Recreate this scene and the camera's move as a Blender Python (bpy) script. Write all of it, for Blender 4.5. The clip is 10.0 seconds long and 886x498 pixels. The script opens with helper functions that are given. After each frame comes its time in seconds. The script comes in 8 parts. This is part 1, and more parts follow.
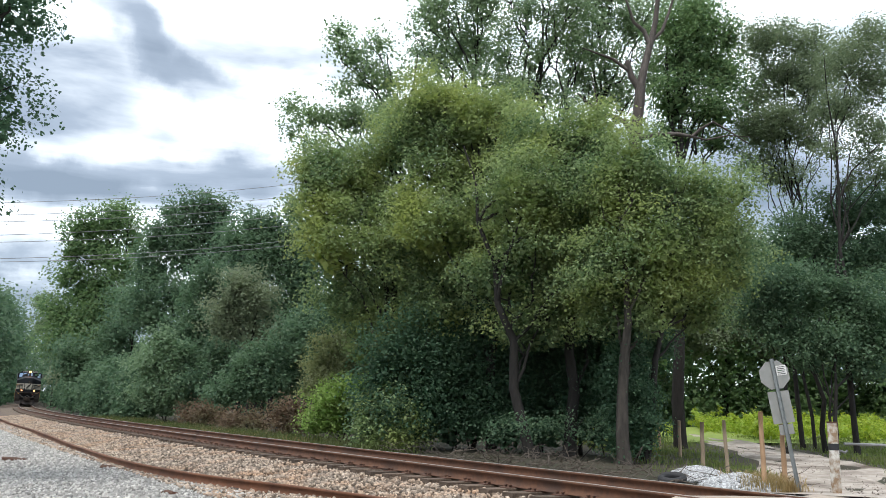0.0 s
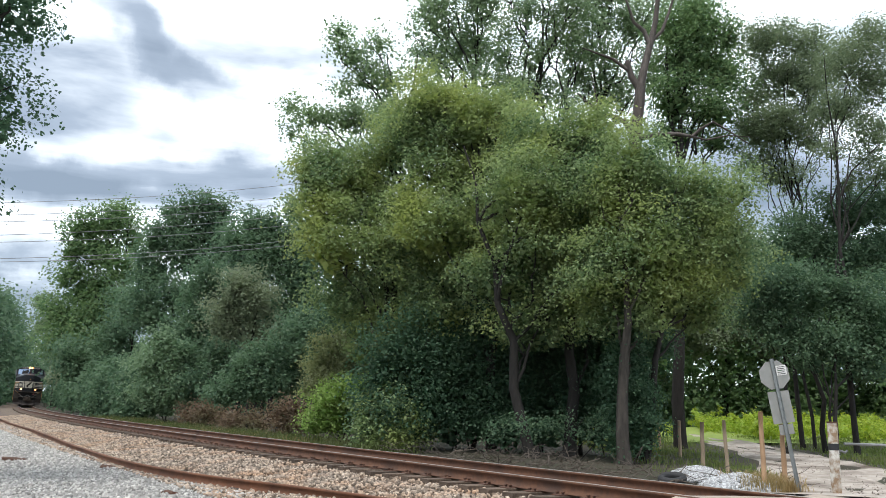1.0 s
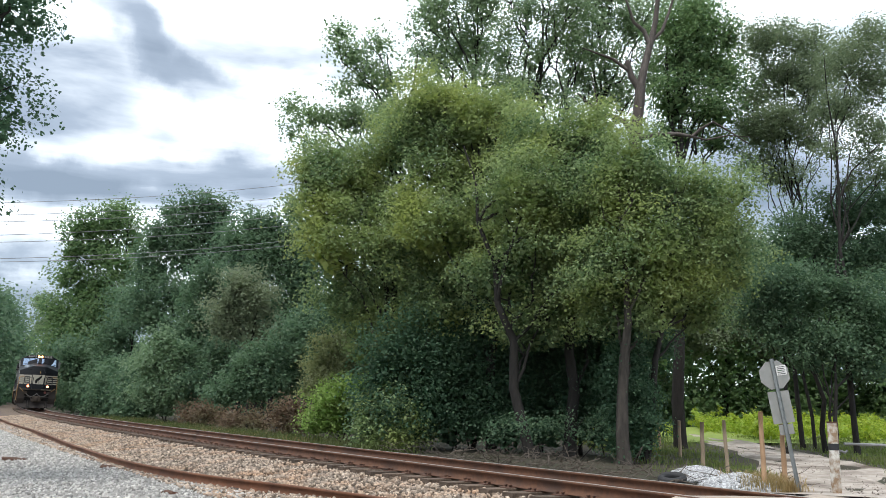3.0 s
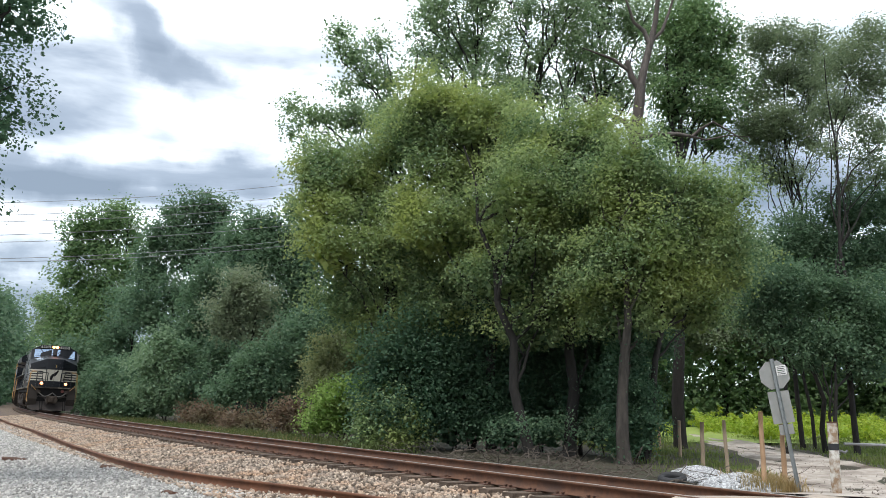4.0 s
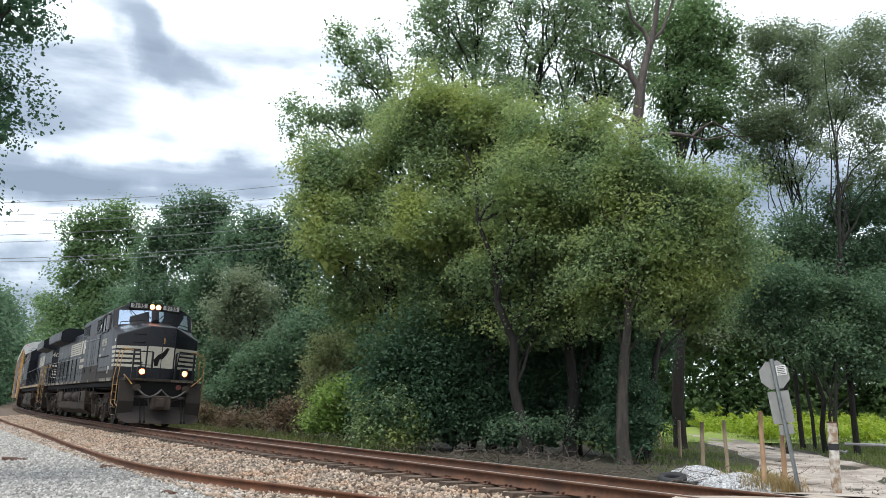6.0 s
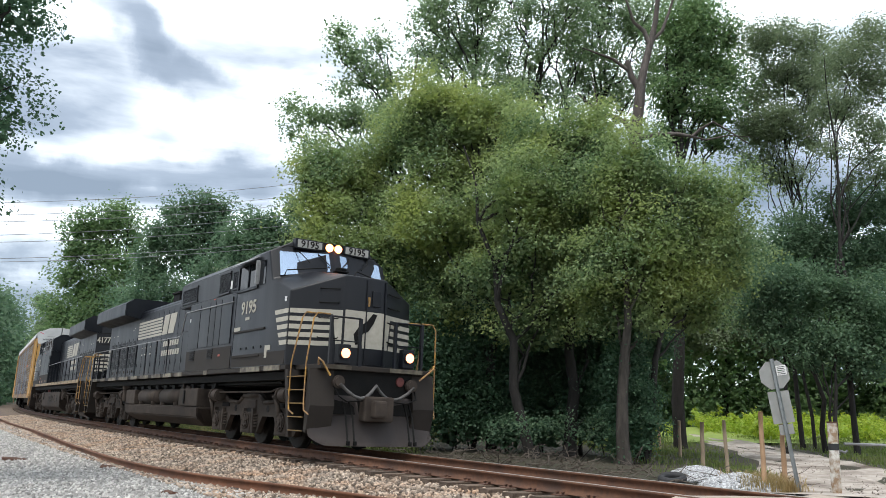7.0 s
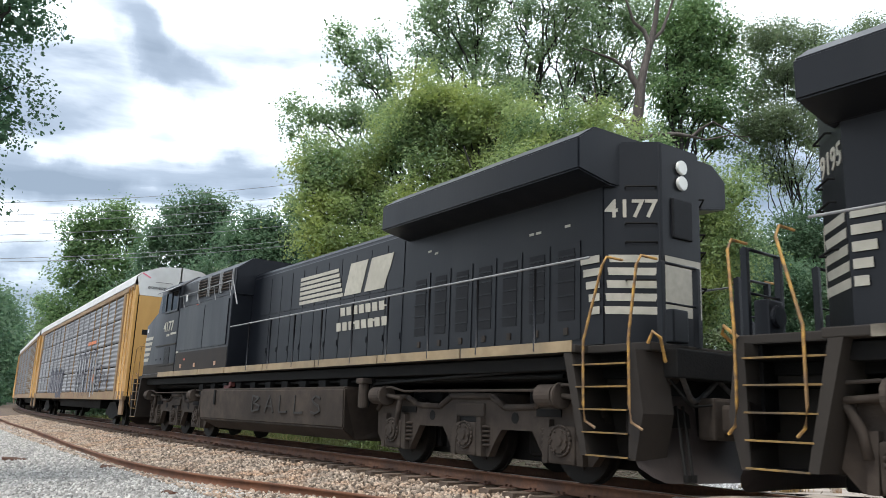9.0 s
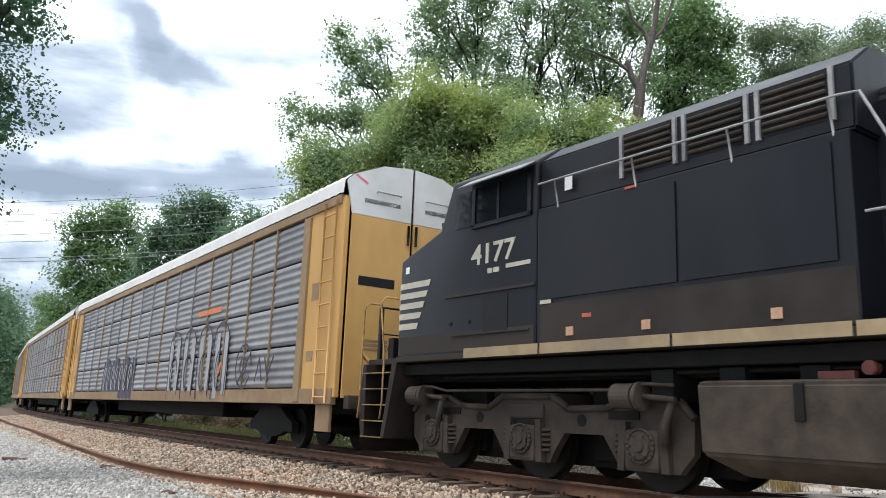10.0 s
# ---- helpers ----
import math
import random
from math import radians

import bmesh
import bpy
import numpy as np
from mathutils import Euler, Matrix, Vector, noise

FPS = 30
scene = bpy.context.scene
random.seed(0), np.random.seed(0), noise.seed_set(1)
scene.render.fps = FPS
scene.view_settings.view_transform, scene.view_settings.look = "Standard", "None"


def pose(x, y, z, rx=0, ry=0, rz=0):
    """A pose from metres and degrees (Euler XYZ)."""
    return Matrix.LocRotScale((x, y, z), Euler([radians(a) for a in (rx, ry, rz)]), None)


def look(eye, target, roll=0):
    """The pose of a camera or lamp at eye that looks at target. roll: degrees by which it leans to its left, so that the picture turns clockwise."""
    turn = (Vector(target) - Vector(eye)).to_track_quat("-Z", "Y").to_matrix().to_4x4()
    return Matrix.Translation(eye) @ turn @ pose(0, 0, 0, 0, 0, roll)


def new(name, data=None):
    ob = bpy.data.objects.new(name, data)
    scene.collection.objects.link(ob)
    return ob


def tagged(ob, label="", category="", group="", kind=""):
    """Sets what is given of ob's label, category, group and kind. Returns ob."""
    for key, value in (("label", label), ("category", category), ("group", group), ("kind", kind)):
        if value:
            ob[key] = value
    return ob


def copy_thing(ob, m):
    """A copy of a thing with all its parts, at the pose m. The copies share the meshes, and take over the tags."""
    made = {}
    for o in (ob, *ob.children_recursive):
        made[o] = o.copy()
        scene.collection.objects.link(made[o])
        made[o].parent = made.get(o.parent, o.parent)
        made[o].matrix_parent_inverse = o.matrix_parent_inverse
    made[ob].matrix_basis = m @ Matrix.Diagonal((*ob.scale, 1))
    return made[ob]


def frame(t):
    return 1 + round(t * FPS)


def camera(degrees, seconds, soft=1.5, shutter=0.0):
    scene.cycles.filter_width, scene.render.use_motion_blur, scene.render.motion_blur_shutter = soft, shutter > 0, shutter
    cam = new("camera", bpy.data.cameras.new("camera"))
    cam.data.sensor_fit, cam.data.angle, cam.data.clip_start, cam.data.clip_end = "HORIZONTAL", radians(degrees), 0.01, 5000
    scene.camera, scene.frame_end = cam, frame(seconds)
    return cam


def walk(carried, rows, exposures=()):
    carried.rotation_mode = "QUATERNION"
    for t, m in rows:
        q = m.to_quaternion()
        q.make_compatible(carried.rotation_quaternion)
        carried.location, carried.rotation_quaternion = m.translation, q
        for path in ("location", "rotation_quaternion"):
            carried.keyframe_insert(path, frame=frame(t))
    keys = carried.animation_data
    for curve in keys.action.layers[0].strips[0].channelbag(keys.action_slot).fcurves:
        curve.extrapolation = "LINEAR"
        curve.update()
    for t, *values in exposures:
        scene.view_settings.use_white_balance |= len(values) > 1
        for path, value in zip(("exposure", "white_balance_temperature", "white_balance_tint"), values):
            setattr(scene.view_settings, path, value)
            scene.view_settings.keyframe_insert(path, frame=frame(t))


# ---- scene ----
cam = camera(58.48, 10.0, soft=0.4, shutter=0.03)
EYE = Vector((0.0, 0.0, 0.904))
AIM = look(EYE, EYE + Vector((0.0, math.cos(radians(11.468)), math.sin(radians(11.468)))), 1.528)
walk(cam, [(0.0, AIM), (10.0, AIM)],
     [(0.0, 0.0), (6.5, 0.0), (7.6, 0.05), (8.4, 0.14), (10.0, 0.14)])

# ---- sky and light ----
world = bpy.data.worlds.new("sky")
scene.world = world
world.use_nodes = True


# centre (x / y, height of the direction), half sizes, turn, weight
CLOUD_BANKS = [(-0.37, 0.395, 0.24, 0.03, -17, 0.12), (-0.35, 0.268, 0.23, 0.035, 4, 0.115), (-0.56, 0.245, 0.1, 0.035, 10, 0.12), (-0.52, 0.17, 0.14, 0.03, 0, 0.12), (0.15, 0.52, 1.0, 0.25, 0, -0.14), (-0.2, 0.36, 0.25, 0.05, 0, -0.1)]


def sky():
    nt = world.node_tree
    N, L = nt.nodes, nt.links
    N.clear()
    out, bg = N.new("ShaderNodeOutputWorld"), N.new("ShaderNodeBackground")
    L.new(bg.outputs[0], out.inputs[0])
    nish = N.new("ShaderNodeTexSky")
    nish.sky_type = "NISHITA"
    nish.sun_disc = False
    nish.sun_elevation, nish.sun_rotation = radians(68.6), radians(-150)
    dim = N.new("ShaderNodeVectorMath")
    dim.operation = "SCALE"
    dim.inputs["Scale"].default_value = 0.10
    L.new(nish.outputs[0], dim.inputs[0])
    tc = N.new("ShaderNodeTexCoord")
    # clouds are drawn on a flat layer overhead: direction / (height + a little)
    sep = N.new("ShaderNodeSeparateXYZ")
    L.new(tc.outputs["Generated"], sep.inputs[0])
    up = N.new("ShaderNodeMath")
    up.operation = "MAXIMUM"
    up.inputs[1].default_value = 0.0
    L.new(sep.outputs["Z"], up.inputs[0])
    up2 = N.new("ShaderNodeMath")
    up2.operation = "ADD"
    up2.inputs[1].default_value = 0.25
    L.new(up.outputs[0], up2.inputs[0])
    flat = N.new("ShaderNodeVectorMath")
    flat.operation = "DIVIDE"
    comb = N.new("ShaderNodeCombineXYZ")
    for i in range(3):
        L.new(up2.outputs[0], comb.inputs[i])
    L.new(tc.outputs["Generated"], flat.inputs[0])
    L.new(comb.outputs[0], flat.inputs[1])
    n1 = N.new("ShaderNodeTexNoise")
    n1.inputs["Scale"].default_value = 1.55
    n1.inputs["Detail"].default_value = 7
    n1.inputs["Roughness"].default_value = 0.52
    n1.inputs["Distortion"].default_value = 0.35
    mp = N.new("ShaderNodeMapping")
    mp.inputs["Location"].default_value = (3.35, 1.62, 0.0)
    mp.inputs["Scale"].default_value = (0.8, 1.5, 1.0)
    mp.inputs["Rotation"].default_value = (0, 0, radians(18))
    L.new(flat.outputs[0], mp.inputs[0])
    L.new(mp.outputs[0], n1.inputs["Vector"])
    ramp = N.new("ShaderNodeValToRGB")
    el = ramp.color_ramp.elements
    el[0].position, el[0].color = 0.34, (0.185, 0.23, 0.29, 1)
    el[1].position, el[1].color = 0.56, (0.9, 0.97, 1.04, 1)
    e = el.new(0.43)
    e.color = (0.29, 0.345, 0.42, 1)
    e = el.new(0.49)
    e.color = (0.52, 0.58, 0.65, 1)
    # heavier grey banks, long ovals in (x / y, slope) of the sky over the wood
    den = N.new("ShaderNodeMath")
    den.operation = "MAXIMUM"
    den.inputs[1].default_value = 0.02
    L.new(sep.outputs["Y"], den.inputs[0])
    az = N.new("ShaderNodeMath")
    az.operation = "DIVIDE"
    L.new(sep.outputs["X"], az.inputs[0])
    L.new(den.outputs[0], az.inputs[1])
    uw = N.new("ShaderNodeCombineXYZ")
    L.new(az.outputs[0], uw.inputs[0])
    L.new(sep.outputs["Z"], uw.inputs[1])
    wob = N.new("ShaderNodeTexNoise")
    wob.inputs["Scale"].default_value, wob.inputs["Detail"].default_value = 7.0, 6
    L.new(uw.outputs[0], wob.inputs["Vector"])
    wsub = N.new("ShaderNodeVectorMath")
    wsub.operation = "MULTIPLY_ADD"
    wsub.inputs[1].default_value, wsub.inputs[2].default_value = (0.16, 0.12, 0.0), (-0.08, -0.06, 0.0)
    L.new(wob.outputs["Color"], wsub.inputs[0])
    wadd = N.new("ShaderNodeVectorMath")
    L.new(uw.outputs[0], wadd.inputs[0])
    L.new(wsub.outputs[0], wadd.inputs[1])
    level = n1.outputs["Fac"]
    for (u0, w0, a, b, turn, amount) in CLOUD_BANKS:
        ov = N.new("ShaderNodeMapping")
        ov.vector_type = "TEXTURE"
        ov.inputs["Location"].default_value, ov.inputs["Scale"].default_value, ov.inputs["Rotation"].default_value = (u0, w0, 0), (a, b, 1), (0, 0, radians(turn))
        L.new(wadd.outputs[0], ov.inputs[0])
        ln = N.new("ShaderNodeVectorMath")
        ln.operation = "LENGTH"
        L.new(ov.outputs[0], ln.inputs[0])
        mr = N.new("ShaderNodeMapRange")
        mr.interpolation_type = "SMOOTHSTEP"
        mr.inputs[1].default_value, mr.inputs[2].default_value, mr.inputs[3].default_value, mr.inputs[4].default_value = 0.25, 1.15, amount, 0.0
        L.new(ln.outputs["Value"], mr.inputs[0])
        sb = N.new("ShaderNodeMath")
        sb.operation = "SUBTRACT"
        L.new(level, sb.inputs[0])
        L.new(mr.outputs[0], sb.inputs[1])
        level = sb.outputs[0]
    L.new(level, ramp.inputs[0])
    mix = N.new("ShaderNodeMix")
    mix.data_type = "RGBA"
    mix.inputs["Factor"].default_value = 0.88
    L.new(dim.outputs[0], mix.inputs["A"])
    L.new(ramp.outputs[0], mix.inputs["B"])
    L.new(mix.outputs["Result"], bg.inputs[0])
    bg.inputs[1].default_value = 1.8


sky()
sun = new("sun", bpy.data.lights.new("sun", "SUN"))
sun.data.energy, sun.data.angle, sun.data.color = 2.8, radians(25), (1.0, 0.97, 0.92)
sun.matrix_basis = look((-11, -19, 56), (0, 0, 0))

# ---- materials ----


def surface(name, c1, c2, scale=3.0, rough=0.7, bump=0.2, metal=0.0, c3=None, big=0.35, vary=0.0, island=0.0, spread=0.5, fine=None, stretch=None):
    """Two-scale noise between c1 and c2, broad stains of c3, per-object or per-piece variation, and fine relief."""
    m = bpy.data.materials.new(name)
    m.use_nodes = True
    nt = m.node_tree
    N, L = nt.nodes, nt.links
    b = N["Principled BSDF"]
    tc = N.new("ShaderNodeTexCoord")
    src = tc.outputs["Object"]
    if stretch:
        mp = N.new("ShaderNodeMapping")
        mp.inputs["Scale"].default_value = stretch
        L.new(src, mp.inputs[0])
        src = mp.outputs[0]
    n1 = N.new("ShaderNodeTexNoise")
    n1.inputs["Scale"].default_value, n1.inputs["Detail"].default_value = scale, 6
    L.new(src, n1.inputs["Vector"])
    r1 = N.new("ShaderNodeMapRange")
    r1.inputs[1].default_value, r1.inputs[2].default_value = 0.5 - spread / 2, 0.5 + spread / 2
    L.new(n1.outputs["Fac"], r1.inputs[0])
    mix = N.new("ShaderNodeMix")
    mix.data_type = "RGBA"
    mix.inputs["A"].default_value, mix.inputs["B"].default_value = (*c1, 1), (*c2, 1)
    L.new(r1.outputs[0], mix.inputs["Factor"])
    col = mix.outputs["Result"]
    if c3:
        n2 = N.new("ShaderNodeTexNoise")
        n2.inputs["Scale"].default_value, n2.inputs["Detail"].default_value = scale * 0.13, 4
        L.new(src, n2.inputs["Vector"])
        r2 = N.new("ShaderNodeMapRange")
        r2.inputs[1].default_value, r2.inputs[2].default_value = 0.45, 0.68
        r2.inputs[4].default_value = big * 2
        L.new(n2.outputs["Fac"], r2.inputs[0])
        mx = N.new("ShaderNodeMix")
        mx.data_type = "RGBA"
        L.new(r2.outputs[0], mx.inputs["Factor"])
        L.new(col, mx.inputs["A"])
        mx.inputs["B"].default_value = (*c3, 1)
        col = mx.outputs["Result"]
    for amount, node, sock in ((vary, "ShaderNodeObjectInfo", "Random"), (island, "ShaderNodeNewGeometry", "Random Per Island")):
        if amount:
            rnd = N.new(node)
            r3 = N.new("ShaderNodeMapRange")
            r3.inputs[3].default_value, r3.inputs[4].default_value = 1 - amount, 1 + amount
            L.new(rnd.outputs[sock], r3.inputs[0])
            sc = N.new("ShaderNodeVectorMath")
            sc.operation = "SCALE"
            L.new(col, sc.inputs[0])
            L.new(r3.outputs[0], sc.inputs["Scale"])
            col = sc.outputs[0]
    L.new(col, b.inputs["Base Color"])
    rr = N.new("ShaderNodeMapRange")
    rr.inputs[3].default_value, rr.inputs[4].default_value = max(rough - 0.12, 0.05), min(rough + 0.12, 1)
    L.new(n1.outputs["Fac"], rr.inputs[0])
    L.new(rr.outputs[0], b.inputs["Roughness"])
    b.inputs["Metallic"].default_value = metal
    if bump:
        n3 = N.new("ShaderNodeTexNoise")
        n3.inputs["Scale"].default_value, n3.inputs["Detail"].default_value = fine or scale * 6, 4
        L.new(src, n3.inputs["Vector"])
        bp = N.new("ShaderNodeBump")
        bp.inputs["Strength"].default_value, bp.inputs["Distance"].default_value = bump, 0.02
        L.new(n3.outputs["Fac"], bp.inputs["Height"])
        L.new(bp.outputs[0], b.inputs["Normal"])
    return m


def foliage(name, c1, c2, c3, through_light=0.45):
    """Leaves: per-leaf colour between c1 and c2, broad patches of c3, part of the light passes through."""
    m = bpy.data.materials.new(name)
    m.use_nodes = True
    nt = m.node_tree
    N, L = nt.nodes, nt.links
    b, out = N["Principled BSDF"], N["Material Output"]
    g = N.new("ShaderNodeNewGeometry")
    mix = N.new("ShaderNodeMix")
    mix.data_type = "RGBA"
    mix.inputs["A"].default_value, mix.inputs["B"].default_value = (*c1, 1), (*c2, 1)
    L.new(g.outputs["Random Per Island"], mix.inputs["Factor"])
    tc = N.new("ShaderNodeTexCoord")
    n = N.new("ShaderNodeTexNoise")
    n.inputs["Scale"].default_value, n.inputs["Detail"].default_value = 0.45, 4
    L.new(tc.outputs["Object"], n.inputs["Vector"])
    r = N.new("ShaderNodeMapRange")
    r.inputs[1].default_value, r.inputs[2].default_value = 0.42, 0.66
    L.new(n.outputs["Fac"], r.inputs[0])
    mx = N.new("ShaderNodeMix")
    mx.data_type = "RGBA"
    L.new(r.outputs[0], mx.inputs["Factor"])
    L.new(mix.outputs["Result"], mx.inputs["A"])
    mx.inputs["B"].default_value = (*c3, 1)
    L.new(mx.outputs["Result"], b.inputs["Base Color"])
    b.inputs["Roughness"].default_value = 0.5
    b.inputs["Specular IOR Level"].default_value = 0.22
    tr = N.new("ShaderNodeBsdfTranslucent")
    hs = N.new("ShaderNodeHueSaturation")
    hs.inputs["Value"].default_value, hs.inputs["Saturation"].default_value = 1.5, 1.1
    L.new(mx.outputs["Result"], hs.inputs["Color"])
    L.new(hs.outputs[0], tr.inputs[0])
    ms = N.new("ShaderNodeMixShader")
    ms.inputs[0].default_value = through_light
    L.new(b.outputs[0], ms.inputs[1])
    L.new(tr.outputs[0], ms.inputs[2])
    L.new(ms.outputs[0], out.inputs[0])
    return m


def glow(name, colour, strength):
    m = bpy.data.materials.new(name)
    m.use_nodes = True
    b = m.node_tree.nodes["Principled BSDF"]
    b.inputs["Base Color"].default_value = (0.8, 0.8, 0.75, 1)
    b.inputs["Roughness"].default_value = 0.15
    b.inputs["Emission Color"].default_value = (*colour, 1)
    b.inputs["Emission Strength"].default_value = strength
    return m


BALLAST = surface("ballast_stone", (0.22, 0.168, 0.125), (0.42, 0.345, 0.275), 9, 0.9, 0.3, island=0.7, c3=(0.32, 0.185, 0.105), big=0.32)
# darker than the stones: the shade in the gaps between them is coloured in
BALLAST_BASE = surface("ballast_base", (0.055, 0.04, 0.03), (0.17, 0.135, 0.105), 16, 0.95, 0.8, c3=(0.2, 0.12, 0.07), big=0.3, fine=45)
GRAVEL = surface("gravel_stone", (0.29, 0.28, 0.26), (0.49, 0.47, 0.44), 9, 0.9, 0.3, island=0.5)
GRAVEL_BASE = surface("gravel_base", (0.2, 0.19, 0.175), (0.40, 0.385, 0.36), 22, 0.95, 0.7, c3=(0.27, 0.25, 0.225), big=0.25, fine=60)
RAIL = surface("rusty_rail", (0.085, 0.036, 0.019), (0.17, 0.078, 0.04), 14, 0.75, 0.25, c3=(0.05, 0.028, 0.02))
RAIL_LOOSE = surface("rusty_loose_rail", (0.12, 0.045, 0.02), (0.21, 0.09, 0.045), 10, 0.8, 0.25, c3=(0.08, 0.035, 0.02))
RAIL_HEAD = surface("worn_rail_head", (0.42, 0.38, 0.35), (0.6, 0.57, 0.54), 30, 0.38, 0.05, metal=0.85)
TIE = surface("creosoted_tie", (0.06, 0.042, 0.03), (0.15, 0.105, 0.075), 8, 0.9, 0.6, vary=0.3, stretch=(0.5, 4, 4))
RUST = surface("rusty_iron", (0.06, 0.03, 0.02), (0.13, 0.06, 0.035), 30, 0.85, 0.3)
SOIL = surface("forest_soil", (0.028, 0.024, 0.014), (0.06, 0.05, 0.03), 3, 0.95, 0.6, c3=(0.03, 0.04, 0.015), fine=25)
DIRT_ROAD = surface("dirt_road", (0.27, 0.23, 0.195), (0.55, 0.49, 0.43), 4.0, 0.95, 0.8, c3=(0.11, 0.08, 0.06), big=0.5, fine=14)
ASPHALT = surface("crossing_dirt", (0.32, 0.26, 0.21), (0.5, 0.42, 0.35), 5, 0.95, 0.5, c3=(0.16, 0.12, 0.09), fine=40)
MEADOW = surface("meadow_grass", (0.18, 0.25, 0.05), (0.28, 0.35, 0.08), 2, 0.95, 0.5, fine=20)
# both barks are coloured darker to carry the shade of the crowns
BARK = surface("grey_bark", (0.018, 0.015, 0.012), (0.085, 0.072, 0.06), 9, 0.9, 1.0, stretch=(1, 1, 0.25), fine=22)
BARK_SHADED = surface("shade_darkened_bark", (0.009, 0.008, 0.007), (0.036, 0.031, 0.027), 9, 0.9, 0.8, stretch=(1, 1, 0.25), fine=22)
DEADWOOD = surface("bare_deadwood", (0.045, 0.037, 0.032), (0.16, 0.135, 0.118), 11, 0.85, 1.0, stretch=(1, 1, 0.2), c3=(0.06, 0.042, 0.034))
LEAF_MAIN = foliage("leaf_midgreen", (0.085, 0.15, 0.078), (0.31, 0.395, 0.205), (0.3, 0.35, 0.125), 0.5)
# darkest leaves; under the crowns this colour stands in for part of the shade
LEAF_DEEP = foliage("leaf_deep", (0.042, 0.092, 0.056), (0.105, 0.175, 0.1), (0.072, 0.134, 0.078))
LEAF_MID = foliage("leaf_mid", (0.075, 0.14, 0.068), (0.22, 0.305, 0.15), (0.15, 0.225, 0.1), 0.55)
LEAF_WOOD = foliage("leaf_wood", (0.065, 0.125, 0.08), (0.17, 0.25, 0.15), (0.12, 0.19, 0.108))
LEAF_OLIVE = foliage("leaf_olive", (0.07, 0.1, 0.045), (0.19, 0.23, 0.09), (0.145, 0.17, 0.07))
LEAF_POPLAR = foliage("leaf_poplar", (0.1, 0.16, 0.09), (0.3, 0.38, 0.23), (0.18, 0.245, 0.13), 0.6)
LEAF_FINE = foliage("leaf_fine", (0.12, 0.165, 0.1), (0.24, 0.29, 0.18), (0.17, 0.215, 0.13), 0.6)
LEAF_PALE = foliage("leaf_pale", (0.14, 0.175, 0.11), (0.27, 0.31, 0.2), (0.2, 0.24, 0.15), 0.5)
LEAF_SAP = foliage("leaf_sapling", (0.12, 0.19, 0.115), (0.25, 0.34, 0.205), (0.18, 0.26, 0.15))
LEAF_BUFF = foliage("leaf_buff", (0.16, 0.185, 0.09), (0.31, 0.33, 0.18), (0.23, 0.265, 0.12))
LEAF_BRIGHT = foliage("leaf_bright", (0.16, 0.26, 0.07), (0.33, 0.43, 0.15), (0.25, 0.35, 0.1))
LEAF_MAROON = foliage("leaf_maroon", (0.13, 0.085, 0.065), (0.23, 0.175, 0.12), (0.15, 0.14, 0.08))
WEED_DRY = foliage("dry_grass", (0.30, 0.22, 0.11), (0.44, 0.34, 0.19), (0.25, 0.20, 0.09))
WEED_GREEN = foliage("green_grass", (0.06, 0.085, 0.028), (0.115, 0.14, 0.05), (0.08, 0.09, 0.035))
# raised colour makes up for daylight that the trees keep off the meadow
GOLDENROD = foliage("goldenrod", (0.22, 0.31, 0.055), (0.45, 0.5, 0.09), (0.31, 0.41, 0.08))

# ---- the line of the track ----
STEP = 1.0
SS = np.arange(-360.0, 90.01, STEP)
KK = np.maximum(0.00168959 - 0.000293708 * SS / 50 - 0.000366935 * (SS / 50) ** 2, 0.0)
TH = np.concatenate([[0.0], np.cumsum((KK[1:] + KK[:-1]) / 2 * STEP)])
TH = TH - TH[360] - 0.941146
TX = np.concatenate([[0.0], np.cumsum((np.cos(TH[1:]) + np.cos(TH[:-1])) / 2 * STEP)])
TY = np.concatenate([[0.0], np.cumsum((np.sin(TH[1:]) + np.sin(TH[:-1])) / 2 * STEP)])
TX, TY = TX - TX[360] + 3.45037, TY - TY[360] + 9.930426
CANT = 0.0135


def beside(s, d, z=0.0):
    """A place at s metres along the track, d metres to the camera's side of its middle."""
    a = float(np.interp(s, SS, TH))
    return Vector((float(np.interp(s, SS, TX)) + d * math.sin(a), float(np.interp(s, SS, TY)) - d * math.cos(a), z))


def heading(s):
    return float(np.interp(s, SS, TH))


def besides(s, d):
    a = np.interp(s, SS, TH)
    return np.interp(s, SS, TX) + d * np.sin(a), np.interp(s, SS, TY) - d * np.cos(a)


def nearest(x, y):
    """Track coordinates (s, d) of arrays of places."""
    x, y = np.asarray(x, float), np.asarray(y, float)
    best, s, d = np.full(x.shape, 1e18), np.zeros(x.shape), np.zeros(x.shape)
    for i in range(0, len(SS), 2):
        r = (x - TX[i]) ** 2 + (y - TY[i]) ** 2
        k = r < best
        best = np.where(k, r, best)
        s = np.where(k, SS[i], s)
        d = np.where(k, (x - TX[i]) * math.sin(TH[i]) - (y - TY[i]) * math.cos(TH[i]), d)
    return s, d


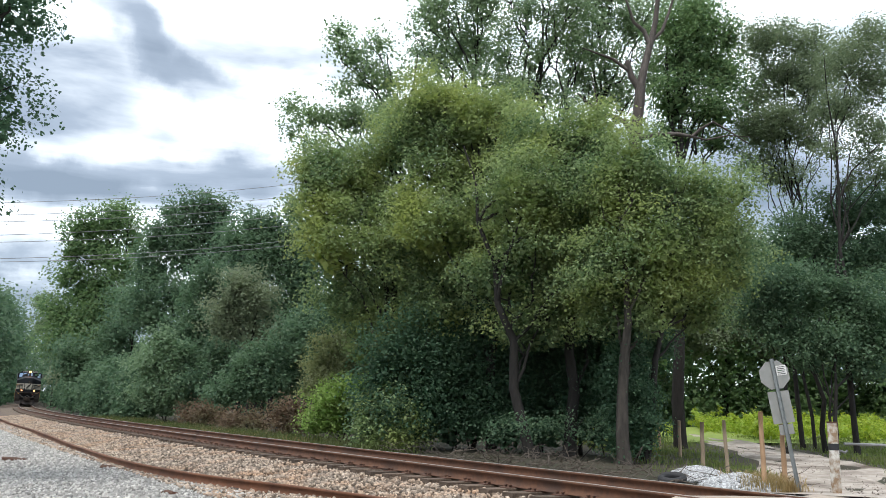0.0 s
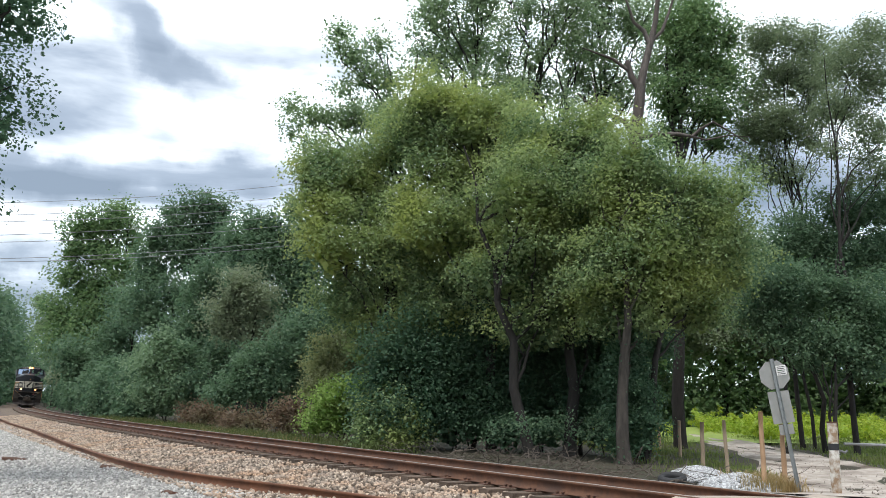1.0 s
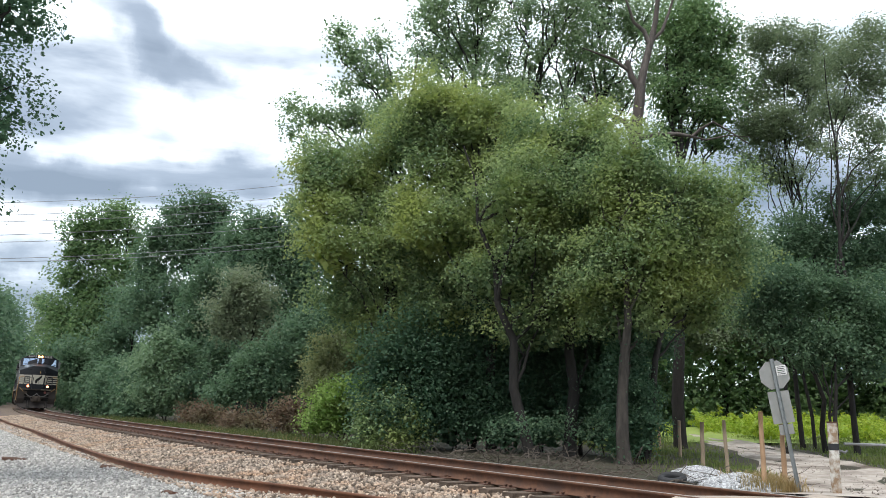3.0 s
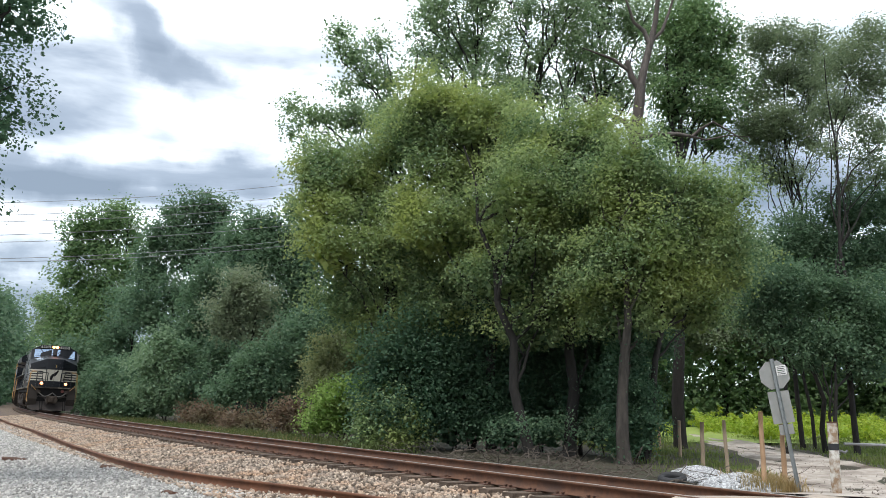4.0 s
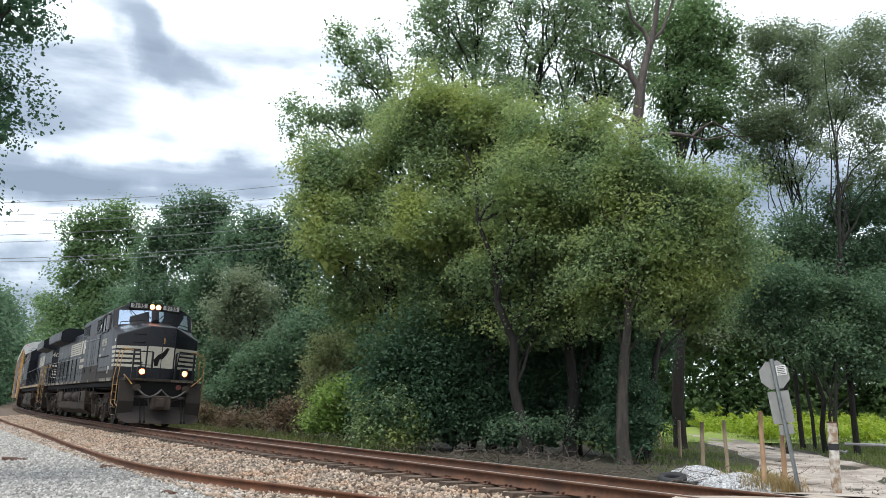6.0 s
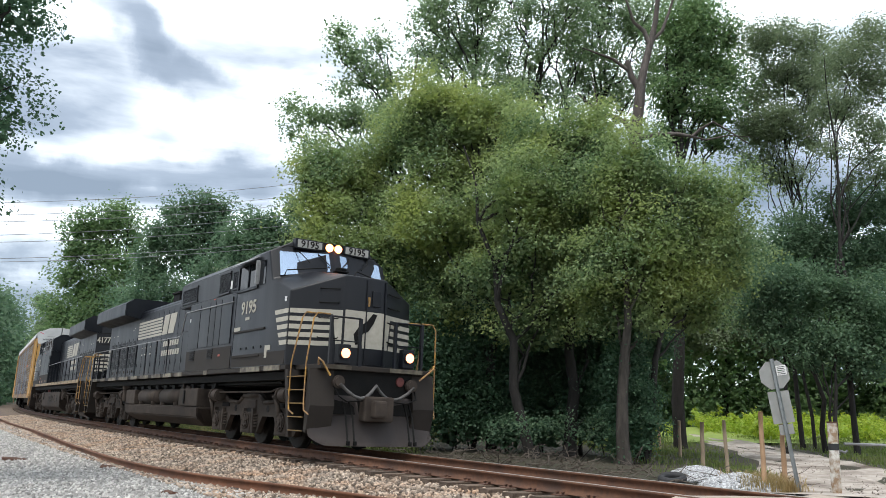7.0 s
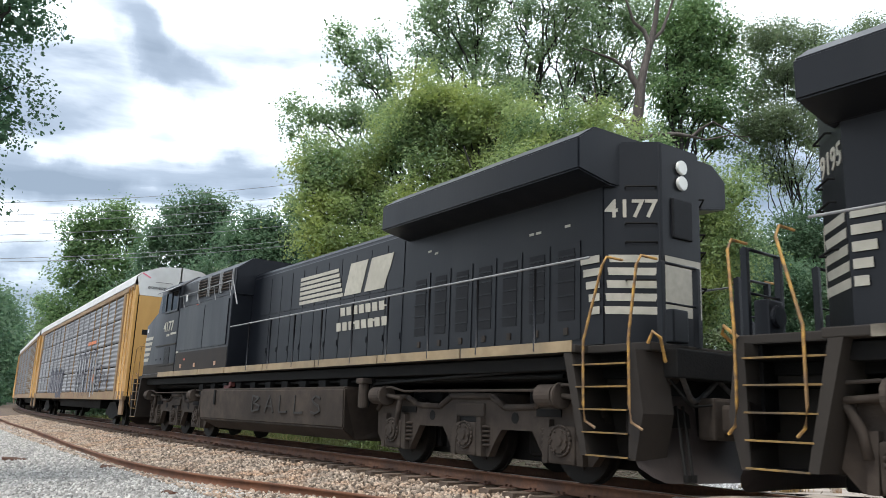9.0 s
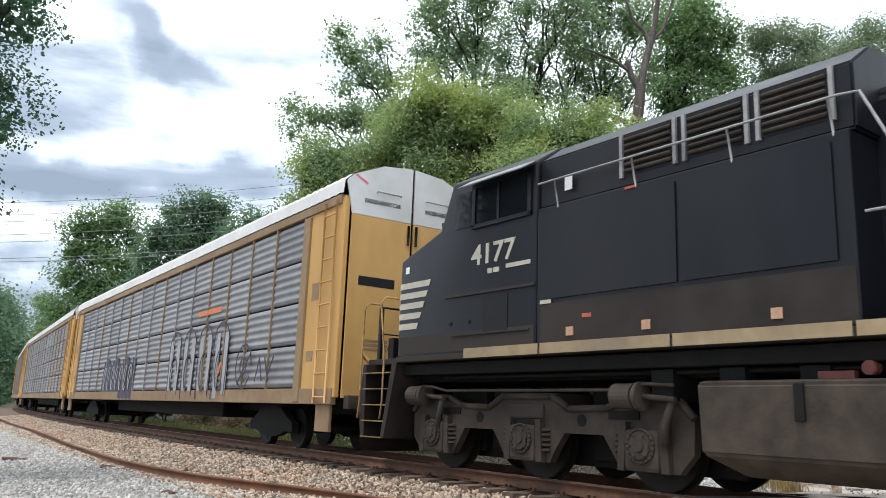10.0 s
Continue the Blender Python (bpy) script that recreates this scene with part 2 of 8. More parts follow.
# ---- mesh helpers ----


def raw(name, verts, faces, material, smooth=False):
    """A mesh object from arrays of corners and of equal-sized faces."""
    verts, faces = np.asarray(verts, np.float32), np.asarray(faces, np.int32)
    me = bpy.data.meshes.new(name)
    k = faces.shape[1]
    me.vertices.add(len(verts))
    me.vertices.foreach_set("co", verts.ravel())
    me.loops.add(faces.size)
    me.loops.foreach_set("vertex_index", faces.ravel())
    me.polygons.add(len(faces))
    me.polygons.foreach_set("loop_start", np.arange(0, faces.size, k, dtype=np.int32))
    if smooth:
        me.polygons.foreach_set("use_smooth", np.ones(len(faces), bool))
    me.update(calc_edges=True)
    me.materials.append(material)
    return new(name, me)


def under(ob, parent):
    ob.parent = parent
    return ob


def part(name, bm, material, parent=None, label="", smooth=False):
    """Links a bmesh as one mesh object, under a thing where one is given."""
    me = bpy.data.meshes.new(name)
    bm.to_mesh(me)
    bm.free()
    if smooth:
        for p in me.polygons:
            p.use_smooth = True
    me.materials.append(material)
    ob = new(name, me)
    if parent is not None:
        ob.parent = parent
    if label:
        tagged(ob, label)
    return ob


def parts(name, bm, material, parent, label=""):
    """Links each separate piece of a bmesh as a part of its own."""
    bm.verts.index_update()
    seen = set()
    made = []
    for v0 in list(bm.verts):
        if v0.index in seen:
            continue
        stack, isl = [v0], []
        seen.add(v0.index)
        while stack:
            v = stack.pop()
            isl.append(v)
            for e in v.link_edges:
                w = e.other_vert(v)
                if w.index not in seen:
                    seen.add(w.index)
                    stack.append(w)
        nb = bmesh.new()
        at = {v.index: nb.verts.new(v.co) for v in isl}
        for f in {f for v in isl for f in v.link_faces}:
            nf = nb.faces.new([at[v.index] for v in f.verts])
            nf.smooth = f.smooth
        made.append(part(name, nb, material, parent, label))
    bm.free()
    return made


def box(bm, x0, x1, y0, y1, z0, z1, bevel=0.0, m=None):
    """Adds a box between two corners, its edges bevelled where asked."""
    made = bmesh.ops.create_cube(bm, size=1.0)["verts"]
    for v in made:
        v.co = Vector(((x0 + x1) / 2 + v.co.x * (x1 - x0), (y0 + y1) / 2 + v.co.y * (y1 - y0), (z0 + z1) / 2 + v.co.z * (z1 - z0)))
    if bevel:
        edges = {e for v in made for e in v.link_edges}
        made = bmesh.ops.bevel(bm, geom=list(edges), offset=bevel, segments=2, affect="EDGES", profile=0.6)["verts"]
    if m is not None:
        bmesh.ops.transform(bm, matrix=m, verts=list({v for v in made}))
    return bm


def rod(bm, pts, r, sides=8, r2=None):
    """Adds a bent round bar through the points, tapering to r2 where given."""
    pts = [Vector(p) for p in pts]
    rings, n = [], len(pts)
    for i, p in enumerate(pts):
        t = (pts[min(i + 1, n - 1)] - pts[max(i - 1, 0)]).normalized()
        a = t.cross(Vector((0, 0, 1)) if abs(t.z) < 0.95 else Vector((1, 0, 0))).normalized()
        b = t.cross(a)
        q = r if r2 is None else r + (r2 - r) * i / (n - 1)
        rings.append([bm.verts.new(p + q * (math.cos(k * math.tau / sides) * a + math.sin(k * math.tau / sides) * b)) for k in range(sides)])
    for u, w in zip(rings, rings[1:]):
        for k in range(sides):
            f = bm.faces.new((u[k], u[(k + 1) % sides], w[(k + 1) % sides], w[k]))
            f.smooth = True
    bm.faces.new(rings[0])
    bm.faces.new(rings[-1][::-1])
    return bm


def drum(bm, c, axis, r, length, sides=24, bevel=0.0):
    """Adds a cylinder round c along an axis (x, y or z)."""
    turn = {"x": Euler((0, radians(90), 0)), "y": Euler((radians(90), 0, 0)), "z": Euler((0, 0, 0))}[axis].to_matrix().to_4x4()
    made = bmesh.ops.create_cone(bm, cap_ends=True, segments=sides, radius1=r, radius2=r, depth=length)["verts"]
    if bevel:
        rim = [e for e in {e for v in made for e in v.link_edges} if abs(e.verts[0].co.z - e.verts[1].co.z) < 1e-5]
        made = bmesh.ops.bevel(bm, geom=rim, offset=bevel, segments=2, affect="EDGES")["verts"] + [v for v in made if v.is_valid]
    bmesh.ops.transform(bm, matrix=Matrix.Translation(c) @ turn, verts=list(set(made)))
    return bm


def prism(bm, outline, y0, y1):
    """Adds a plate: an outline of (x, z) corners, from y0 to y1."""
    a = [bm.verts.new((x, y0, z)) for x, z in outline]
    b = [bm.verts.new((x, y1, z)) for x, z in outline]
    n = len(a)
    bm.faces.new(a)
    bm.faces.new(b[::-1])
    for i in range(n):
        bm.faces.new((a[i], b[i], b[(i + 1) % n], a[(i + 1) % n]))
    return bm


def tidy(bm):
    bmesh.ops.recalc_face_normals(bm, faces=bm.faces)
    return bm


def thing(name, label, category, group="", kind=""):
    return tagged(new(name), label, category, group, kind)


def sweep(name, section, stations, material, closed=True, smooth=False, canted=False):
    """A mesh swept along (s, d, z, turn) stations of the track: section of (d, z) corners."""
    V, n = [], len(section)
    for s, d, z in stations:
        for a, b in section:
            V.append(beside(s, d + a, z + b + (d + a) * CANT * canted))
    F = []
    for i in range(len(stations) - 1):
        for k in range(n if closed else n - 1):
            F.append((i * n + k, i * n + (k + 1) % n, (i + 1) * n + (k + 1) % n, (i + 1) * n + k))
    return raw(name, [tuple(v) for v in V], F, material, smooth)


def boulders(n, x, y, z, size, rng):
    """Corners and faces of n angular stones (jittered, turned blocks) at the places given."""
    c = np.array([(a, b, d) for a in (-1, 1) for b in (-1, 1) for d in (-1, 1)], float)
    f = np.array([(0, 1, 3, 2), (4, 6, 7, 5), (0, 4, 5, 1), (2, 3, 7, 6), (0, 2, 6, 4), (1, 5, 7, 3)])
    v = c[None] * (0.55 + 0.45 * rng.random((n, 8, 3)))
    v *= np.array([1.0, 0.8, 0.6])[None, None] * (0.7 + 0.6 * rng.random((n, 1, 3)))
    q = rng.normal(size=(n, 4))
    q /= np.linalg.norm(q, axis=1)[:, None]
    w, a, b, d = q.T
    R = np.stack([1 - 2 * (b * b + d * d), 2 * (a * b - w * d), 2 * (a * d + w * b), 2 * (a * b + w * d), 1 - 2 * (a * a + d * d), 2 * (b * d - w * a),
                  2 * (a * d - w * b), 2 * (b * d + w * a), 1 - 2 * (a * a + b * b)], -1).reshape(n, 3, 3)
    v = np.einsum("nij,nkj->nki", R, v) * (size * (0.6 + 0.8 * rng.random(n)))[:, None, None]
    v += np.stack([x, y, z], -1)[:, None]
    return v.reshape(-1, 3), (f[None] + 8 * np.arange(n)[:, None, None]).reshape(-1, 4)


def leaves(n, blobs, size, rng, clump=0.5, per=55, shell=0.55, droop=0.3):
    """Corners and faces of n leaves in clumps over ellipsoids (x, y, z, rx, ry, rz)."""
    B = np.array(blobs, float)
    area = (B[:, 3] * B[:, 4] + B[:, 4] * B[:, 5] + B[:, 3] * B[:, 5])
    m = max(n // per, 1)
    pick = rng.choice(len(B), m, p=area / area.sum())
    u = rng.normal(size=(m, 3))
    u /= np.linalg.norm(u, axis=1)[:, None]
    r = shell + (1 - shell) * rng.random(m) ** 0.6
    lump = 1 + 0.22 * np.sin(5 * u[:, 0] + 3 * pick) * np.cos(4 * u[:, 1] - pick) + 0.12 * rng.normal(size=m)
    c = B[pick, :3] + u * B[pick, 3:6] * (r * lump)[:, None]
    k = rng.integers(0, m, n)
    # each clump is a leafy spray along a twig that points outward
    tw = u * 0.8 + rng.normal(size=(m, 3)) * 0.7
    tw[:, 2] = tw[:, 2] * 0.6 - 0.05
    tw /= np.linalg.norm(tw, axis=1)[:, None]
    reach = clump * (0.7 + 0.9 * rng.random(m))
    f = rng.random(n) * 2 - 1
    off = tw[k] * (f * reach[k])[:, None] + rng.normal(size=(n, 3)) * (clump * 0.36 * (1.15 - 0.5 * f))[:, None] * np.array([1, 1, 0.7])
    p = c[k] + off
    nrm = rng.normal(size=(n, 3)) * 0.55 + u[k] * 0.45 + off / clump * 0.35 + np.array([0, 0, 0.6])
    nrm /= np.linalg.norm(nrm, axis=1)[:, None]
    t = np.cross(nrm, rng.normal(size=(n, 3)))
    t /= np.linalg.norm(t, axis=1)[:, None] + 1e-9
    t[:, 2] -= droop * rng.random(n)
    b = np.cross(nrm, t)
    L = (size * (0.6 + 0.8 * rng.random(n)))[:, None]
    v = np.stack([p - t * L * 0.5 - b * L * 0.12, p + b * L * 0.42 + t * L * 0.05, p + t * L * 0.5 - b * L * 0.2], 1)
    return v.reshape(-1, 3), np.arange(3 * n).reshape(-1, 3)


def boughs(n, blobs, size, rng, bough=0.5, fill=0.1):
    """Corners and faces of n four-cornered leaves on drooping domes (boughs) that cover ellipsoids (x, y, z, rx, ry, rz)."""
    B = np.array(blobs, float)
    owner = np.repeat(np.arange(len(B)), np.maximum(4, (4.2 * (B[:, 3] * B[:, 5] + B[:, 3] * B[:, 4]) / bough ** 2)).astype(int))
    m = len(owner)
    u = rng.normal(size=(m, 3))
    u /= np.linalg.norm(u, axis=1)[:, None]
    u[:, 2] = np.where(u[:, 2] < -0.5, -u[:, 2], u[:, 2])
    c = B[owner, :3] + u * B[owner, 3:6] * (0.4 + 0.8 * rng.random(m))[:, None]
    rb = np.minimum(bough * (0.45 + 0.9 * rng.random(m)), 0.8 * B[owner, 3])
    k = rng.choice(m, n, p=rb ** 2 / (rb ** 2).sum())
    w = rng.normal(size=(n, 3))
    w /= np.linalg.norm(w, axis=1)[:, None]
    w[:, 2] = np.where(w[:, 2] < -0.3, -w[:, 2], w[:, 2])
    r = rb[k] * (0.35 + 0.75 * rng.random(n) ** 0.45)
    tilt = u[k] * (rb[k] * 0.35)[:, None]
    p = c[k] + tilt + w * r[:, None] * np.array([1.1, 1.1, 0.85])
    p[:, 2] -= 0.2 * (w[:, 0] ** 2 + w[:, 1] ** 2) * r
    p += rng.normal(size=(n, 3)) * size * 1.3
    nrm = w * 0.5 + u[k] * 0.15 + rng.normal(size=(n, 3)) * 0.5 + np.array([0, 0, 0.45])
    nrm /= np.linalg.norm(nrm, axis=1)[:, None]
    t = np.cross(nrm, rng.normal(size=(n, 3)))
    t /= np.linalg.norm(t, axis=1)[:, None] + 1e-9
    b = np.cross(nrm, t)
    L = (size * (0.65 + 0.75 * rng.random(n)))[:, None]
    # a share of larger leaves deep inside the crown
    deep = rng.random(n) < fill
    own = rng.choice(len(B), n, p=B[:, 3] * B[:, 5] / (B[:, 3] * B[:, 5]).sum())
    d = rng.normal(size=(n, 3))
    d *= (0.72 * rng.random(n) ** 0.4 / np.linalg.norm(d, axis=1))[:, None]
    p = np.where(deep[:, None], B[own, :3] + d * B[own, 3:6], p)
    L = np.where(deep[:, None], L * 2.4, L)
    v = np.stack([p - t * L * 0.5, p + b * L * 0.36 - t * L * 0.05, p + t * L * 0.55 - nrm * L * 0.15, p - b * L * 0.36 - t * L * 0.05], 1)
    return v.reshape(-1, 3), np.arange(4 * n).reshape(-1, 4)


def limb(V, F, pts, r0, r1, sides=7):
    """Adds one tapered limb through the points to the lists V and F."""
    pts = [Vector(p) for p in pts]
    n, base = len(pts), len(V)
    for i, p in enumerate(pts):
        t = (pts[min(i + 1, n - 1)] - pts[max(i - 1, 0)]).normalized()
        a = t.cross(Vector((0.3, 1, 0.1))).normalized()
        b = t.cross(a)
        q = r0 + (r1 - r0) * i / (n - 1)
        for k in range(sides):
            w = k * math.tau / sides
            V.append(tuple(p + q * (1 + 0.12 * math.sin(3 * w + i)) * (math.cos(w) * a + math.sin(w) * b)))
    for i in range(n - 1):
        for k in range(sides):
            F.append((base + i * sides + k, base + i * sides + (k + 1) % sides, base + (i + 1) * sides + (k + 1) % sides, base + (i + 1) * sides + k))


def bend(a, b, rng, k=5, sway=0.06):
    """Points of an uneven line from a to b."""
    a, b = Vector(a), Vector(b)
    n = (b - a).length
    out = []
    for i in range(k + 1):
        f = i / k
        out.append(a.lerp(b, f) + Vector(rng.normal(size=3)) * (sway * n * math.sin(math.pi * f)))
    return out


def tree(label, x, y, z, height, trunk_r, blobs, n, leaf, leaf_mat, bark=BARK_SHADED, seed=1, name="tree", lean=(0, 0), stems=1, twigs=3, bough=0.5, fill=0.1, group="trees beside the track"):
    """A tree: a tapered trunk with limbs that reach into the masses of its crown, and a crown of separate leaves. Blobs are relative to the foot."""
    rng = np.random.default_rng(seed)
    top = thing(name, label, "tree" if name == "tree" else name, group)
    top.matrix_basis = Matrix.Translation((x, y, z))
    V, F = [], []
    foot = Vector((0, 0, -0.25))
    for k in range(stems):
        a = foot + Vector((rng.normal() * 0.35 * (stems > 1), rng.normal() * 0.35 * (stems > 1), 0))
        head = Vector((lean[0] * height + rng.normal() * 0.5 * (stems > 1) * k, lean[1] * height, height * (0.86 if k == 0 else 0.7)))
        spine = bend(a, head, rng, 8, 0.012)
        limb(V, F, spine, trunk_r * (1 if k == 0 else 0.7), trunk_r * 0.12, 9)
        if k == 0:
            flare = [a + Vector((0, 0, -0.1)), a + Vector((0, 0, 0.7))]
            limb(V, F, flare, trunk_r * 1.3, trunk_r * 0.97, 9)
        for bx, by, bz, rx, ry, rz in blobs[k::stems]:
            start = spine[min(max(int((bz - rz * 0.9) / height * 8), 2), 7)]
            end = Vector((bx, by, bz))
            limb(V, F, bend(start, end, rng, 5, 0.045), trunk_r * 0.32, trunk_r * 0.06)
            for j in range(twigs):
                u = Vector(rng.normal(size=3)).normalized()
                tip = end + Vector((u.x * rx, u.y * ry, abs(u.z) * rz)) * 0.85
                limb(V, F, bend(start.lerp(end, 0.55 + 0.4 * rng.random()), tip, rng, 4, 0.08), trunk_r * 0.16, trunk_r * 0.03, 5)
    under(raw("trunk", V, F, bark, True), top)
    v, f = boughs(n, blobs, leaf, rng, bough, fill)
    under(raw("crown", v, f, leaf_mat), top)
    return top


def tufts(name, label, category, places, n_each, height, width, material, seed, spread=0.25, kind="stuff"):
    """Grass or weeds: bent blades in tufts at the places (x, y, z)."""
    rng = np.random.default_rng(seed)
    P = np.repeat(np.array(places, float), n_each, 0)
    n = len(P)
    P[:, :2] += rng.normal(size=(n, 2)) * spread
    a = rng.random(n) * math.tau
    h = height * (0.4 + 0.8 * rng.random(n))
    d = np.stack([np.cos(a), np.sin(a), np.zeros(n)], -1)
    s = np.stack([-np.sin(a), np.cos(a), np.zeros(n)], -1) * (width * (0.6 + 0.8 * rng.random(n)))[:, None]
    mid = P + d * (h * 0.12)[:, None] + np.array([0, 0, 1.0]) * (h * 0.6)[:, None]
    tip = P + d * (h * (0.25 + 0.4 * rng.random(n)))[:, None] + np.array([0, 0, 1.0]) * h[:, None]
    v = np.stack([P - s, P + s, mid + s * 0.8, mid - s * 0.8, tip + s * 0.15, tip - s * 0.15], 1).reshape(-1, 3)
    i = 6 * np.arange(n)[:, None]
    f = np.concatenate([i + np.array([[0, 1, 2, 3]]), i + np.array([[3, 2, 4, 5]])])
    return tagged(raw(name, v, f, material), label, category, "", kind)

# ---- ground ----


def ground_height(s, d):
    """Height of the earth at d metres to the camera's side of the track."""
    a = np.abs(d)
    h = np.where(d > 0, np.interp(a, [0, 2.0, 4.2, 14, 40], [-0.5, -0.5, -0.62, -0.62, -0.5]),
                 np.interp(a, [0, 2.0, 4.0, 6.0, 12, 26, 45, 80], [-0.5, -0.5, -0.62, -0.6, -0.5, -0.35, 0.1, 0.7]))
    return h


def build_ground():
    xs = np.concatenate([np.linspace(-900, -100, 9)[:-1], np.linspace(-100, 60, 81), np.linspace(60, 900, 9)[1:]])
    ys = np.concatenate([np.linspace(-300, -20, 6)[:-1], np.linspace(-20, 140, 81), np.linspace(140, 1200, 9)[1:]])
    X, Y = np.meshgrid(xs, ys)
    s, d = nearest(X, Y)
    Z = ground_height(s, d) + 0.05 * np.sin(X * 0.7 + 1.3 * np.sin(Y * 0.5)) * np.clip((np.abs(d) - 4) / 4, 0, 1)
    nx, ny = len(xs), len(ys)
    i = (np.arange(ny - 1)[:, None] * nx + np.arange(nx - 1)[None]).reshape(-1)
    tagged(raw("ground", np.stack([X, Y, Z], -1).reshape(-1, 3), np.stack([i, i + 1, i + nx + 1, i + nx], -1), SOIL, True),
           "dark leaf-littered soil of the woods and verges", "ground", "", "structure")
    # ballast bed and the gravel strip on the camera's side
    bed = [(-3.2, -0.62), (-1.75, -0.3), (-1.3, -0.25), (-0.9, -0.215), (0.9, -0.215), (1.3, -0.255), (1.8, -0.31), (2.6, -0.39), (3.4, -0.455), (3.9, -0.47), (3.9, -0.8), (-3.2, -0.8)]
    tagged(sweep("ballast_bed", bed, [(s, 0.0, 0.0) for s in np.arange(-350, 60, 2.0)], BALLAST_BASE), "crushed-stone ballast bed under the track, darkened as stone gaps", "ballast", "", "structure")
    strip = [(3.85, -0.468), (5.5, -0.5), (9, -0.5), (16, -0.52), (16, -0.8), (3.85, -0.8)]
    tagged(sweep("gravel_verge", strip, [(s, 0.0, 0.0) for s in np.arange(-120, 30, 2.0)], GRAVEL_BASE), "pale grey crushed gravel verge beside the ballast", "gravel", "", "structure")


build_ground()


def scatter_stones():
    rng = np.random.default_rng(5)
    n = 39000
    s = -62 * rng.random(n) ** 1.5 + 3
    d = 1.0 + 3.1 * rng.random(n)
    x, y = besides(s, d)
    z = np.interp(d, [0.9, 1.3, 1.8, 2.6, 3.4, 4.2], [-0.215, -0.25, -0.305, -0.385, -0.45, -0.475])
    v, f = boulders(n, x, y, z + 0.006, 0.031, rng)
    tagged(raw("ballast_stones", v, f, BALLAST), "tan and grey angular crushed ballast stones", "ballast", "", "stuff")
    n = 34000
    s = -45 * rng.random(n) ** 1.3 - 1
    d = 3.4 + 5.2 * rng.random(n) ** 1.2
    x, y = besides(s, d)
    v, f = boulders(n, x, y, np.where(d < 3.9, -0.455, np.interp(d, [3.9, 5.5, 9], [-0.47, -0.495, -0.495])), 0.0245, rng)
    tagged(raw("gravel_stones", v, f, GRAVEL), "pale grey crushed gravel stones", "gravel", "", "stuff")
    n = 4500
    s = -30 * rng.random(n) + 1
    d = -0.62 + 1.24 * rng.random(n)
    x, y = besides(s, d)
    v, f = boulders(n, x, y, np.full(n, -0.21), 0.04, rng)
    tagged(raw("crib_stones", v, f, BALLAST), "tan ballast stones between the ties", "ballast", "", "stuff")
    n = 5000
    s = -32 * rng.random(n)
    d = -0.9 - 2.2 * rng.random(n)
    x, y = besides(s, d)
    v, f = boulders(n, x, y, np.interp(-d, [0.9, 1.3, 1.75, 3.2], [-0.21, -0.245, -0.295, -0.6]) + 0.005, 0.04, rng)
    tagged(raw("shoulder_stones", v, f, BALLAST), "tan ballast stones of the far shoulder", "ballast", "", "stuff")


scatter_stones()

# ---- track ----
RAIL_SECTION = [(-0.07, -0.171), (0.07, -0.171), (0.07, -0.16), (0.012, -0.145), (0.009, -0.045), (0.036, -0.036), (0.037, -0.008), (0.03, -0.001),
                (-0.03, -0.001), (-0.037, -0.008), (-0.036, -0.036), (-0.009, -0.045), (-0.012, -0.145), (-0.07, -0.16)]


def build_track():
    track = thing("railway_track", "single curved railway track of rusty rails on wooden ties", "railway track", "", "structure")
    stations = np.arange(-350, 56, 1.0)
    for d in (0.7525, -0.7525):
        r = under(sweep("rail", RAIL_SECTION, [(s, d, 0.0) for s in stations], RAIL, canted=True), track)
        h = sweep("rail_head", [(-0.029, 0.0), (0.029, 0.0), (0.029, -0.003), (-0.029, -0.003)], [(s, d, 0.0012) for s in stations], RAIL_HEAD, canted=True)
        h.parent = r
        tagged(h, "worn shiny rail head")
    bm = bmesh.new()
    box(bm, -0.115, 0.115, -1.3, 1.3, -0.36, -0.18, 0.012)
    first = part("tie", bm, TIE, track)
    tie_mesh = first.data
    bm = bmesh.new()
    box(bm, -0.09, 0.09, -0.19, 0.19, -0.181, -0.166, 0.004)
    plate_mesh = part("tie_plate", bm, RUST, first).data
    plate = first.children[0]
    bm = bmesh.new()
    for u in (-0.05, 0.05):
        for w in (-0.095, 0.095):
            box(bm, u - 0.012, u + 0.012, w - 0.012, w + 0.012, -0.17, -0.14)
            box(bm, u - 0.02, u + 0.02, w - 0.022, w + 0.022, -0.148, -0.132, 0.004)
    spike = part("spikes", bm, RUST, first)
    spike_mesh = spike.data
    for o in (plate, spike):
        bpy.data.objects.remove(o)
    s, k = -96.0, 0
    while s < 42:
        tie = first if k == 0 else under(new("tie", tie_mesh), track)
        w = 0.03 * math.sin(k * 12.9898)
        p = beside(s, 0.05 * math.sin(k * 7.13))
        tie.matrix_basis = Matrix.Translation(p) @ Matrix.Rotation(heading(s) + w * 0.5, 4, "Z") @ Matrix.Rotation(-CANT, 4, "X")
        if -48 < s < 4:
            for side in (-1, 1):
                for nm, me in (("tie_plate", plate_mesh), ("spikes", spike_mesh)):
                    o = under(new(nm, me), tie)
                    o.matrix_basis = pose(0, side * 0.7525, 0)
        s += 0.52
        k += 1


build_track()


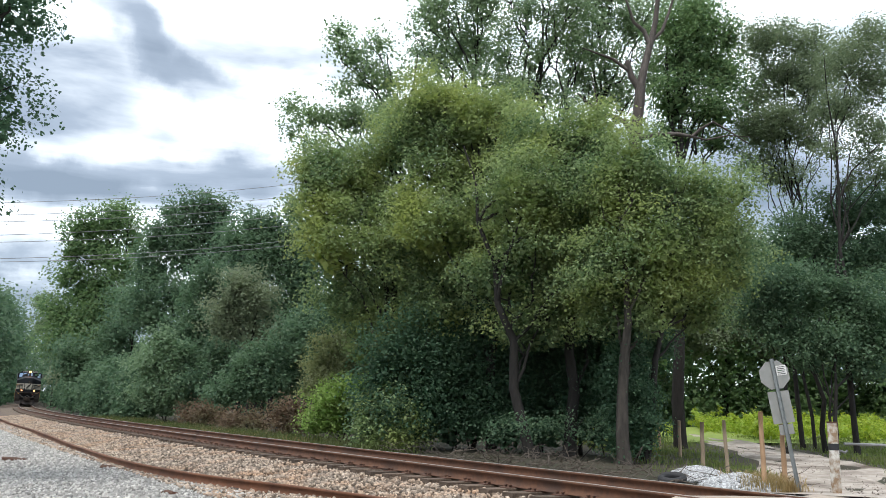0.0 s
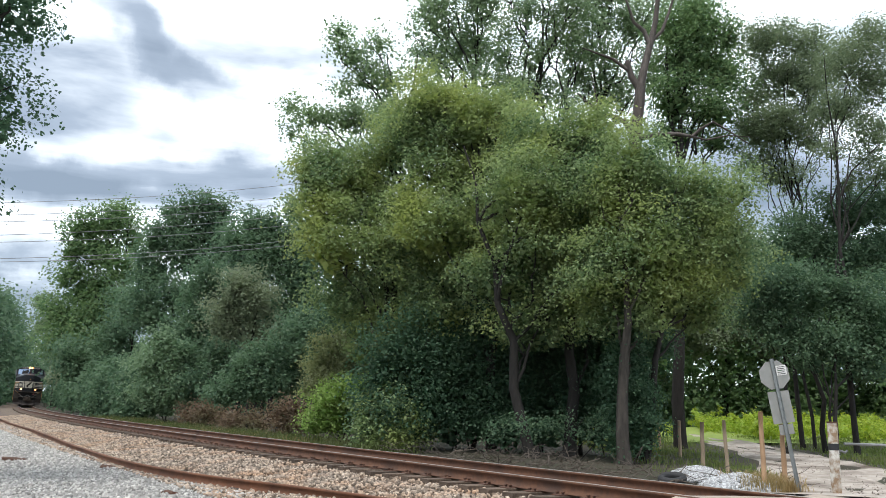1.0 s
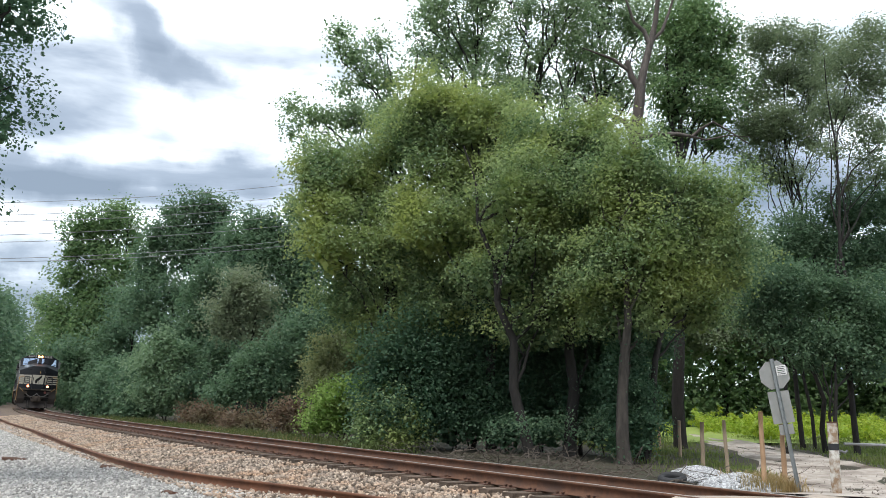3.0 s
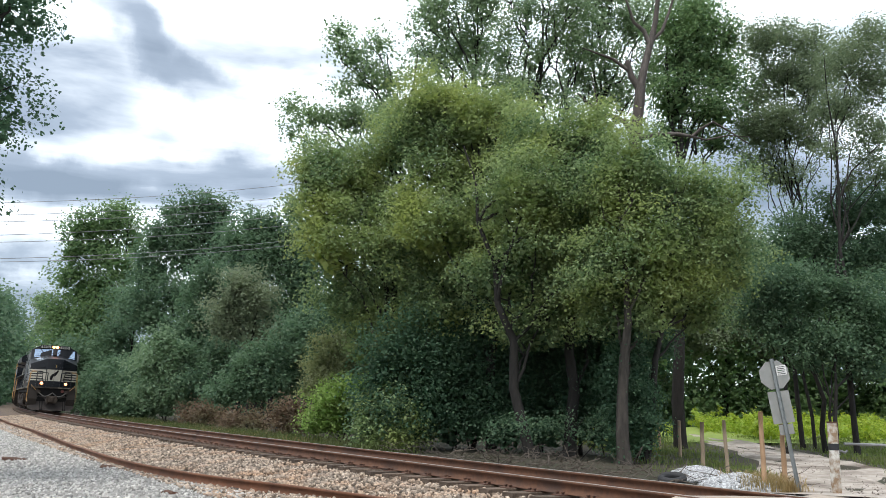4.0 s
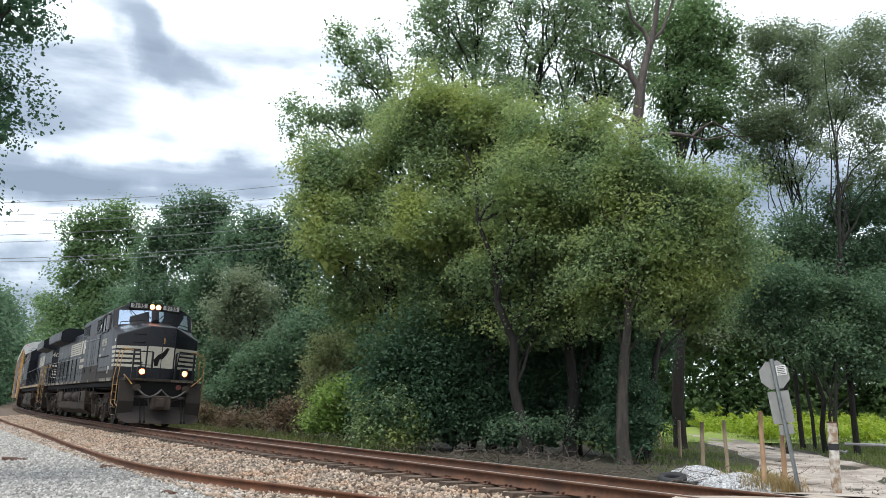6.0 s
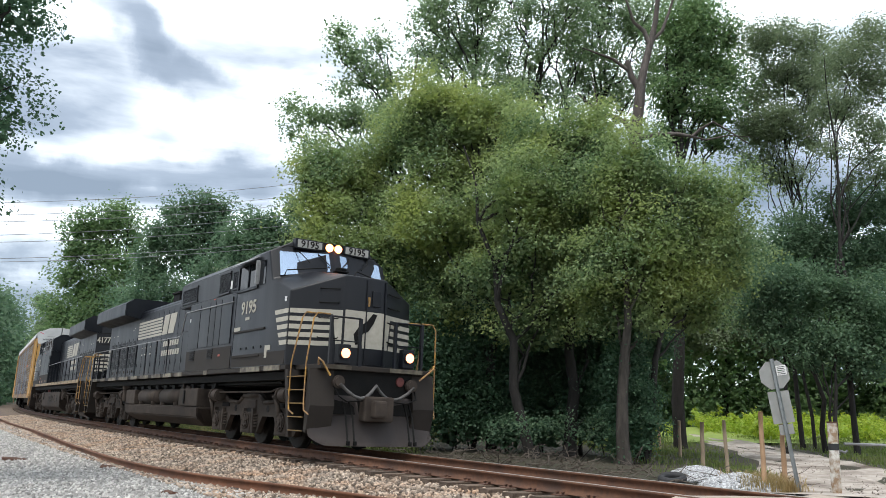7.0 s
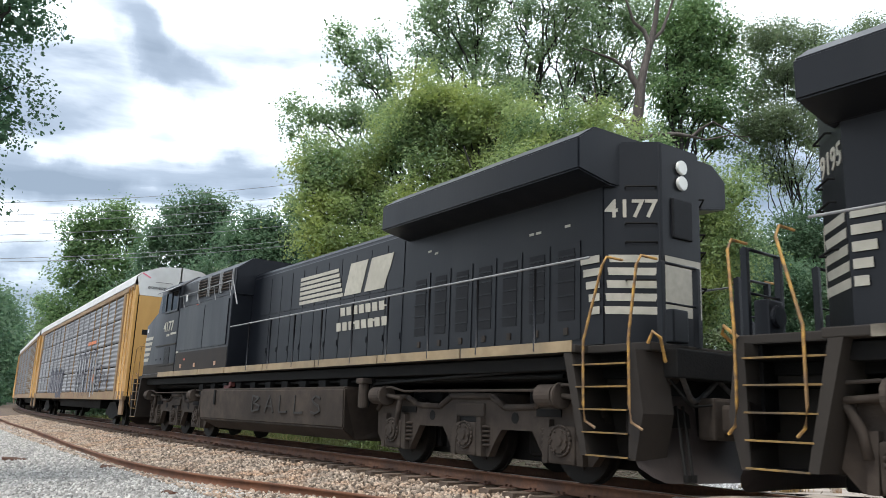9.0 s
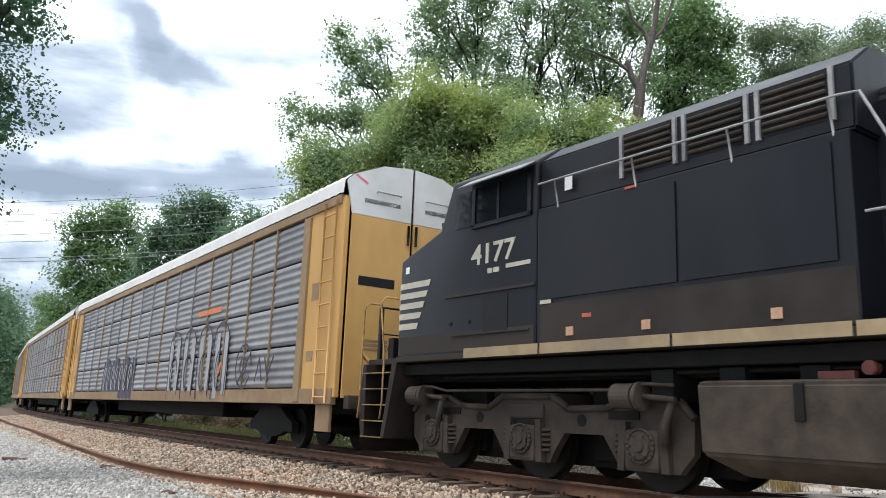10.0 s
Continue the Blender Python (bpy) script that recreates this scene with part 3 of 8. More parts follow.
def build_loose_rail():
    knots = [(-47.0, 3.38), (-32.0, 3.27), (-22.0, 3.63), (-13.0, 3.92), (-9.0, 3.92), (-7.0, 3.65), (-5.0, 3.02), (-4.0, 2.41)]
    ks, kd = np.array(knots)[:, 0], np.array(knots)[:, 1]
    st = [(float(s), float(np.interp(s, ks, kd)) + 0.04 * math.sin(s * 0.9), -0.3 - 0.02 * math.sin(s * 0.31)) for s in np.arange(-100, 0.6, 0.75)]
    d0 = np.array([a[1] for a in st])
    d0 = np.convolve(np.pad(d0, 3, mode="edge"), np.ones(7) / 7, "valid")
    tagged(sweep("loose_rail", RAIL_SECTION, [(a[0], float(b), a[2]) for a, b in zip(st, d0)], RAIL_LOOSE), "long rusty spare rail lying along the foot of the ballast", "rail")


build_loose_rail()


def build_crossing():
    rng = np.random.default_rng(3)
    bm = bmesh.new()
    # packed dirt fill between and beside the rails
    for d0, d1 in ((-0.66, 0.66), (0.83, 2.6), (-3.6, -0.84)):
        pts = []
        for i in range(15):
            s = 0.2 + i * 0.6
            for d in (d0, (d0 + d1) / 2, d1):
                far = max(abs(d) - 1.0, 0)
                h = -0.012 - 0.05 * far + 0.006 * math.sin(s * 5 + d * 3)
                pts.append(beside(s - 0.25 * math.sin(d * 2.1), d, h + d * CANT))
        vs = [bm.verts.new(p) for p in pts]
        low = [bm.verts.new(p - Vector((0, 0, 0.3))) for p in pts]
        for i in range(14):
            for k in range(2):
                a = i * 3 + k
                bm.faces.new((vs[a], vs[a + 1], vs[a + 4], vs[a + 3]))
            for k in (0, 2):
                a = i * 3 + k
                bm.faces.new((vs[a], vs[a + 3], low[a + 3], low[a]))
        for a in (0, 42):
            for k in range(2):
                bm.faces.new((vs[a + k], vs[a + k + 1], low[a + k + 1], low[a + k]))
    tagged(part("level_crossing", tidy(bm), ASPHALT), "packed brown dirt level crossing over the rails", "crossing", "", "structure")
    # the dirt road beyond the track
    V, F, k = [], [], 0
    line = [(1.6, -2.6, 5.5), (1.0, -4.5, 5.8), (-1.2, -8.0, 5.6), (-5.6, -13.0, 4.4), (-12.0, -20.0, 3.5), (-19.0, -26.5, 3.0), (-29.0, -34.0, 2.5), (-38.0, -41.0, 2.2), (-60, -58, 2.2)]
    rows = []
    for i in range(len(line) - 1):
        for j in range(5):
            f = j / 5
            rows.append(tuple(line[i][q] * (1 - f) + line[i + 1][q] * f for q in range(3)))
    for i, (s, d, w) in enumerate(rows):
        a, b = beside(*rows[max(i - 1, 0)][:2]), beside(*rows[min(i + 1, len(rows) - 1)][:2])
        t = (b - a).normalized()
        side = Vector((t.y, -t.x, 0))
        c = beside(s, d)
        h = float(ground_height(0, np.array(d)))
        lift = 0.42 * max(0, 1 - max(abs(d) - 2.6, 0) / 6.5)
        for q in range(7):
            u = (q / 6 - 0.5)
            rut = -0.035 * (abs(abs(u) - 0.22) < 0.1)
            edge = -0.14 if q in (0, 6) else 0.0
            V.append(tuple(c + side * (w * u * 1.0 + 0.1 * math.sin(i * 0.9 + q) * (q in (0, 6))) + Vector((0, 0, h + 0.07 + lift + rut + edge + 0.022 * rng.normal()))))
    for i in range(len(rows) - 1):
        for q in range(6):
            F.append((i * 7 + q, i * 7 + q + 1, (i + 1) * 7 + q + 1, (i + 1) * 7 + q))
    n = 900
    k = rng.integers(0, 24, n)
    sd = np.array(rows)[k]
    x, y = besides(sd[:, 0] + rng.normal(size=n) * 0.9, sd[:, 1] + rng.normal(size=n) * 0.9)
    lift = 0.42 * np.maximum(0, 1 - np.maximum(np.abs(sd[:, 1]) - 2.6, 0) / 6.5)
    v, f = boulders(n, x, y, ground_height(0, sd[:, 1]) + 0.07 + lift, 0.014, rng)
    tagged(raw("road_clods", v, f, DIRT_ROAD), "loose clods and pebbles on the dirt road", "pebbles", "", "stuff")
    tagged(raw("dirt_road", V, F, DIRT_ROAD, True), "pale rutted dirt road leading into the woods", "road", "", "structure")


build_crossing()

# ---- woods ----
# the broad trees beside the track
tree("broad leafy green tree with a dense rounded crown beside the railway", -1.82, 31.00, -0.6, 13.7, 0.20, [(-2.58, 0.54, 11.16, 1.36, 1.16, 1.22), (-3.34, 0.01, 9.43, 1.10, 1.21, 1.59), (-1.61, 0.74, 10.02, 1.74, 1.52, 1.63), (-2.48, -0.56, 7.59, 1.43, 1.35, 1.57), (-0.33, 0.19, 8.03, 1.96, 1.66, 1.74), (-1.95, 1.38, 6.09, 1.53, 1.44, 1.66), (-0.08, 1.46, 5.68, 1.91, 1.61, 1.67), (-3.76, 0.02, 10.72, 0.61, 0.63, 0.80), (-0.50, 0.45, 12.17, 1.23, 1.16, 1.35), (-1.12, 0.97, 3.99, 1.26, 1.12, 1.23)], 52860, 0.114, LEAF_MAIN, seed=401, stems=2)
tree("broad leafy green tree with a dense rounded crown beside the railway", 1.92, 29.00, -0.6, 14.8, 0.20, [(-2.38, 0.42, 13.16, 1.62, 1.24, 1.13), (-3.02, 0.70, 12.07, 1.63, 1.31, 1.27), (-1.05, -0.20, 12.15, 1.70, 1.32, 1.23), (-1.86, 0.73, 10.49, 1.75, 1.48, 1.53), (0.12, 0.71, 11.00, 1.87, 1.58, 1.65), (-2.44, -0.57, 8.13, 1.90, 1.57, 1.58), (-0.53, 0.18, 8.36, 1.83, 1.50, 1.50), (-3.09, 1.54, 6.79, 1.68, 1.34, 1.31), (-1.12, 0.65, 6.47, 1.86, 1.41, 1.27), (0.49, -0.00, 12.49, 1.37, 1.06, 0.99), (-1.72, 1.05, 4.99, 1.89, 1.37, 1.16)], 73073, 0.107, LEAF_MAIN, seed=402)
tree("broad leafy green tree with a leaning dark trunk", 3.07, 26.00, -0.6, 12.2, 0.20, [(0.34, 0.60, 10.78, 1.46, 1.12, 1.03), (1.98, -0.17, 10.66, 1.22, 1.00, 1.00), (-0.36, -0.41, 8.53, 1.61, 1.32, 1.32), (1.42, 0.03, 8.89, 1.64, 1.34, 1.34), (0.29, 0.24, 7.13, 1.85, 1.39, 1.24), (2.08, 0.57, 7.25, 1.46, 1.27, 1.37), (-0.80, 0.79, 5.84, 1.47, 1.13, 1.03), (1.18, 1.04, 5.53, 1.91, 1.38, 1.16), (0.01, 1.02, 4.14, 1.49, 1.09, 0.93)], 58308, 0.096, LEAF_MAIN, seed=403, lean=(-0.2, 0.02))
tree("broad leafy green tree with a dense rounded crown beside the railway", 4.49, 27.50, -0.6, 11.6, 0.24, [(0.00, -0.33, 10.26, 1.28, 1.05, 1.05), (1.52, 0.19, 9.61, 1.09, 1.02, 1.19), (-0.10, 0.37, 8.13, 1.53, 1.23, 1.19), (1.21, 1.01, 4.96, 1.34, 1.15, 1.22), (-0.46, 0.69, 6.52, 1.55, 1.24, 1.21)], 25286, 0.101, LEAF_MAIN, seed=404)
tree("leafy green tree with a thick pale furrowed trunk", 5.50, 24.00, -0.6, 10.2, 0.21, [(0.54, -0.29, 9.02, 1.12, 0.91, 0.91), (0.19, 0.59, 7.96, 1.45, 1.22, 1.26), (1.78, 0.40, 8.33, 1.15, 0.99, 1.05), (0.86, -0.16, 6.53, 1.50, 1.23, 1.23), (-0.22, 0.55, 5.56, 1.54, 1.21, 1.16), (1.70, 1.09, 5.33, 1.48, 1.15, 1.07), (0.52, 0.80, 4.36, 1.56, 1.13, 0.96)], 41484, 0.091, LEAF_MAIN, seed=405, bark=BARK)
tree("small leafy tree with yellow-green outer leaves", 6.34, 25.00, -0.6, 9.9, 0.14, [(2.46, -0.13, 8.50, 1.17, 0.91, 0.85), (1.94, -0.16, 7.16, 1.17, 1.01, 1.06), (3.12, 0.34, 7.11, 0.80, 0.80, 0.98), (2.48, 1.05, 6.08, 1.33, 1.10, 1.12), (3.43, 0.20, 8.81, 0.49, 0.42, 0.43), (2.01, 0.93, 4.73, 1.22, 0.90, 0.78), (3.65, 1.39, 6.17, 0.62, 0.59, 0.68)], 21189, 0.092, LEAF_MAIN, seed=406, lean=(0.1, 0.0))
# understory: shade below the crowns is put into the dark leaf colour
tree("green tree among the trunks, leaves coloured dark for shade", 1.15, 30.00, -0.6, 4.7, 0.08, [(-0.91, -0.50, 3.25, 1.26, 1.04, 1.05), (0.34, -0.14, 4.15, 1.28, 1.01, 0.96), (-0.65, 0.48, 1.62, 1.31, 0.96, 0.83), (1.46, 0.36, 2.83, 0.87, 0.84, 1.00), (0.80, -0.23, 1.15, 0.85, 0.63, 0.55), (-1.52, -0.41, 2.62, 0.95, 0.86, 0.95)], 20634, 0.102, LEAF_DEEP, seed=407, stems=2)
tree("green tree among the trunks, leaves coloured dark for shade", 5.23, 29.50, -0.6, 4.4, 0.08, [(-1.40, 0.28, 3.36, 0.98, 0.90, 1.02), (0.26, 0.12, 3.40, 1.02, 0.91, 1.02), (-0.64, -0.22, 2.03, 0.84, 0.73, 0.79), (0.74, 0.00, 1.86, 0.80, 0.63, 0.59), (2.65, -0.41, 3.94, 0.93, 0.72, 0.66), (1.74, 0.17, 3.44, 0.85, 0.67, 0.64)], 15591, 0.101, LEAF_DEEP, seed=408, stems=2)
tree("thin leafy saplings at the foot of the trunks", 4.13, 25.30, -0.6, 2.2, 0.03, [(0.89, 0.02, 0.94, 0.65, 0.44, 0.33), (2.07, 0.07, 1.93, 0.33, 0.41, 0.58), (-1.87, -0.30, 0.88, 0.71, 0.47, 0.32), (-0.43, 0.08, 0.91, 0.54, 0.38, 0.29)], 1799, 0.083, LEAF_WOOD, seed=409, stems=3, bough=0.28, fill=0.0, name="shrub")
# tall poplars behind
tree("tall poplar with an open crown and pale branches", -1.49, 36.00, -0.6, 21.5, 0.24, [(-3.92, -0.07, 19.05, 0.56, 0.58, 0.72), (-3.13, -0.00, 17.98, 0.72, 0.65, 0.72), (-1.91, -0.10, 18.71, 0.62, 0.57, 0.64), (-2.42, 0.12, 17.18, 0.93, 0.72, 0.67), (-1.29, 0.05, 16.59, 0.72, 0.65, 0.72), (-5.88, 0.05, 15.59, 0.46, 0.39, 0.41), (-5.06, -0.47, 14.70, 1.07, 0.64, 0.36), (-3.62, -0.27, 14.82, 0.97, 0.69, 0.56), (-2.52, -0.46, 14.63, 1.07, 0.84, 0.81), (-3.32, -0.07, 16.34, 0.56, 0.46, 0.46), (-5.78, -0.01, 14.14, 0.41, 0.30, 0.26), (-1.20, -0.30, 15.02, 0.76, 0.69, 0.76), (-4.78, 0.12, 12.94, 0.72, 0.49, 0.36), (-5.07, -0.00, 13.54, 0.31, 0.28, 0.31)], 9040, 0.142, LEAF_POPLAR, seed=410, bough=0.34, twigs=2, fill=0.03)
tree("tall poplar with an open crown and pale branches", 1.42, 37.00, -0.6, 25.6, 0.26, [(-2.13, 0.00, 20.70, 1.11, 1.09, 1.32), (-1.31, 0.15, 22.69, 1.59, 1.19, 1.06), (-0.36, 0.60, 19.50, 1.40, 1.26, 1.40), (-2.06, 0.11, 18.31, 1.27, 1.03, 1.01), (0.47, -0.52, 17.20, 1.25, 1.01, 0.99), (0.14, -0.42, 21.17, 1.18, 1.12, 1.31), (-3.25, 0.08, 20.09, 0.42, 0.31, 0.26)], 14824, 0.136, LEAF_POPLAR, seed=411, bough=0.42, fill=0.03)
tree("tall poplar with an open crown and pale branches", 4.58, 35.60, -0.6, 24.9, 0.26, [(-0.87, -0.16, 20.32, 0.91, 0.89, 1.06), (-1.67, 0.29, 22.06, 1.15, 0.86, 0.77), (0.67, 0.01, 19.56, 0.76, 0.89, 1.22), (-0.44, -0.09, 18.01, 0.71, 0.73, 0.91), (1.37, 0.16, 17.88, 0.66, 0.85, 1.23), (1.31, -0.31, 20.60, 0.96, 0.86, 0.96), (-1.26, -0.21, 16.35, 0.96, 0.73, 0.66), (1.04, -0.12, 15.73, 0.56, 0.57, 0.71), (0.38, -0.09, 22.05, 1.01, 0.80, 0.76), (0.04, 0.47, 16.37, 1.16, 0.85, 0.72), (2.08, 0.27, 19.13, 0.87, 0.97, 1.28), (-1.92, 0.25, 18.71, 0.77, 0.81, 1.02)], 15745, 0.131, LEAF_POPLAR, seed=412, bough=0.4, fill=0.02)
tree("tall poplar with an open crown and pale branches", 7.33, 37.00, -0.6, 25.3, 0.22, [(0.30, 0.11, 21.00, 0.85, 0.95, 1.27), (0.45, -0.36, 18.33, 0.73, 0.89, 1.26), (0.96, -0.23, 22.40, 1.05, 0.83, 0.79), (0.21, 0.00, 16.39, 0.74, 0.67, 0.74), (1.76, 0.23, 20.80, 0.58, 0.72, 1.01), (2.37, -0.13, 20.32, 0.95, 0.96, 1.18), (2.79, 0.04, 17.98, 0.85, 0.86, 1.06), (1.42, 0.33, 16.86, 0.96, 0.84, 0.91), (-0.64, -0.13, 17.51, 0.79, 0.78, 0.95), (3.25, 0.26, 22.43, 1.06, 0.84, 0.80)], 13530, 0.136, LEAF_POPLAR, seed=413, bough=0.42, fill=0.03)
tree("tall dense dark green broadleaf tree", 10.25, 34.30, -0.6, 23.1, 0.28, [(1.60, 0.12, 19.15, 1.23, 1.05, 1.11), (0.85, 0.03, 17.38, 1.35, 1.16, 1.23), (2.32, 0.14, 17.19, 1.11, 1.05, 1.23), (0.37, -0.02, 15.40, 1.22, 0.99, 0.98), (1.76, -0.47, 14.99, 1.21, 0.96, 0.92), (1.34, 0.39, 20.44, 0.99, 0.72, 0.62), (0.21, 0.46, 13.93, 0.99, 0.69, 0.55), (2.10, 0.29, 13.78, 0.86, 0.57, 0.40), (0.46, -0.14, 18.99, 0.98, 0.88, 0.98), (2.77, 0.07, 18.87, 0.54, 0.55, 0.69)], 21315, 0.131, LEAF_MID, seed=414)
tree("tall airy tree with fine dull green leaves", 15.85, 34.80, -0.6, 21.1, 0.11, [(-1.10, 0.28, 18.69, 1.05, 0.88, 0.90), (-0.09, -0.50, 18.63, 1.13, 0.86, 0.78), (-0.32, 0.43, 17.05, 1.51, 1.15, 1.06), (1.58, -0.41, 15.36, 0.98, 0.94, 1.10), (2.15, 0.44, 17.70, 1.01, 0.91, 1.01), (-1.17, -0.29, 14.23, 1.11, 0.94, 0.99), (-1.48, 0.37, 15.86, 0.80, 0.68, 0.70), (0.68, -0.28, 16.78, 1.04, 0.89, 0.94), (-0.09, 0.05, 14.66, 1.29, 0.99, 0.90), (-1.37, 0.35, 13.07, 1.05, 0.86, 0.85), (-0.03, 0.51, 12.34, 1.06, 0.77, 0.66), (1.56, 0.19, 18.73, 0.95, 0.79, 0.80), (-1.60, 0.27, 14.42, 0.80, 0.65, 0.65), (0.85, -0.09, 13.95, 0.79, 0.65, 0.64)], 40331, 0.101, LEAF_FINE, seed=415, stems=2, bough=0.5, fill=0.03)
tree("tall airy tree with fine dull green leaves", 15.74, 30.80, -0.6, 19.3, 0.11, [(2.14, 0.28, 17.13, 1.11, 0.85, 0.78), (0.90, -0.10, 15.90, 0.83, 0.72, 0.77), (2.29, 0.43, 15.15, 1.00, 0.90, 1.00), (0.70, 0.22, 14.27, 0.80, 0.72, 0.80), (1.56, -0.13, 12.69, 1.05, 0.83, 0.79), (0.28, 0.16, 12.15, 0.57, 0.46, 0.44), (1.76, -0.38, 11.18, 0.87, 0.66, 0.61), (0.67, 0.21, 10.85, 0.49, 0.38, 0.35), (3.63, 0.19, 15.60, 1.00, 1.05, 1.33)], 25263, 0.089, LEAF_FINE, seed=416, stems=2, bough=0.5, fill=0.03)
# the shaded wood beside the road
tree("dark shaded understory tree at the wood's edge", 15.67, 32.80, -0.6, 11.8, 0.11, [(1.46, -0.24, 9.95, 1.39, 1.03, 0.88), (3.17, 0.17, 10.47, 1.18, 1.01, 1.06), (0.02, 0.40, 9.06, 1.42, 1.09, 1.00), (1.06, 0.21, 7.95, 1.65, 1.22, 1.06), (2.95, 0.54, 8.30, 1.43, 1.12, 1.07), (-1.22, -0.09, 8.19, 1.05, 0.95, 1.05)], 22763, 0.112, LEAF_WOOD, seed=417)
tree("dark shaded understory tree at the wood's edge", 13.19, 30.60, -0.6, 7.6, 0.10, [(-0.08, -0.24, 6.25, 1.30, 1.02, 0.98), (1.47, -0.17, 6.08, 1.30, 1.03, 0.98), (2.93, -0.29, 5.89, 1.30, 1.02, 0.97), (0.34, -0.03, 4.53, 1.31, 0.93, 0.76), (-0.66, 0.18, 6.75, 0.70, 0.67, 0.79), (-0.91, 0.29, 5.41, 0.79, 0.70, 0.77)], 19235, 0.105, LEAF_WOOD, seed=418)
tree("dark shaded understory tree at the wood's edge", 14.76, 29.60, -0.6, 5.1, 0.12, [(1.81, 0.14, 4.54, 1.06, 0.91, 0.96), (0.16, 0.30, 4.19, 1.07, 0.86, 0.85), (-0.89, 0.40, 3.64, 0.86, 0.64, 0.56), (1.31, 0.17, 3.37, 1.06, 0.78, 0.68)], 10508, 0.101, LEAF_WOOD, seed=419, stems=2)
tree("pale green tree beyond the meadow", 22.91, 64.00, -0.6, 16.6, 0.20, [(-2.66, -0.95, 7.55, 2.25, 2.03, 2.25), (0.51, 0.29, 8.20, 2.30, 2.27, 2.75), (2.68, -1.10, 7.68, 2.25, 2.02, 2.25), (-1.12, 0.41, 12.36, 2.30, 2.07, 2.30), (2.39, 1.02, 12.55, 2.09, 1.98, 2.32), (0.70, -0.02, 14.70, 1.83, 1.64, 1.83), (-2.93, 0.79, 10.48, 1.85, 1.67, 1.85)], 27627, 0.210, LEAF_PALE, seed=420, bough=1.0)


def dead_tree(x, y, z):
    top = thing("dead_tree", "bare grey-brown dead tree with broken forked limbs", "tree")
    top.matrix_basis = Matrix.Translation((x, y, z))
    V, F = [], []
    limb(V, F, [(-0.25, 0, 3.31), (-0.02, 0, 7.97), (-0.02, 0, 11.78), (0.19, 0, 13.41), (0.23, 0, 14.11)], 0.260, 0.190, 10)
    limb(V, F, [(0.22, 0, 13.88), (-0.10, 0, 14.46), (-0.26, 0, 15.10)], 0.150, 0.100, 8)
    limb(V, F, [(0.23, 0, 14.00), (0.45, 0, 14.95), (0.70, 0, 15.92), (0.90, 0, 16.78), (1.08, 0, 18.27), (1.21, 0, 19.53)], 0.170, 0.060, 8)
    limb(V, F, [(0.65, 0, 15.80), (0.44, 0, 16.40), (0.04, 0, 16.76), (-0.21, 0, 17.61), (-0.54, 0, 18.47)], 0.100, 0.030, 7)
    limb(V, F, [(0.75, 0, 16.00), (1.16, 0, 16.42), (1.48, 0, 17.29), (1.86, 0, 18.54)], 0.090, 0.030, 6)
    limb(V, F, [(-0.22, 0, 14.70), (-0.82, 0, 15.16), (-1.60, 0, 15.45), (-2.04, 0, 15.60)], 0.080, 0.020, 6)
    limb(V, F, [(-0.06, 0, 12.01), (-0.42, 0, 12.57), (-1.19, 0, 12.90), (-1.62, 0, 13.12), (-2.24, 0, 13.69)], 0.120, 0.025, 7)
    limb(V, F, [(-1.41, 0, 13.01), (-1.55, 0, 13.83), (-1.70, 0, 14.53)], 0.040, 0.012, 5)
    limb(V, F, [(0.22, 0, 11.90), (0.88, 0, 12.08), (1.65, 0, 12.10), (2.20, 0, 12.02), (2.54, 0, 12.36), (3.03, 0, 12.65), (3.63, 0, 12.29), (4.37, 0, 11.79)], 0.110, 0.020, 7)
    limb(V, F, [(2.20, 0, 12.02), (2.74, 0, 11.90), (3.62, 0, 12.11), (4.50, 0, 12.07)], 0.050, 0.012, 5)
    under(raw("trunk", V, F, DEADWOOD, True), top)


dead_tree(7.34, 29.14, -0.5)

# the wood along the far side of the track
tree("tall olive-green tree with a lobed airy crown", -37.53, 92.00, -0.6, 25.9, 0.30, [(-2.05, -1.04, 21.80, 2.14, 1.78, 1.82), (-1.26, 0.86, 22.97, 1.86, 1.49, 1.46), (-4.78, -0.72, 21.12, 2.15, 1.73, 1.69), (0.48, 0.58, 20.38, 1.72, 1.67, 1.98), (-5.95, -0.34, 18.30, 1.70, 1.59, 1.83), (-2.65, -0.30, 18.40, 2.82, 2.24, 2.16), (0.49, -0.97, 16.34, 2.60, 2.19, 2.28), (-6.10, -0.73, 15.54, 1.56, 1.52, 1.82), (-3.90, 0.75, 13.82, 2.98, 2.47, 2.52), (-7.09, 0.45, 11.02, 1.85, 1.96, 2.51), (-3.20, -1.11, 9.00, 2.92, 2.63, 2.92), (-0.78, 0.32, 11.18, 2.64, 2.37, 2.64), (-7.17, -0.40, 7.02, 1.64, 1.77, 2.29)], 20138, 0.314, LEAF_MID, seed=421, bough=0.95)
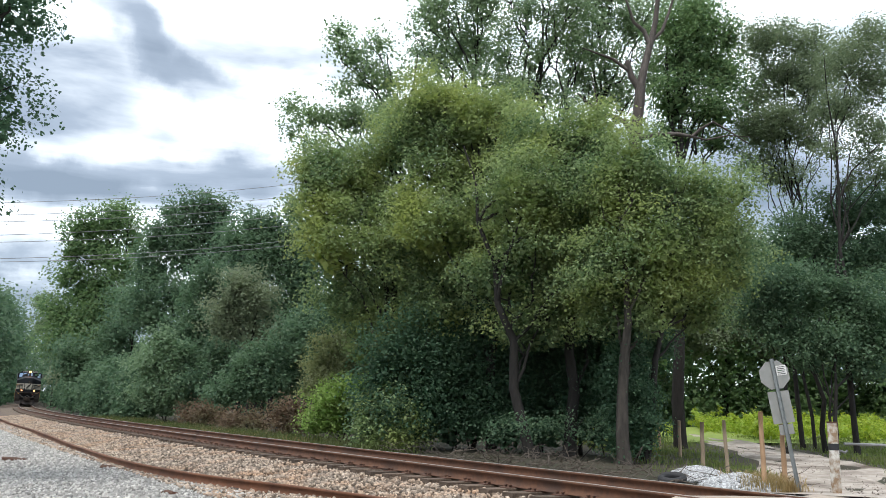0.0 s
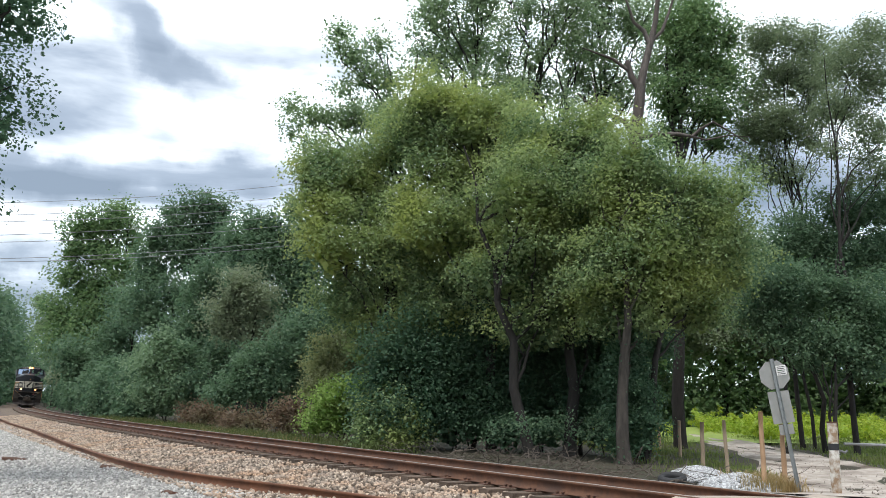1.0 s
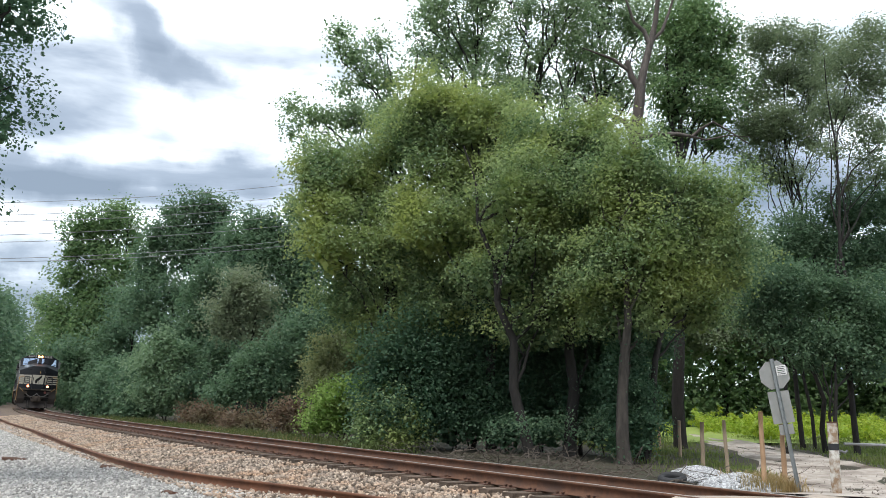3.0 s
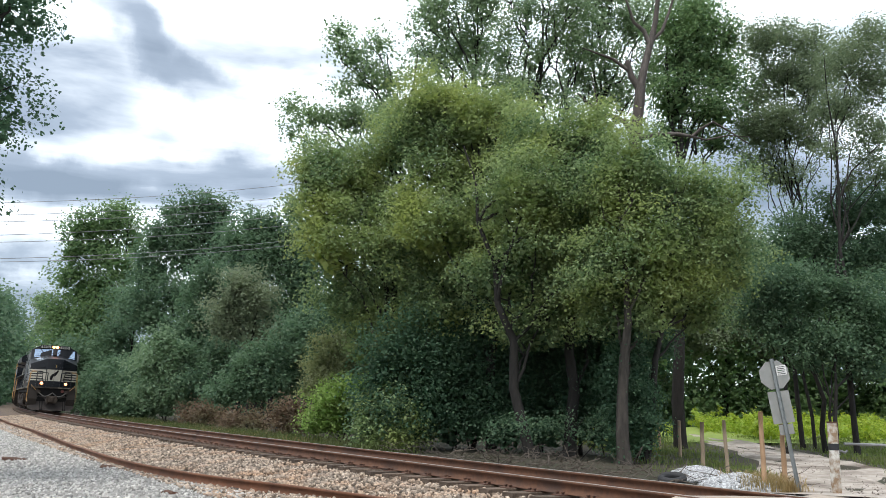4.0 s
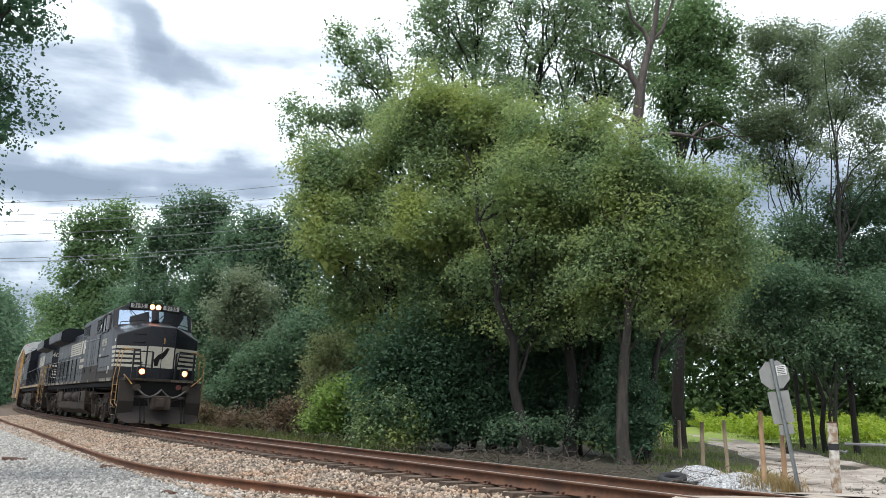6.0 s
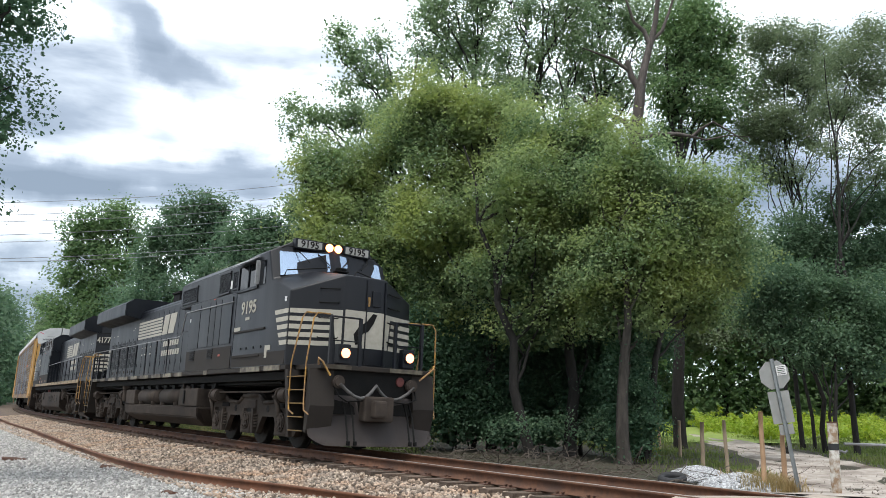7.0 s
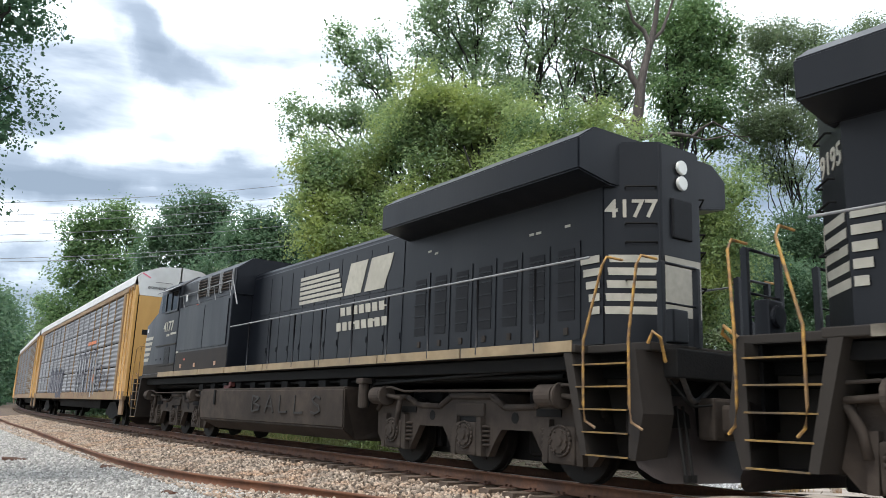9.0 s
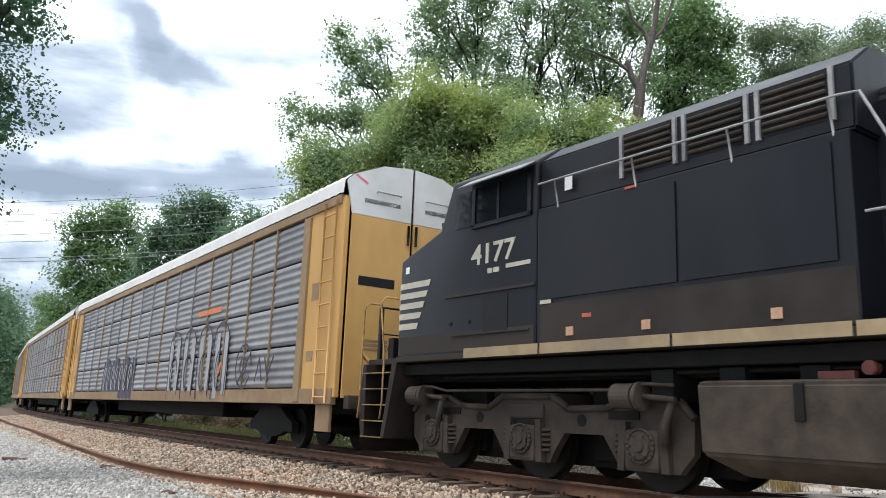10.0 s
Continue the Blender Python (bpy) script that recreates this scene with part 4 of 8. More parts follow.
tree("tall green woodland tree at the forest edge", -20.93, 68.00, -0.6, 20.7, 0.26, [(-3.42, 0.35, 17.93, 0.88, 0.88, 1.07), (-1.46, -0.39, 18.11, 1.06, 0.91, 0.97), (0.12, 0.09, 18.38, 1.07, 0.88, 0.88), (1.32, 0.34, 18.27, 0.88, 0.88, 1.07), (-2.17, 0.07, 16.16, 1.94, 1.53, 1.46), (0.47, 0.37, 16.30, 2.20, 1.71, 1.61), (-4.18, 0.42, 15.16, 1.37, 1.23, 1.37), (-1.59, 0.50, 13.82, 2.45, 1.98, 1.96), (-4.47, 0.63, 12.26, 1.96, 1.76, 1.96), (-1.38, -0.67, 10.16, 2.40, 1.95, 1.92), (-4.71, 0.90, 8.80, 2.21, 1.99, 2.21), (-2.26, 0.01, 6.82, 1.94, 1.75, 1.94), (1.79, 0.81, 13.97, 1.97, 1.77, 1.97), (3.12, 0.43, 10.93, 2.20, 1.98, 2.20)], 30109, 0.232, LEAF_WOOD, seed=422, bough=0.7)
tree("tall green woodland tree at the forest edge", -11.82, 56.00, -0.6, 17.3, 0.22, [(-1.97, 0.26, 14.18, 1.12, 0.87, 0.80), (-0.78, 0.43, 14.25, 0.97, 0.76, 0.73), (-2.48, -0.60, 12.81, 1.50, 1.17, 1.11), (-0.29, 0.59, 12.70, 1.62, 1.36, 1.41), (0.91, -0.12, 15.31, 0.60, 0.81, 1.20), (1.17, 0.32, 13.10, 1.01, 1.18, 1.61), (-1.54, -0.55, 10.79, 1.98, 1.60, 1.58), (1.22, -0.05, 10.13, 1.60, 1.53, 1.80), (0.71, -0.72, 7.61, 1.97, 1.69, 1.78), (2.83, 0.34, 12.73, 1.13, 1.32, 1.81), (2.57, -0.29, 8.51, 1.39, 1.52, 1.99), (-0.94, -0.04, 12.14, 1.60, 1.35, 1.40), (1.88, 0.35, 11.46, 1.21, 1.27, 1.61)], 25772, 0.199, LEAF_WOOD, seed=423, bough=0.6)
tree("pale grey-green woodland tree at the forest edge", -11.93, 50.00, -0.6, 9.9, 0.12, [(-0.71, -0.17, 8.81, 1.35, 1.02, 0.92), (-1.51, 0.48, 7.72, 1.26, 1.02, 1.01), (0.24, 0.01, 7.53, 1.18, 0.98, 1.00), (-1.79, 0.60, 6.28, 1.37, 1.14, 1.16), (0.11, 0.41, 5.59, 1.51, 1.20, 1.15)], 9443, 0.164, LEAF_PALE, seed=424, bough=0.5)
tree("tall green woodland tree at the forest edge", -15.65, 58.00, -0.6, 11.5, 0.18, [(-1.83, 0.82, 10.19, 1.68, 1.47, 1.60), (-2.08, 0.37, 7.37, 1.75, 1.58, 1.75), (0.00, -0.33, 4.49, 1.73, 1.48, 1.56), (-3.95, 0.04, 4.00, 1.24, 1.31, 1.66), (-2.61, 0.64, 5.31, 1.47, 1.41, 1.67)], 11978, 0.198, LEAF_WOOD, seed=425, bough=0.6)
tree("tall green woodland tree at the forest edge", -30.98, 80.00, -0.6, 12.1, 0.20, [(-1.69, 1.02, 6.56, 2.43, 2.34, 2.78), (-0.38, -0.54, 10.73, 2.16, 1.94, 2.16), (-2.53, -0.46, 4.20, 1.87, 1.81, 2.16), (-5.39, -0.54, 4.95, 2.16, 2.04, 2.38)], 10105, 0.273, LEAF_WOOD, seed=426, bough=0.75)
tree("tall green woodland tree at the forest edge", -5.93, 44.00, -0.6, 6.2, 0.16, [(-0.36, 0.20, 5.51, 1.58, 1.35, 1.42), (-1.79, -0.43, 4.79, 1.40, 1.19, 1.24), (-0.89, 0.32, 3.32, 1.58, 1.28, 1.27), (0.71, -0.23, 3.95, 1.25, 1.27, 1.56)], 11954, 0.156, LEAF_WOOD, seed=427, bough=0.6)
tree("airy pale tree far down the line", -68.21, 142.00, -0.6, 20.5, 0.20, [(-4.20, 0.55, 18.13, 1.63, 1.74, 2.24), (-1.84, -0.51, 14.00, 2.02, 2.18, 2.83), (-4.23, 0.43, 14.03, 1.02, 1.19, 1.63)], 1253, 0.429, LEAF_POPLAR, seed=428, bough=1.0)
tree("pale grey-green leafy sapling at the forest edge", -17.12, 50.00, -0.6, 5.6, 0.06, [(-0.37, -0.16, 4.97, 0.93, 0.77, 0.78), (-0.69, -0.55, 3.61, 1.17, 0.97, 0.99), (0.31, -0.42, 2.53, 1.24, 1.04, 1.06), (-1.18, 0.34, 1.82, 1.08, 0.87, 0.86), (0.75, -0.27, 3.66, 0.82, 0.74, 0.82), (0.58, -0.36, 1.24, 1.42, 0.96, 0.71)], 8059, 0.171, LEAF_SAP, seed=429, bough=0.45, stems=2)
tree("leafy sapling thicket at the forest edge", -9.28, 44.00, -0.6, 4.4, 0.06, [(-0.44, 0.54, 3.88, 1.11, 0.93, 0.95), (-0.81, -0.10, 2.30, 1.25, 0.96, 0.88), (0.66, 0.17, 2.65, 1.20, 1.01, 1.04), (-1.53, 0.04, 3.20, 0.94, 0.82, 0.88), (-2.34, -0.04, 1.96, 1.19, 0.88, 0.75), (1.32, 0.37, 3.91, 0.95, 0.86, 0.95)], 9023, 0.156, LEAF_WOOD, seed=430, bough=0.45, stems=2)
tree("leafy sapling thicket at the forest edge", -14.70, 50.00, -0.6, 4.5, 0.06, [(-0.32, -0.55, 2.47, 1.17, 0.97, 0.99), (0.58, -0.14, 1.48, 1.17, 0.82, 0.64), (-1.14, -0.04, 4.03, 0.89, 0.88, 1.07)], 3632, 0.171, LEAF_WOOD, seed=431, bough=0.45, stems=2)
tree("tall pale feathery shrub beside the ballast", -4.30, 34.00, -0.6, 4.4, 0.05, [(-0.23, 0.14, 3.93, 0.78, 0.59, 0.54), (-0.73, 0.18, 3.20, 0.81, 0.67, 0.68), (0.59, -0.40, 3.20, 0.79, 0.66, 0.67), (-0.84, -0.29, 2.18, 0.72, 0.63, 0.67), (0.09, -0.22, 2.21, 0.84, 0.68, 0.68)], 9779, 0.098, LEAF_BUFF, seed=432, bough=0.3, stems=2, name="shrub")
tree("bright yellow-green shrub beside the ballast", -3.32, 31.00, -0.6, 2.1, 0.05, [(-0.07, -0.18, 1.90, 1.10, 0.75, 0.57), (-0.96, 0.25, 1.33, 0.94, 0.70, 0.62), (0.82, 0.20, 1.65, 0.85, 0.71, 0.74), (-0.27, 0.55, 0.83, 1.31, 0.81, 0.50), (-1.32, -0.08, 0.75, 0.77, 0.51, 0.35)], 10559, 0.102, LEAF_BRIGHT, seed=433, bough=0.32, stems=3, name="shrub")
tree("vine-draped green thicket under the broad trees", -1.42, 29.50, -0.6, 4.6, 0.06, [(0.07, -0.07, 4.04, 0.88, 0.74, 0.76), (-0.19, -0.30, 2.78, 0.83, 0.80, 0.94), (0.55, 0.37, 1.79, 0.96, 0.86, 0.96), (-0.26, 0.30, 1.15, 0.77, 0.69, 0.77), (0.69, 0.48, 0.67, 1.07, 0.69, 0.47)], 14670, 0.097, LEAF_OLIVE, seed=434, bough=0.32, stems=3, name="shrub")
T_WOOD = "tall green woodland tree at the forest edge"
for i, (s, d, h, w, lm, lf) in enumerate([(-110, -8, 18, 3.6, LEAF_WOOD, 0.4), (-135, -7, 17, 3.8, LEAF_PALE, 0.45), (-165, -8, 17, 4.4, LEAF_PALE, 0.5)]):
    p = beside(s, d)
    blobs = [(0, 0, h * 0.84, w * 0.62, w * 0.62, h * 0.15), (-w * 0.45, 0, h * 0.66, w * 0.66, w * 0.7, h * 0.15), (w * 0.45, 0.2, h * 0.62, w * 0.7, w * 0.7, h * 0.15),
             (0, -w * 0.3, h * 0.45, w * 0.95, w * 0.8, h * 0.15), (w * 0.2, -w * 0.5, h * 0.27, w * 0.9, w * 0.7, h * 0.13)]
    tree("green woodland tree far along the track", p.x, p.y, -0.55, h, 0.2, blobs, 7000, lf, lm, seed=100 + i, bough=1.0)
# lower growth along the foot of the wood
for i, (s, d, h, w) in enumerate([(-58, -6.8, 5.0, 2.2), (-66, -6.0, 4.5, 2.2), (-75, -5.8, 5.0, 2.2), (-88, -5.8, 5.0, 2.6), (-100, -5.8, 4.5, 2.6)]):
    p = beside(s, d)
    blobs = [(0, 0, h * 0.7, w * 0.7, w * 0.7, h * 0.25), (-w * 0.4, -0.2, h * 0.45, w * 0.7, w * 0.7, h * 0.28), (w * 0.45, 0, h * 0.4, w * 0.7, w * 0.7, h * 0.28), (0, -w * 0.3, h * 0.2, w * 0.9, w * 0.7, h * 0.2)]
    tree("leafy sapling thicket at the forest edge", p.x, p.y, -0.6, h, 0.07, blobs, 6000, 0.26, LEAF_WOOD, seed=150 + i, stems=2, bough=0.6)


def shrub(label, x, y, z, h, w, lm, n, leaf, seed, name="shrub"):
    blobs = [(0, 0, h * 0.62, w * 0.6, w * 0.6, h * 0.32), (-w * 0.45, -0.1, h * 0.42, w * 0.5, w * 0.5, h * 0.34), (w * 0.45, 0, h * 0.38, w * 0.5, w * 0.5, h * 0.32), (0, -w * 0.3, h * 0.2, w * 0.8, w * 0.5, h * 0.2)]
    return tree(label, x, y, z, h, 0.035, blobs, n, leaf, lm, seed=seed, name=name, stems=3, bough=0.3, group="shrubs beside the track")


shrub("mid-green shrub beside the ballast", -1.72, 27.95, -0.6, 2.2, 1.2, LEAF_MAIN, 9000, 0.11, 204)
shrub("maroon-leaved shrub beside the ballast", -6.58, 36.41, -0.6, 2.1, 1.1, LEAF_MAROON, 2700, 0.1, 205)
shrub("maroon and brown weedy shrub", -13.62, 47.07, -0.6, 1.6, 1.8, LEAF_MAROON, 2700, 0.12, 206)
shrub("maroon and brown weedy shrub", -9.91, 41.84, -0.6, 1.2, 1.7, LEAF_MAROON, 2250, 0.11, 207)
# thickets under the crowns, their shade partly in the deep leaf colour
shrub("tall green thicket under the trees, leaves coloured dark for shade", -1.25, 28.47, -0.6, 5.2, 1.9, LEAF_DEEP, 10800, 0.112, 221)
shrub("tall green thicket under the trees, leaves coloured dark for shade", 0.68, 29.49, -0.6, 4.8, 1.9, LEAF_DEEP, 10800, 0.112, 222)
shrub("tall green thicket under the trees, leaves coloured dark for shade", 2.43, 29.40, -0.6, 4.4, 1.8, LEAF_DEEP, 10800, 0.112, 223)
shrub("tall green thicket under the trees, leaves coloured dark for shade", 3.93, 29.74, -0.6, 4.8, 1.8, LEAF_DEEP, 10800, 0.112, 224)
shrub("tall green thicket under the trees, leaves coloured dark for shade", 5.66, 28.44, -0.6, 4.6, 1.7, LEAF_DEEP, 10800, 0.112, 225)
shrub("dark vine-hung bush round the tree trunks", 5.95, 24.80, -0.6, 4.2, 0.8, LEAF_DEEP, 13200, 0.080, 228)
# trees on the camera's side of the track
tree("tall leafy tree overhanging the gravel verge", -8.44, 13.00, -0.5, 10.5, 0.22, [(0.55, 0, 8.3, 0.75, 1.0, 1.1), (0.3, 0, 6.3, 0.75, 1.0, 1.2), (-1, 0, 7.4, 1.2, 1.4, 2.0), (0.15, 0, 4.8, 0.5, 0.8, 0.7)], 17000, 0.07, LEAF_DEEP, seed=301, bough=0.22)
for i, (s, d, h, w) in enumerate([(-120, 8.5, 17, 4.2), (-150, 7.5, 20, 4.6), (-190, 7.5, 24, 5.5), (-235, 7.5, 27, 6), (-300, 8, 30, 8.0), (-250, -9, 26, 7.0), (-200, -10, 22, 6.0), (-350, 1.0, 30, 10.0)]):
    p = beside(s, d)
    blobs = [(0, 0, h * 0.8, w * 0.62, w * 0.62, h * 0.18), (-w * 0.4, 0, h * 0.6, w * 0.7, w * 0.7, h * 0.18), (w * 0.4, 0, h * 0.5, w * 0.7, w * 0.7, h * 0.18), (0, 0, h * 0.28, w, w * 0.8, h * 0.2)]
    tree(T_WOOD, p.x, p.y, -0.5, h, 0.2, blobs, 7000, 0.6, LEAF_WOOD, seed=320 + i, bough=1.2)


def far_woods():
    """The depth of the wood behind the first trees."""
    rng = np.random.default_rng(9)
    blobs = []
    for k in range(150):
        s, d = rng.uniform(-150, 0), -rng.uniform(17, 44)
        p = beside(s, d)
        near_road = p.x > 4 and p.y < 62
        if near_road:
            continue
        h = rng.uniform(8, 16)
        blobs.append((p.x, p.y, h * rng.uniform(0.25, 0.75), 3.2, 3.2, h * 0.3))
    for s in np.arange(-95, -1, 2.6):
        p = beside(s, -16 - 6 * rng.random())
        if p.x < 4.5:
            blobs.append((p.x, p.y, 1.0 + rng.random(), 2.6, 2.0, 1.8))
    v, f = boughs(60000, blobs, 0.42, rng, 1.1, 0.25)
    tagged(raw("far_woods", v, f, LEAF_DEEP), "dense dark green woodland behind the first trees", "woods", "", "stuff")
    blobs = []
    for x in np.arange(2, 50, 3.2):
        for z in (0.6, 1.8, 3.2, 6.0, 8.8, 11.2, 13.6):
            blobs.append((x + rng.normal(), 68 + rng.normal() * 2 - 0.12 * x, z, 3.2, 2.6, 2.8))
    v, f = boughs(95000, blobs, 0.31, rng, 1.0, 0.3)
    tagged(raw("meadow_backdrop_woods", v, f, LEAF_MID), "dark wall of woodland beyond the meadow", "woods", "", "stuff")
    blobs = []
    for y in np.arange(36, 66, 2.6):
        for z in (0.8, 3.4, 6.2):
            blobs.append((26 + 0.16 * y + rng.normal(), y, z, 2.6, 2.6, 2.0))
    v, f = leaves(70000, blobs, 0.27, rng, 0.7, 70, 0.1)
    tagged(raw("side_woods", v, f, LEAF_MID), "dark leafy wood beside the meadow", "woods", "", "stuff")
    blobs = []
    for s in np.arange(-345, -130, 7.0):
        for d in (-6.5, 6.5):
            p = beside(s, d)
            blobs.append((p.x, p.y, 1.8, 3.2, 3.2, 2.8))
    v, f = leaves(16000, blobs, 0.8, rng, 1.0, 30, 0.1)
    tagged(raw("trackside_thicket", v, f, LEAF_DEEP), "far green thicket along the straight track", "thicket", "", "stuff")
    V, F = [], []
    for k in range(90):
        s, d = rng.uniform(-90, -2), -rng.uniform(12, 34)
        p = beside(s, d)
        if p.x > 4.5:
            continue
        limb(V, F, bend((p.x, p.y, -0.8), (p.x + rng.normal() * 0.6, p.y, rng.uniform(7, 12)), rng, 5, 0.02), rng.uniform(0.08, 0.2), 0.05, 7)
    tagged(raw("far_trunks", V, F, BARK_SHADED, True), "slender trunks with bark darkened for the shade of the wood", "tree trunks", "", "stuff")


far_woods()


def distant_woods():
    """The tree line that closes the horizon all round."""
    rng = np.random.default_rng(91)
    blobs = []
    for k in range(260):
        a = k * math.tau / 260
        r = 430 + rng.normal() * 12
        h = rng.uniform(9, 15)
        blobs.append((math.cos(a) * r, math.sin(a) * r, h * 0.75, 8, 8, h))
    v, f = leaves(26000, blobs, 4.0, rng, 3.0, 30, 0.1)
    tagged(raw("distant_woods", v, f, LEAF_DEEP), "distant dark green tree line on the horizon", "woods", "", "stuff")


distant_woods()


VERGE_GREEN = foliage("verge_grass", (0.10, 0.15, 0.04), (0.18, 0.23, 0.07), (0.14, 0.16, 0.06))
ROAD_LINE = [(1.2, -2.6), (-2.0, -8.0), (-6.0, -13.0), (-12.0, -20.0), (-19.0, -26.5), (-29.0, -34.0), (-38.0, -41.0)]


def on_road(x, y):
    """Whether a place lies on the dirt road."""
    for (s0, d0), (s1, d1) in zip(ROAD_LINE, ROAD_LINE[1:]):
        a, b = beside(s0, d0), beside(s1, d1)
        e = b - a
        f = min(max(((x - a.x) * e.x + (y - a.y) * e.y) / (e.x ** 2 + e.y ** 2), 0), 1)
        if math.hypot(a.x + e.x * f - x, a.y + e.y * f - y) < 1.9:
            return True
    return False


def verge_plants():
    rng = np.random.default_rng(19)
    q = []
    for k in range(800):
        s, d = rng.uniform(-62, -16), -rng.uniform(3.3, 6.5)
        p = beside(s, d, -0.62)
        q.append(tuple(p))
    tufts("weeds", "mixed green weeds and grass on the far shoulder", "weeds", q, 20, 0.42, 0.014, WEED_GREEN, 20, 0.25)
    q = []
    for k in range(420):
        s, d = rng.uniform(-60, -20), -rng.uniform(3.4, 6.0)
        q.append(tuple(beside(s, d, -0.62)))
    for k in range(75):
        p = (rng.uniform(6.0, 6.9), rng.uniform(15.7, 17.0), -0.5)
        q.append(p)
    tufts("dry_grass", "straw-coloured dry grass round the wooden posts", "grass", q, 26, 0.32, 0.007, WEED_DRY, 21, 0.15)
    blobs = []
    for k in range(520):
        x, y = rng.uniform(8, 36), rng.uniform(42, 62)
        if on_road(x, y):
            continue
        h = rng.uniform(0.35, 0.8)
        blobs.append((x, y, -0.1 + 0.02 * (y - 40) + h * 0.6, 0.8, 0.8, h))
    v, f = leaves(70000, blobs, 0.17, rng, 0.3, 60, 0.2)
    tagged(raw("meadow_plants", v, f, GOLDENROD), "yellow-green meadow of goldenrod, coloured bright for open daylight", "meadow", "", "stuff")
    V, F = [], []
    for i in range(12):
        for k in range(12):
            x, y = 8 + 2.7 * i, 39 + 2.3 * k
            V.append((x, y, float(ground_height(*nearest(np.array([x]), np.array([y])))[0]) + 0.06 + 0.03 * math.sin(3 * i + k)))
    for i in range(11):
        for k in range(11):
            a = i * 12 + k
            F.append((a, a + 12, a + 13, a + 1))
    tagged(raw("meadow", V, F, MEADOW, True), "short green meadow turf beyond the road", "meadow", "", "structure")
    q = []
    for k in range(1900):
        x, y = rng.uniform(6, 26), rng.uniform(18, 46)
        if on_road(x, y):
            continue
        s, d = nearest(np.array([x]), np.array([y]))
        q.append((x, y, float(ground_height(s, d)[0])))
    tufts("road_verge_grass", "short green grass beside the dirt road", "grass", q, 20, 0.17, 0.011, VERGE_GREEN, 23, 0.3)


verge_plants()

# ---- train ----
# weathered black; its blue cast is the sky's reflection put into the colour
BLACK = surface("weathered_black_sky_tint", (0.0035, 0.0046, 0.0075), (0.0095, 0.0112, 0.0155), 2.2, 0.4, 0.05, c3=(0.019, 0.019, 0.02), big=0.4, stretch=(1, 1, 0.22))
BLACK_LOW = surface("dusty_black_paint", (0.017, 0.014, 0.0125), (0.04, 0.0325, 0.0275), 2.0, 0.7, 0.08, c3=(0.04, 0.034, 0.028), big=0.35)
DUST = surface("road_dust_on_iron", (0.036, 0.028, 0.023), (0.08, 0.063, 0.051), 4, 0.85, 0.2, c3=(0.025, 0.021, 0.018), big=0.3)
PLOUGH = surface("dusty_plough_steel", (0.036, 0.028, 0.0255), (0.075, 0.06, 0.054), 2.5, 0.65, 0.1, c3=(0.04, 0.031, 0.028), big=0.4)
# near-black for small dark parts; on underframe and pilot it holds painted shade
DARK = surface("near_black", (0.005, 0.005, 0.005), (0.013, 0.012, 0.011), 5, 0.8, 0.2)
SILL = surface("chipped_sill_paint", (0.05, 0.042, 0.032), (0.30, 0.265, 0.2), 7, 0.75, 0.1, c3=(0.07, 0.055, 0.04), big=0.6)
FIGURE = surface("figure_white", (0.5, 0.49, 0.45), (0.58, 0.57, 0.53), 12, 0.6, 0.0)
SCRAWL = surface("wiped_dust", (0.018, 0.016, 0.015), (0.032, 0.028, 0.025), 5, 0.8, 0.1)
BOARD = surface("number_board_glass", (0.3, 0.29, 0.26), (0.38, 0.37, 0.34), 6, 0.4, 0.0)
WORN_YELLOW = surface("worn_step_yellow", (0.12, 0.075, 0.03), (0.34, 0.2, 0.05), 16, 0.7, 0.1, c3=(0.06, 0.045, 0.03), big=0.5)
CREAM = surface("weathered_cream_paint", (0.38, 0.35, 0.28), (0.5, 0.465, 0.385), 9, 0.6, 0.05, c3=(0.36, 0.33, 0.27), big=0.3)
TAN = surface("dirty_tan_stripe", (0.24, 0.17, 0.09), (0.36, 0.27, 0.16), 5, 0.7, 0.05, c3=(0.15, 0.12, 0.085))
YELLOW = surface("safety_yellow", (0.16, 0.09, 0.04), (0.5, 0.27, 0.05), 9, 0.6, 0.1, c3=(0.2, 0.13, 0.085), big=0.5, spread=0.3)
STEEL = surface("bare_handrail", (0.22, 0.22, 0.22), (0.34, 0.34, 0.34), 12, 0.5, 0.05, c3=(0.1, 0.1, 0.1))
RED = surface("faded_red", (0.35, 0.06, 0.04), (0.45, 0.1, 0.06), 12, 0.6, 0.05)
RED_DIM = surface("grimy_red", (0.11, 0.03, 0.027), (0.18, 0.05, 0.04), 12, 0.7, 0.05)
REFLECT = surface("faded_reflector", (0.36, 0.2, 0.12), (0.5, 0.3, 0.19), 20, 0.5, 0.0)
PAPER = surface("sticker_white", (0.7, 0.69, 0.66), (0.8, 0.79, 0.76), 12, 0.6, 0.0)
GRILLE = surface("black_grille", (0.008, 0.008, 0.009), (0.016, 0.016, 0.018), 20, 0.6, 0.1)
HOSE = surface("grey_hose", (0.05, 0.047, 0.045), (0.13, 0.125, 0.12), 20, 0.7, 0.1)
# wheels coloured almost black, the shadow beneath the train being put in here
WHEEL = surface("shade_darkened_wheel", (0.006, 0.0055, 0.005), (0.016, 0.014, 0.012), 8, 0.6, 0.1)
LAMP_WARM = glow("lit_headlight", (1.0, 0.24, 0.05), 12.0)
LAMP_AMBER = glow("lit_ditch_light", (1.0, 0.25, 0.05), 4.5)
LENS = glow("unlit_lens", (1.0, 1.0, 1.0), 0.0)


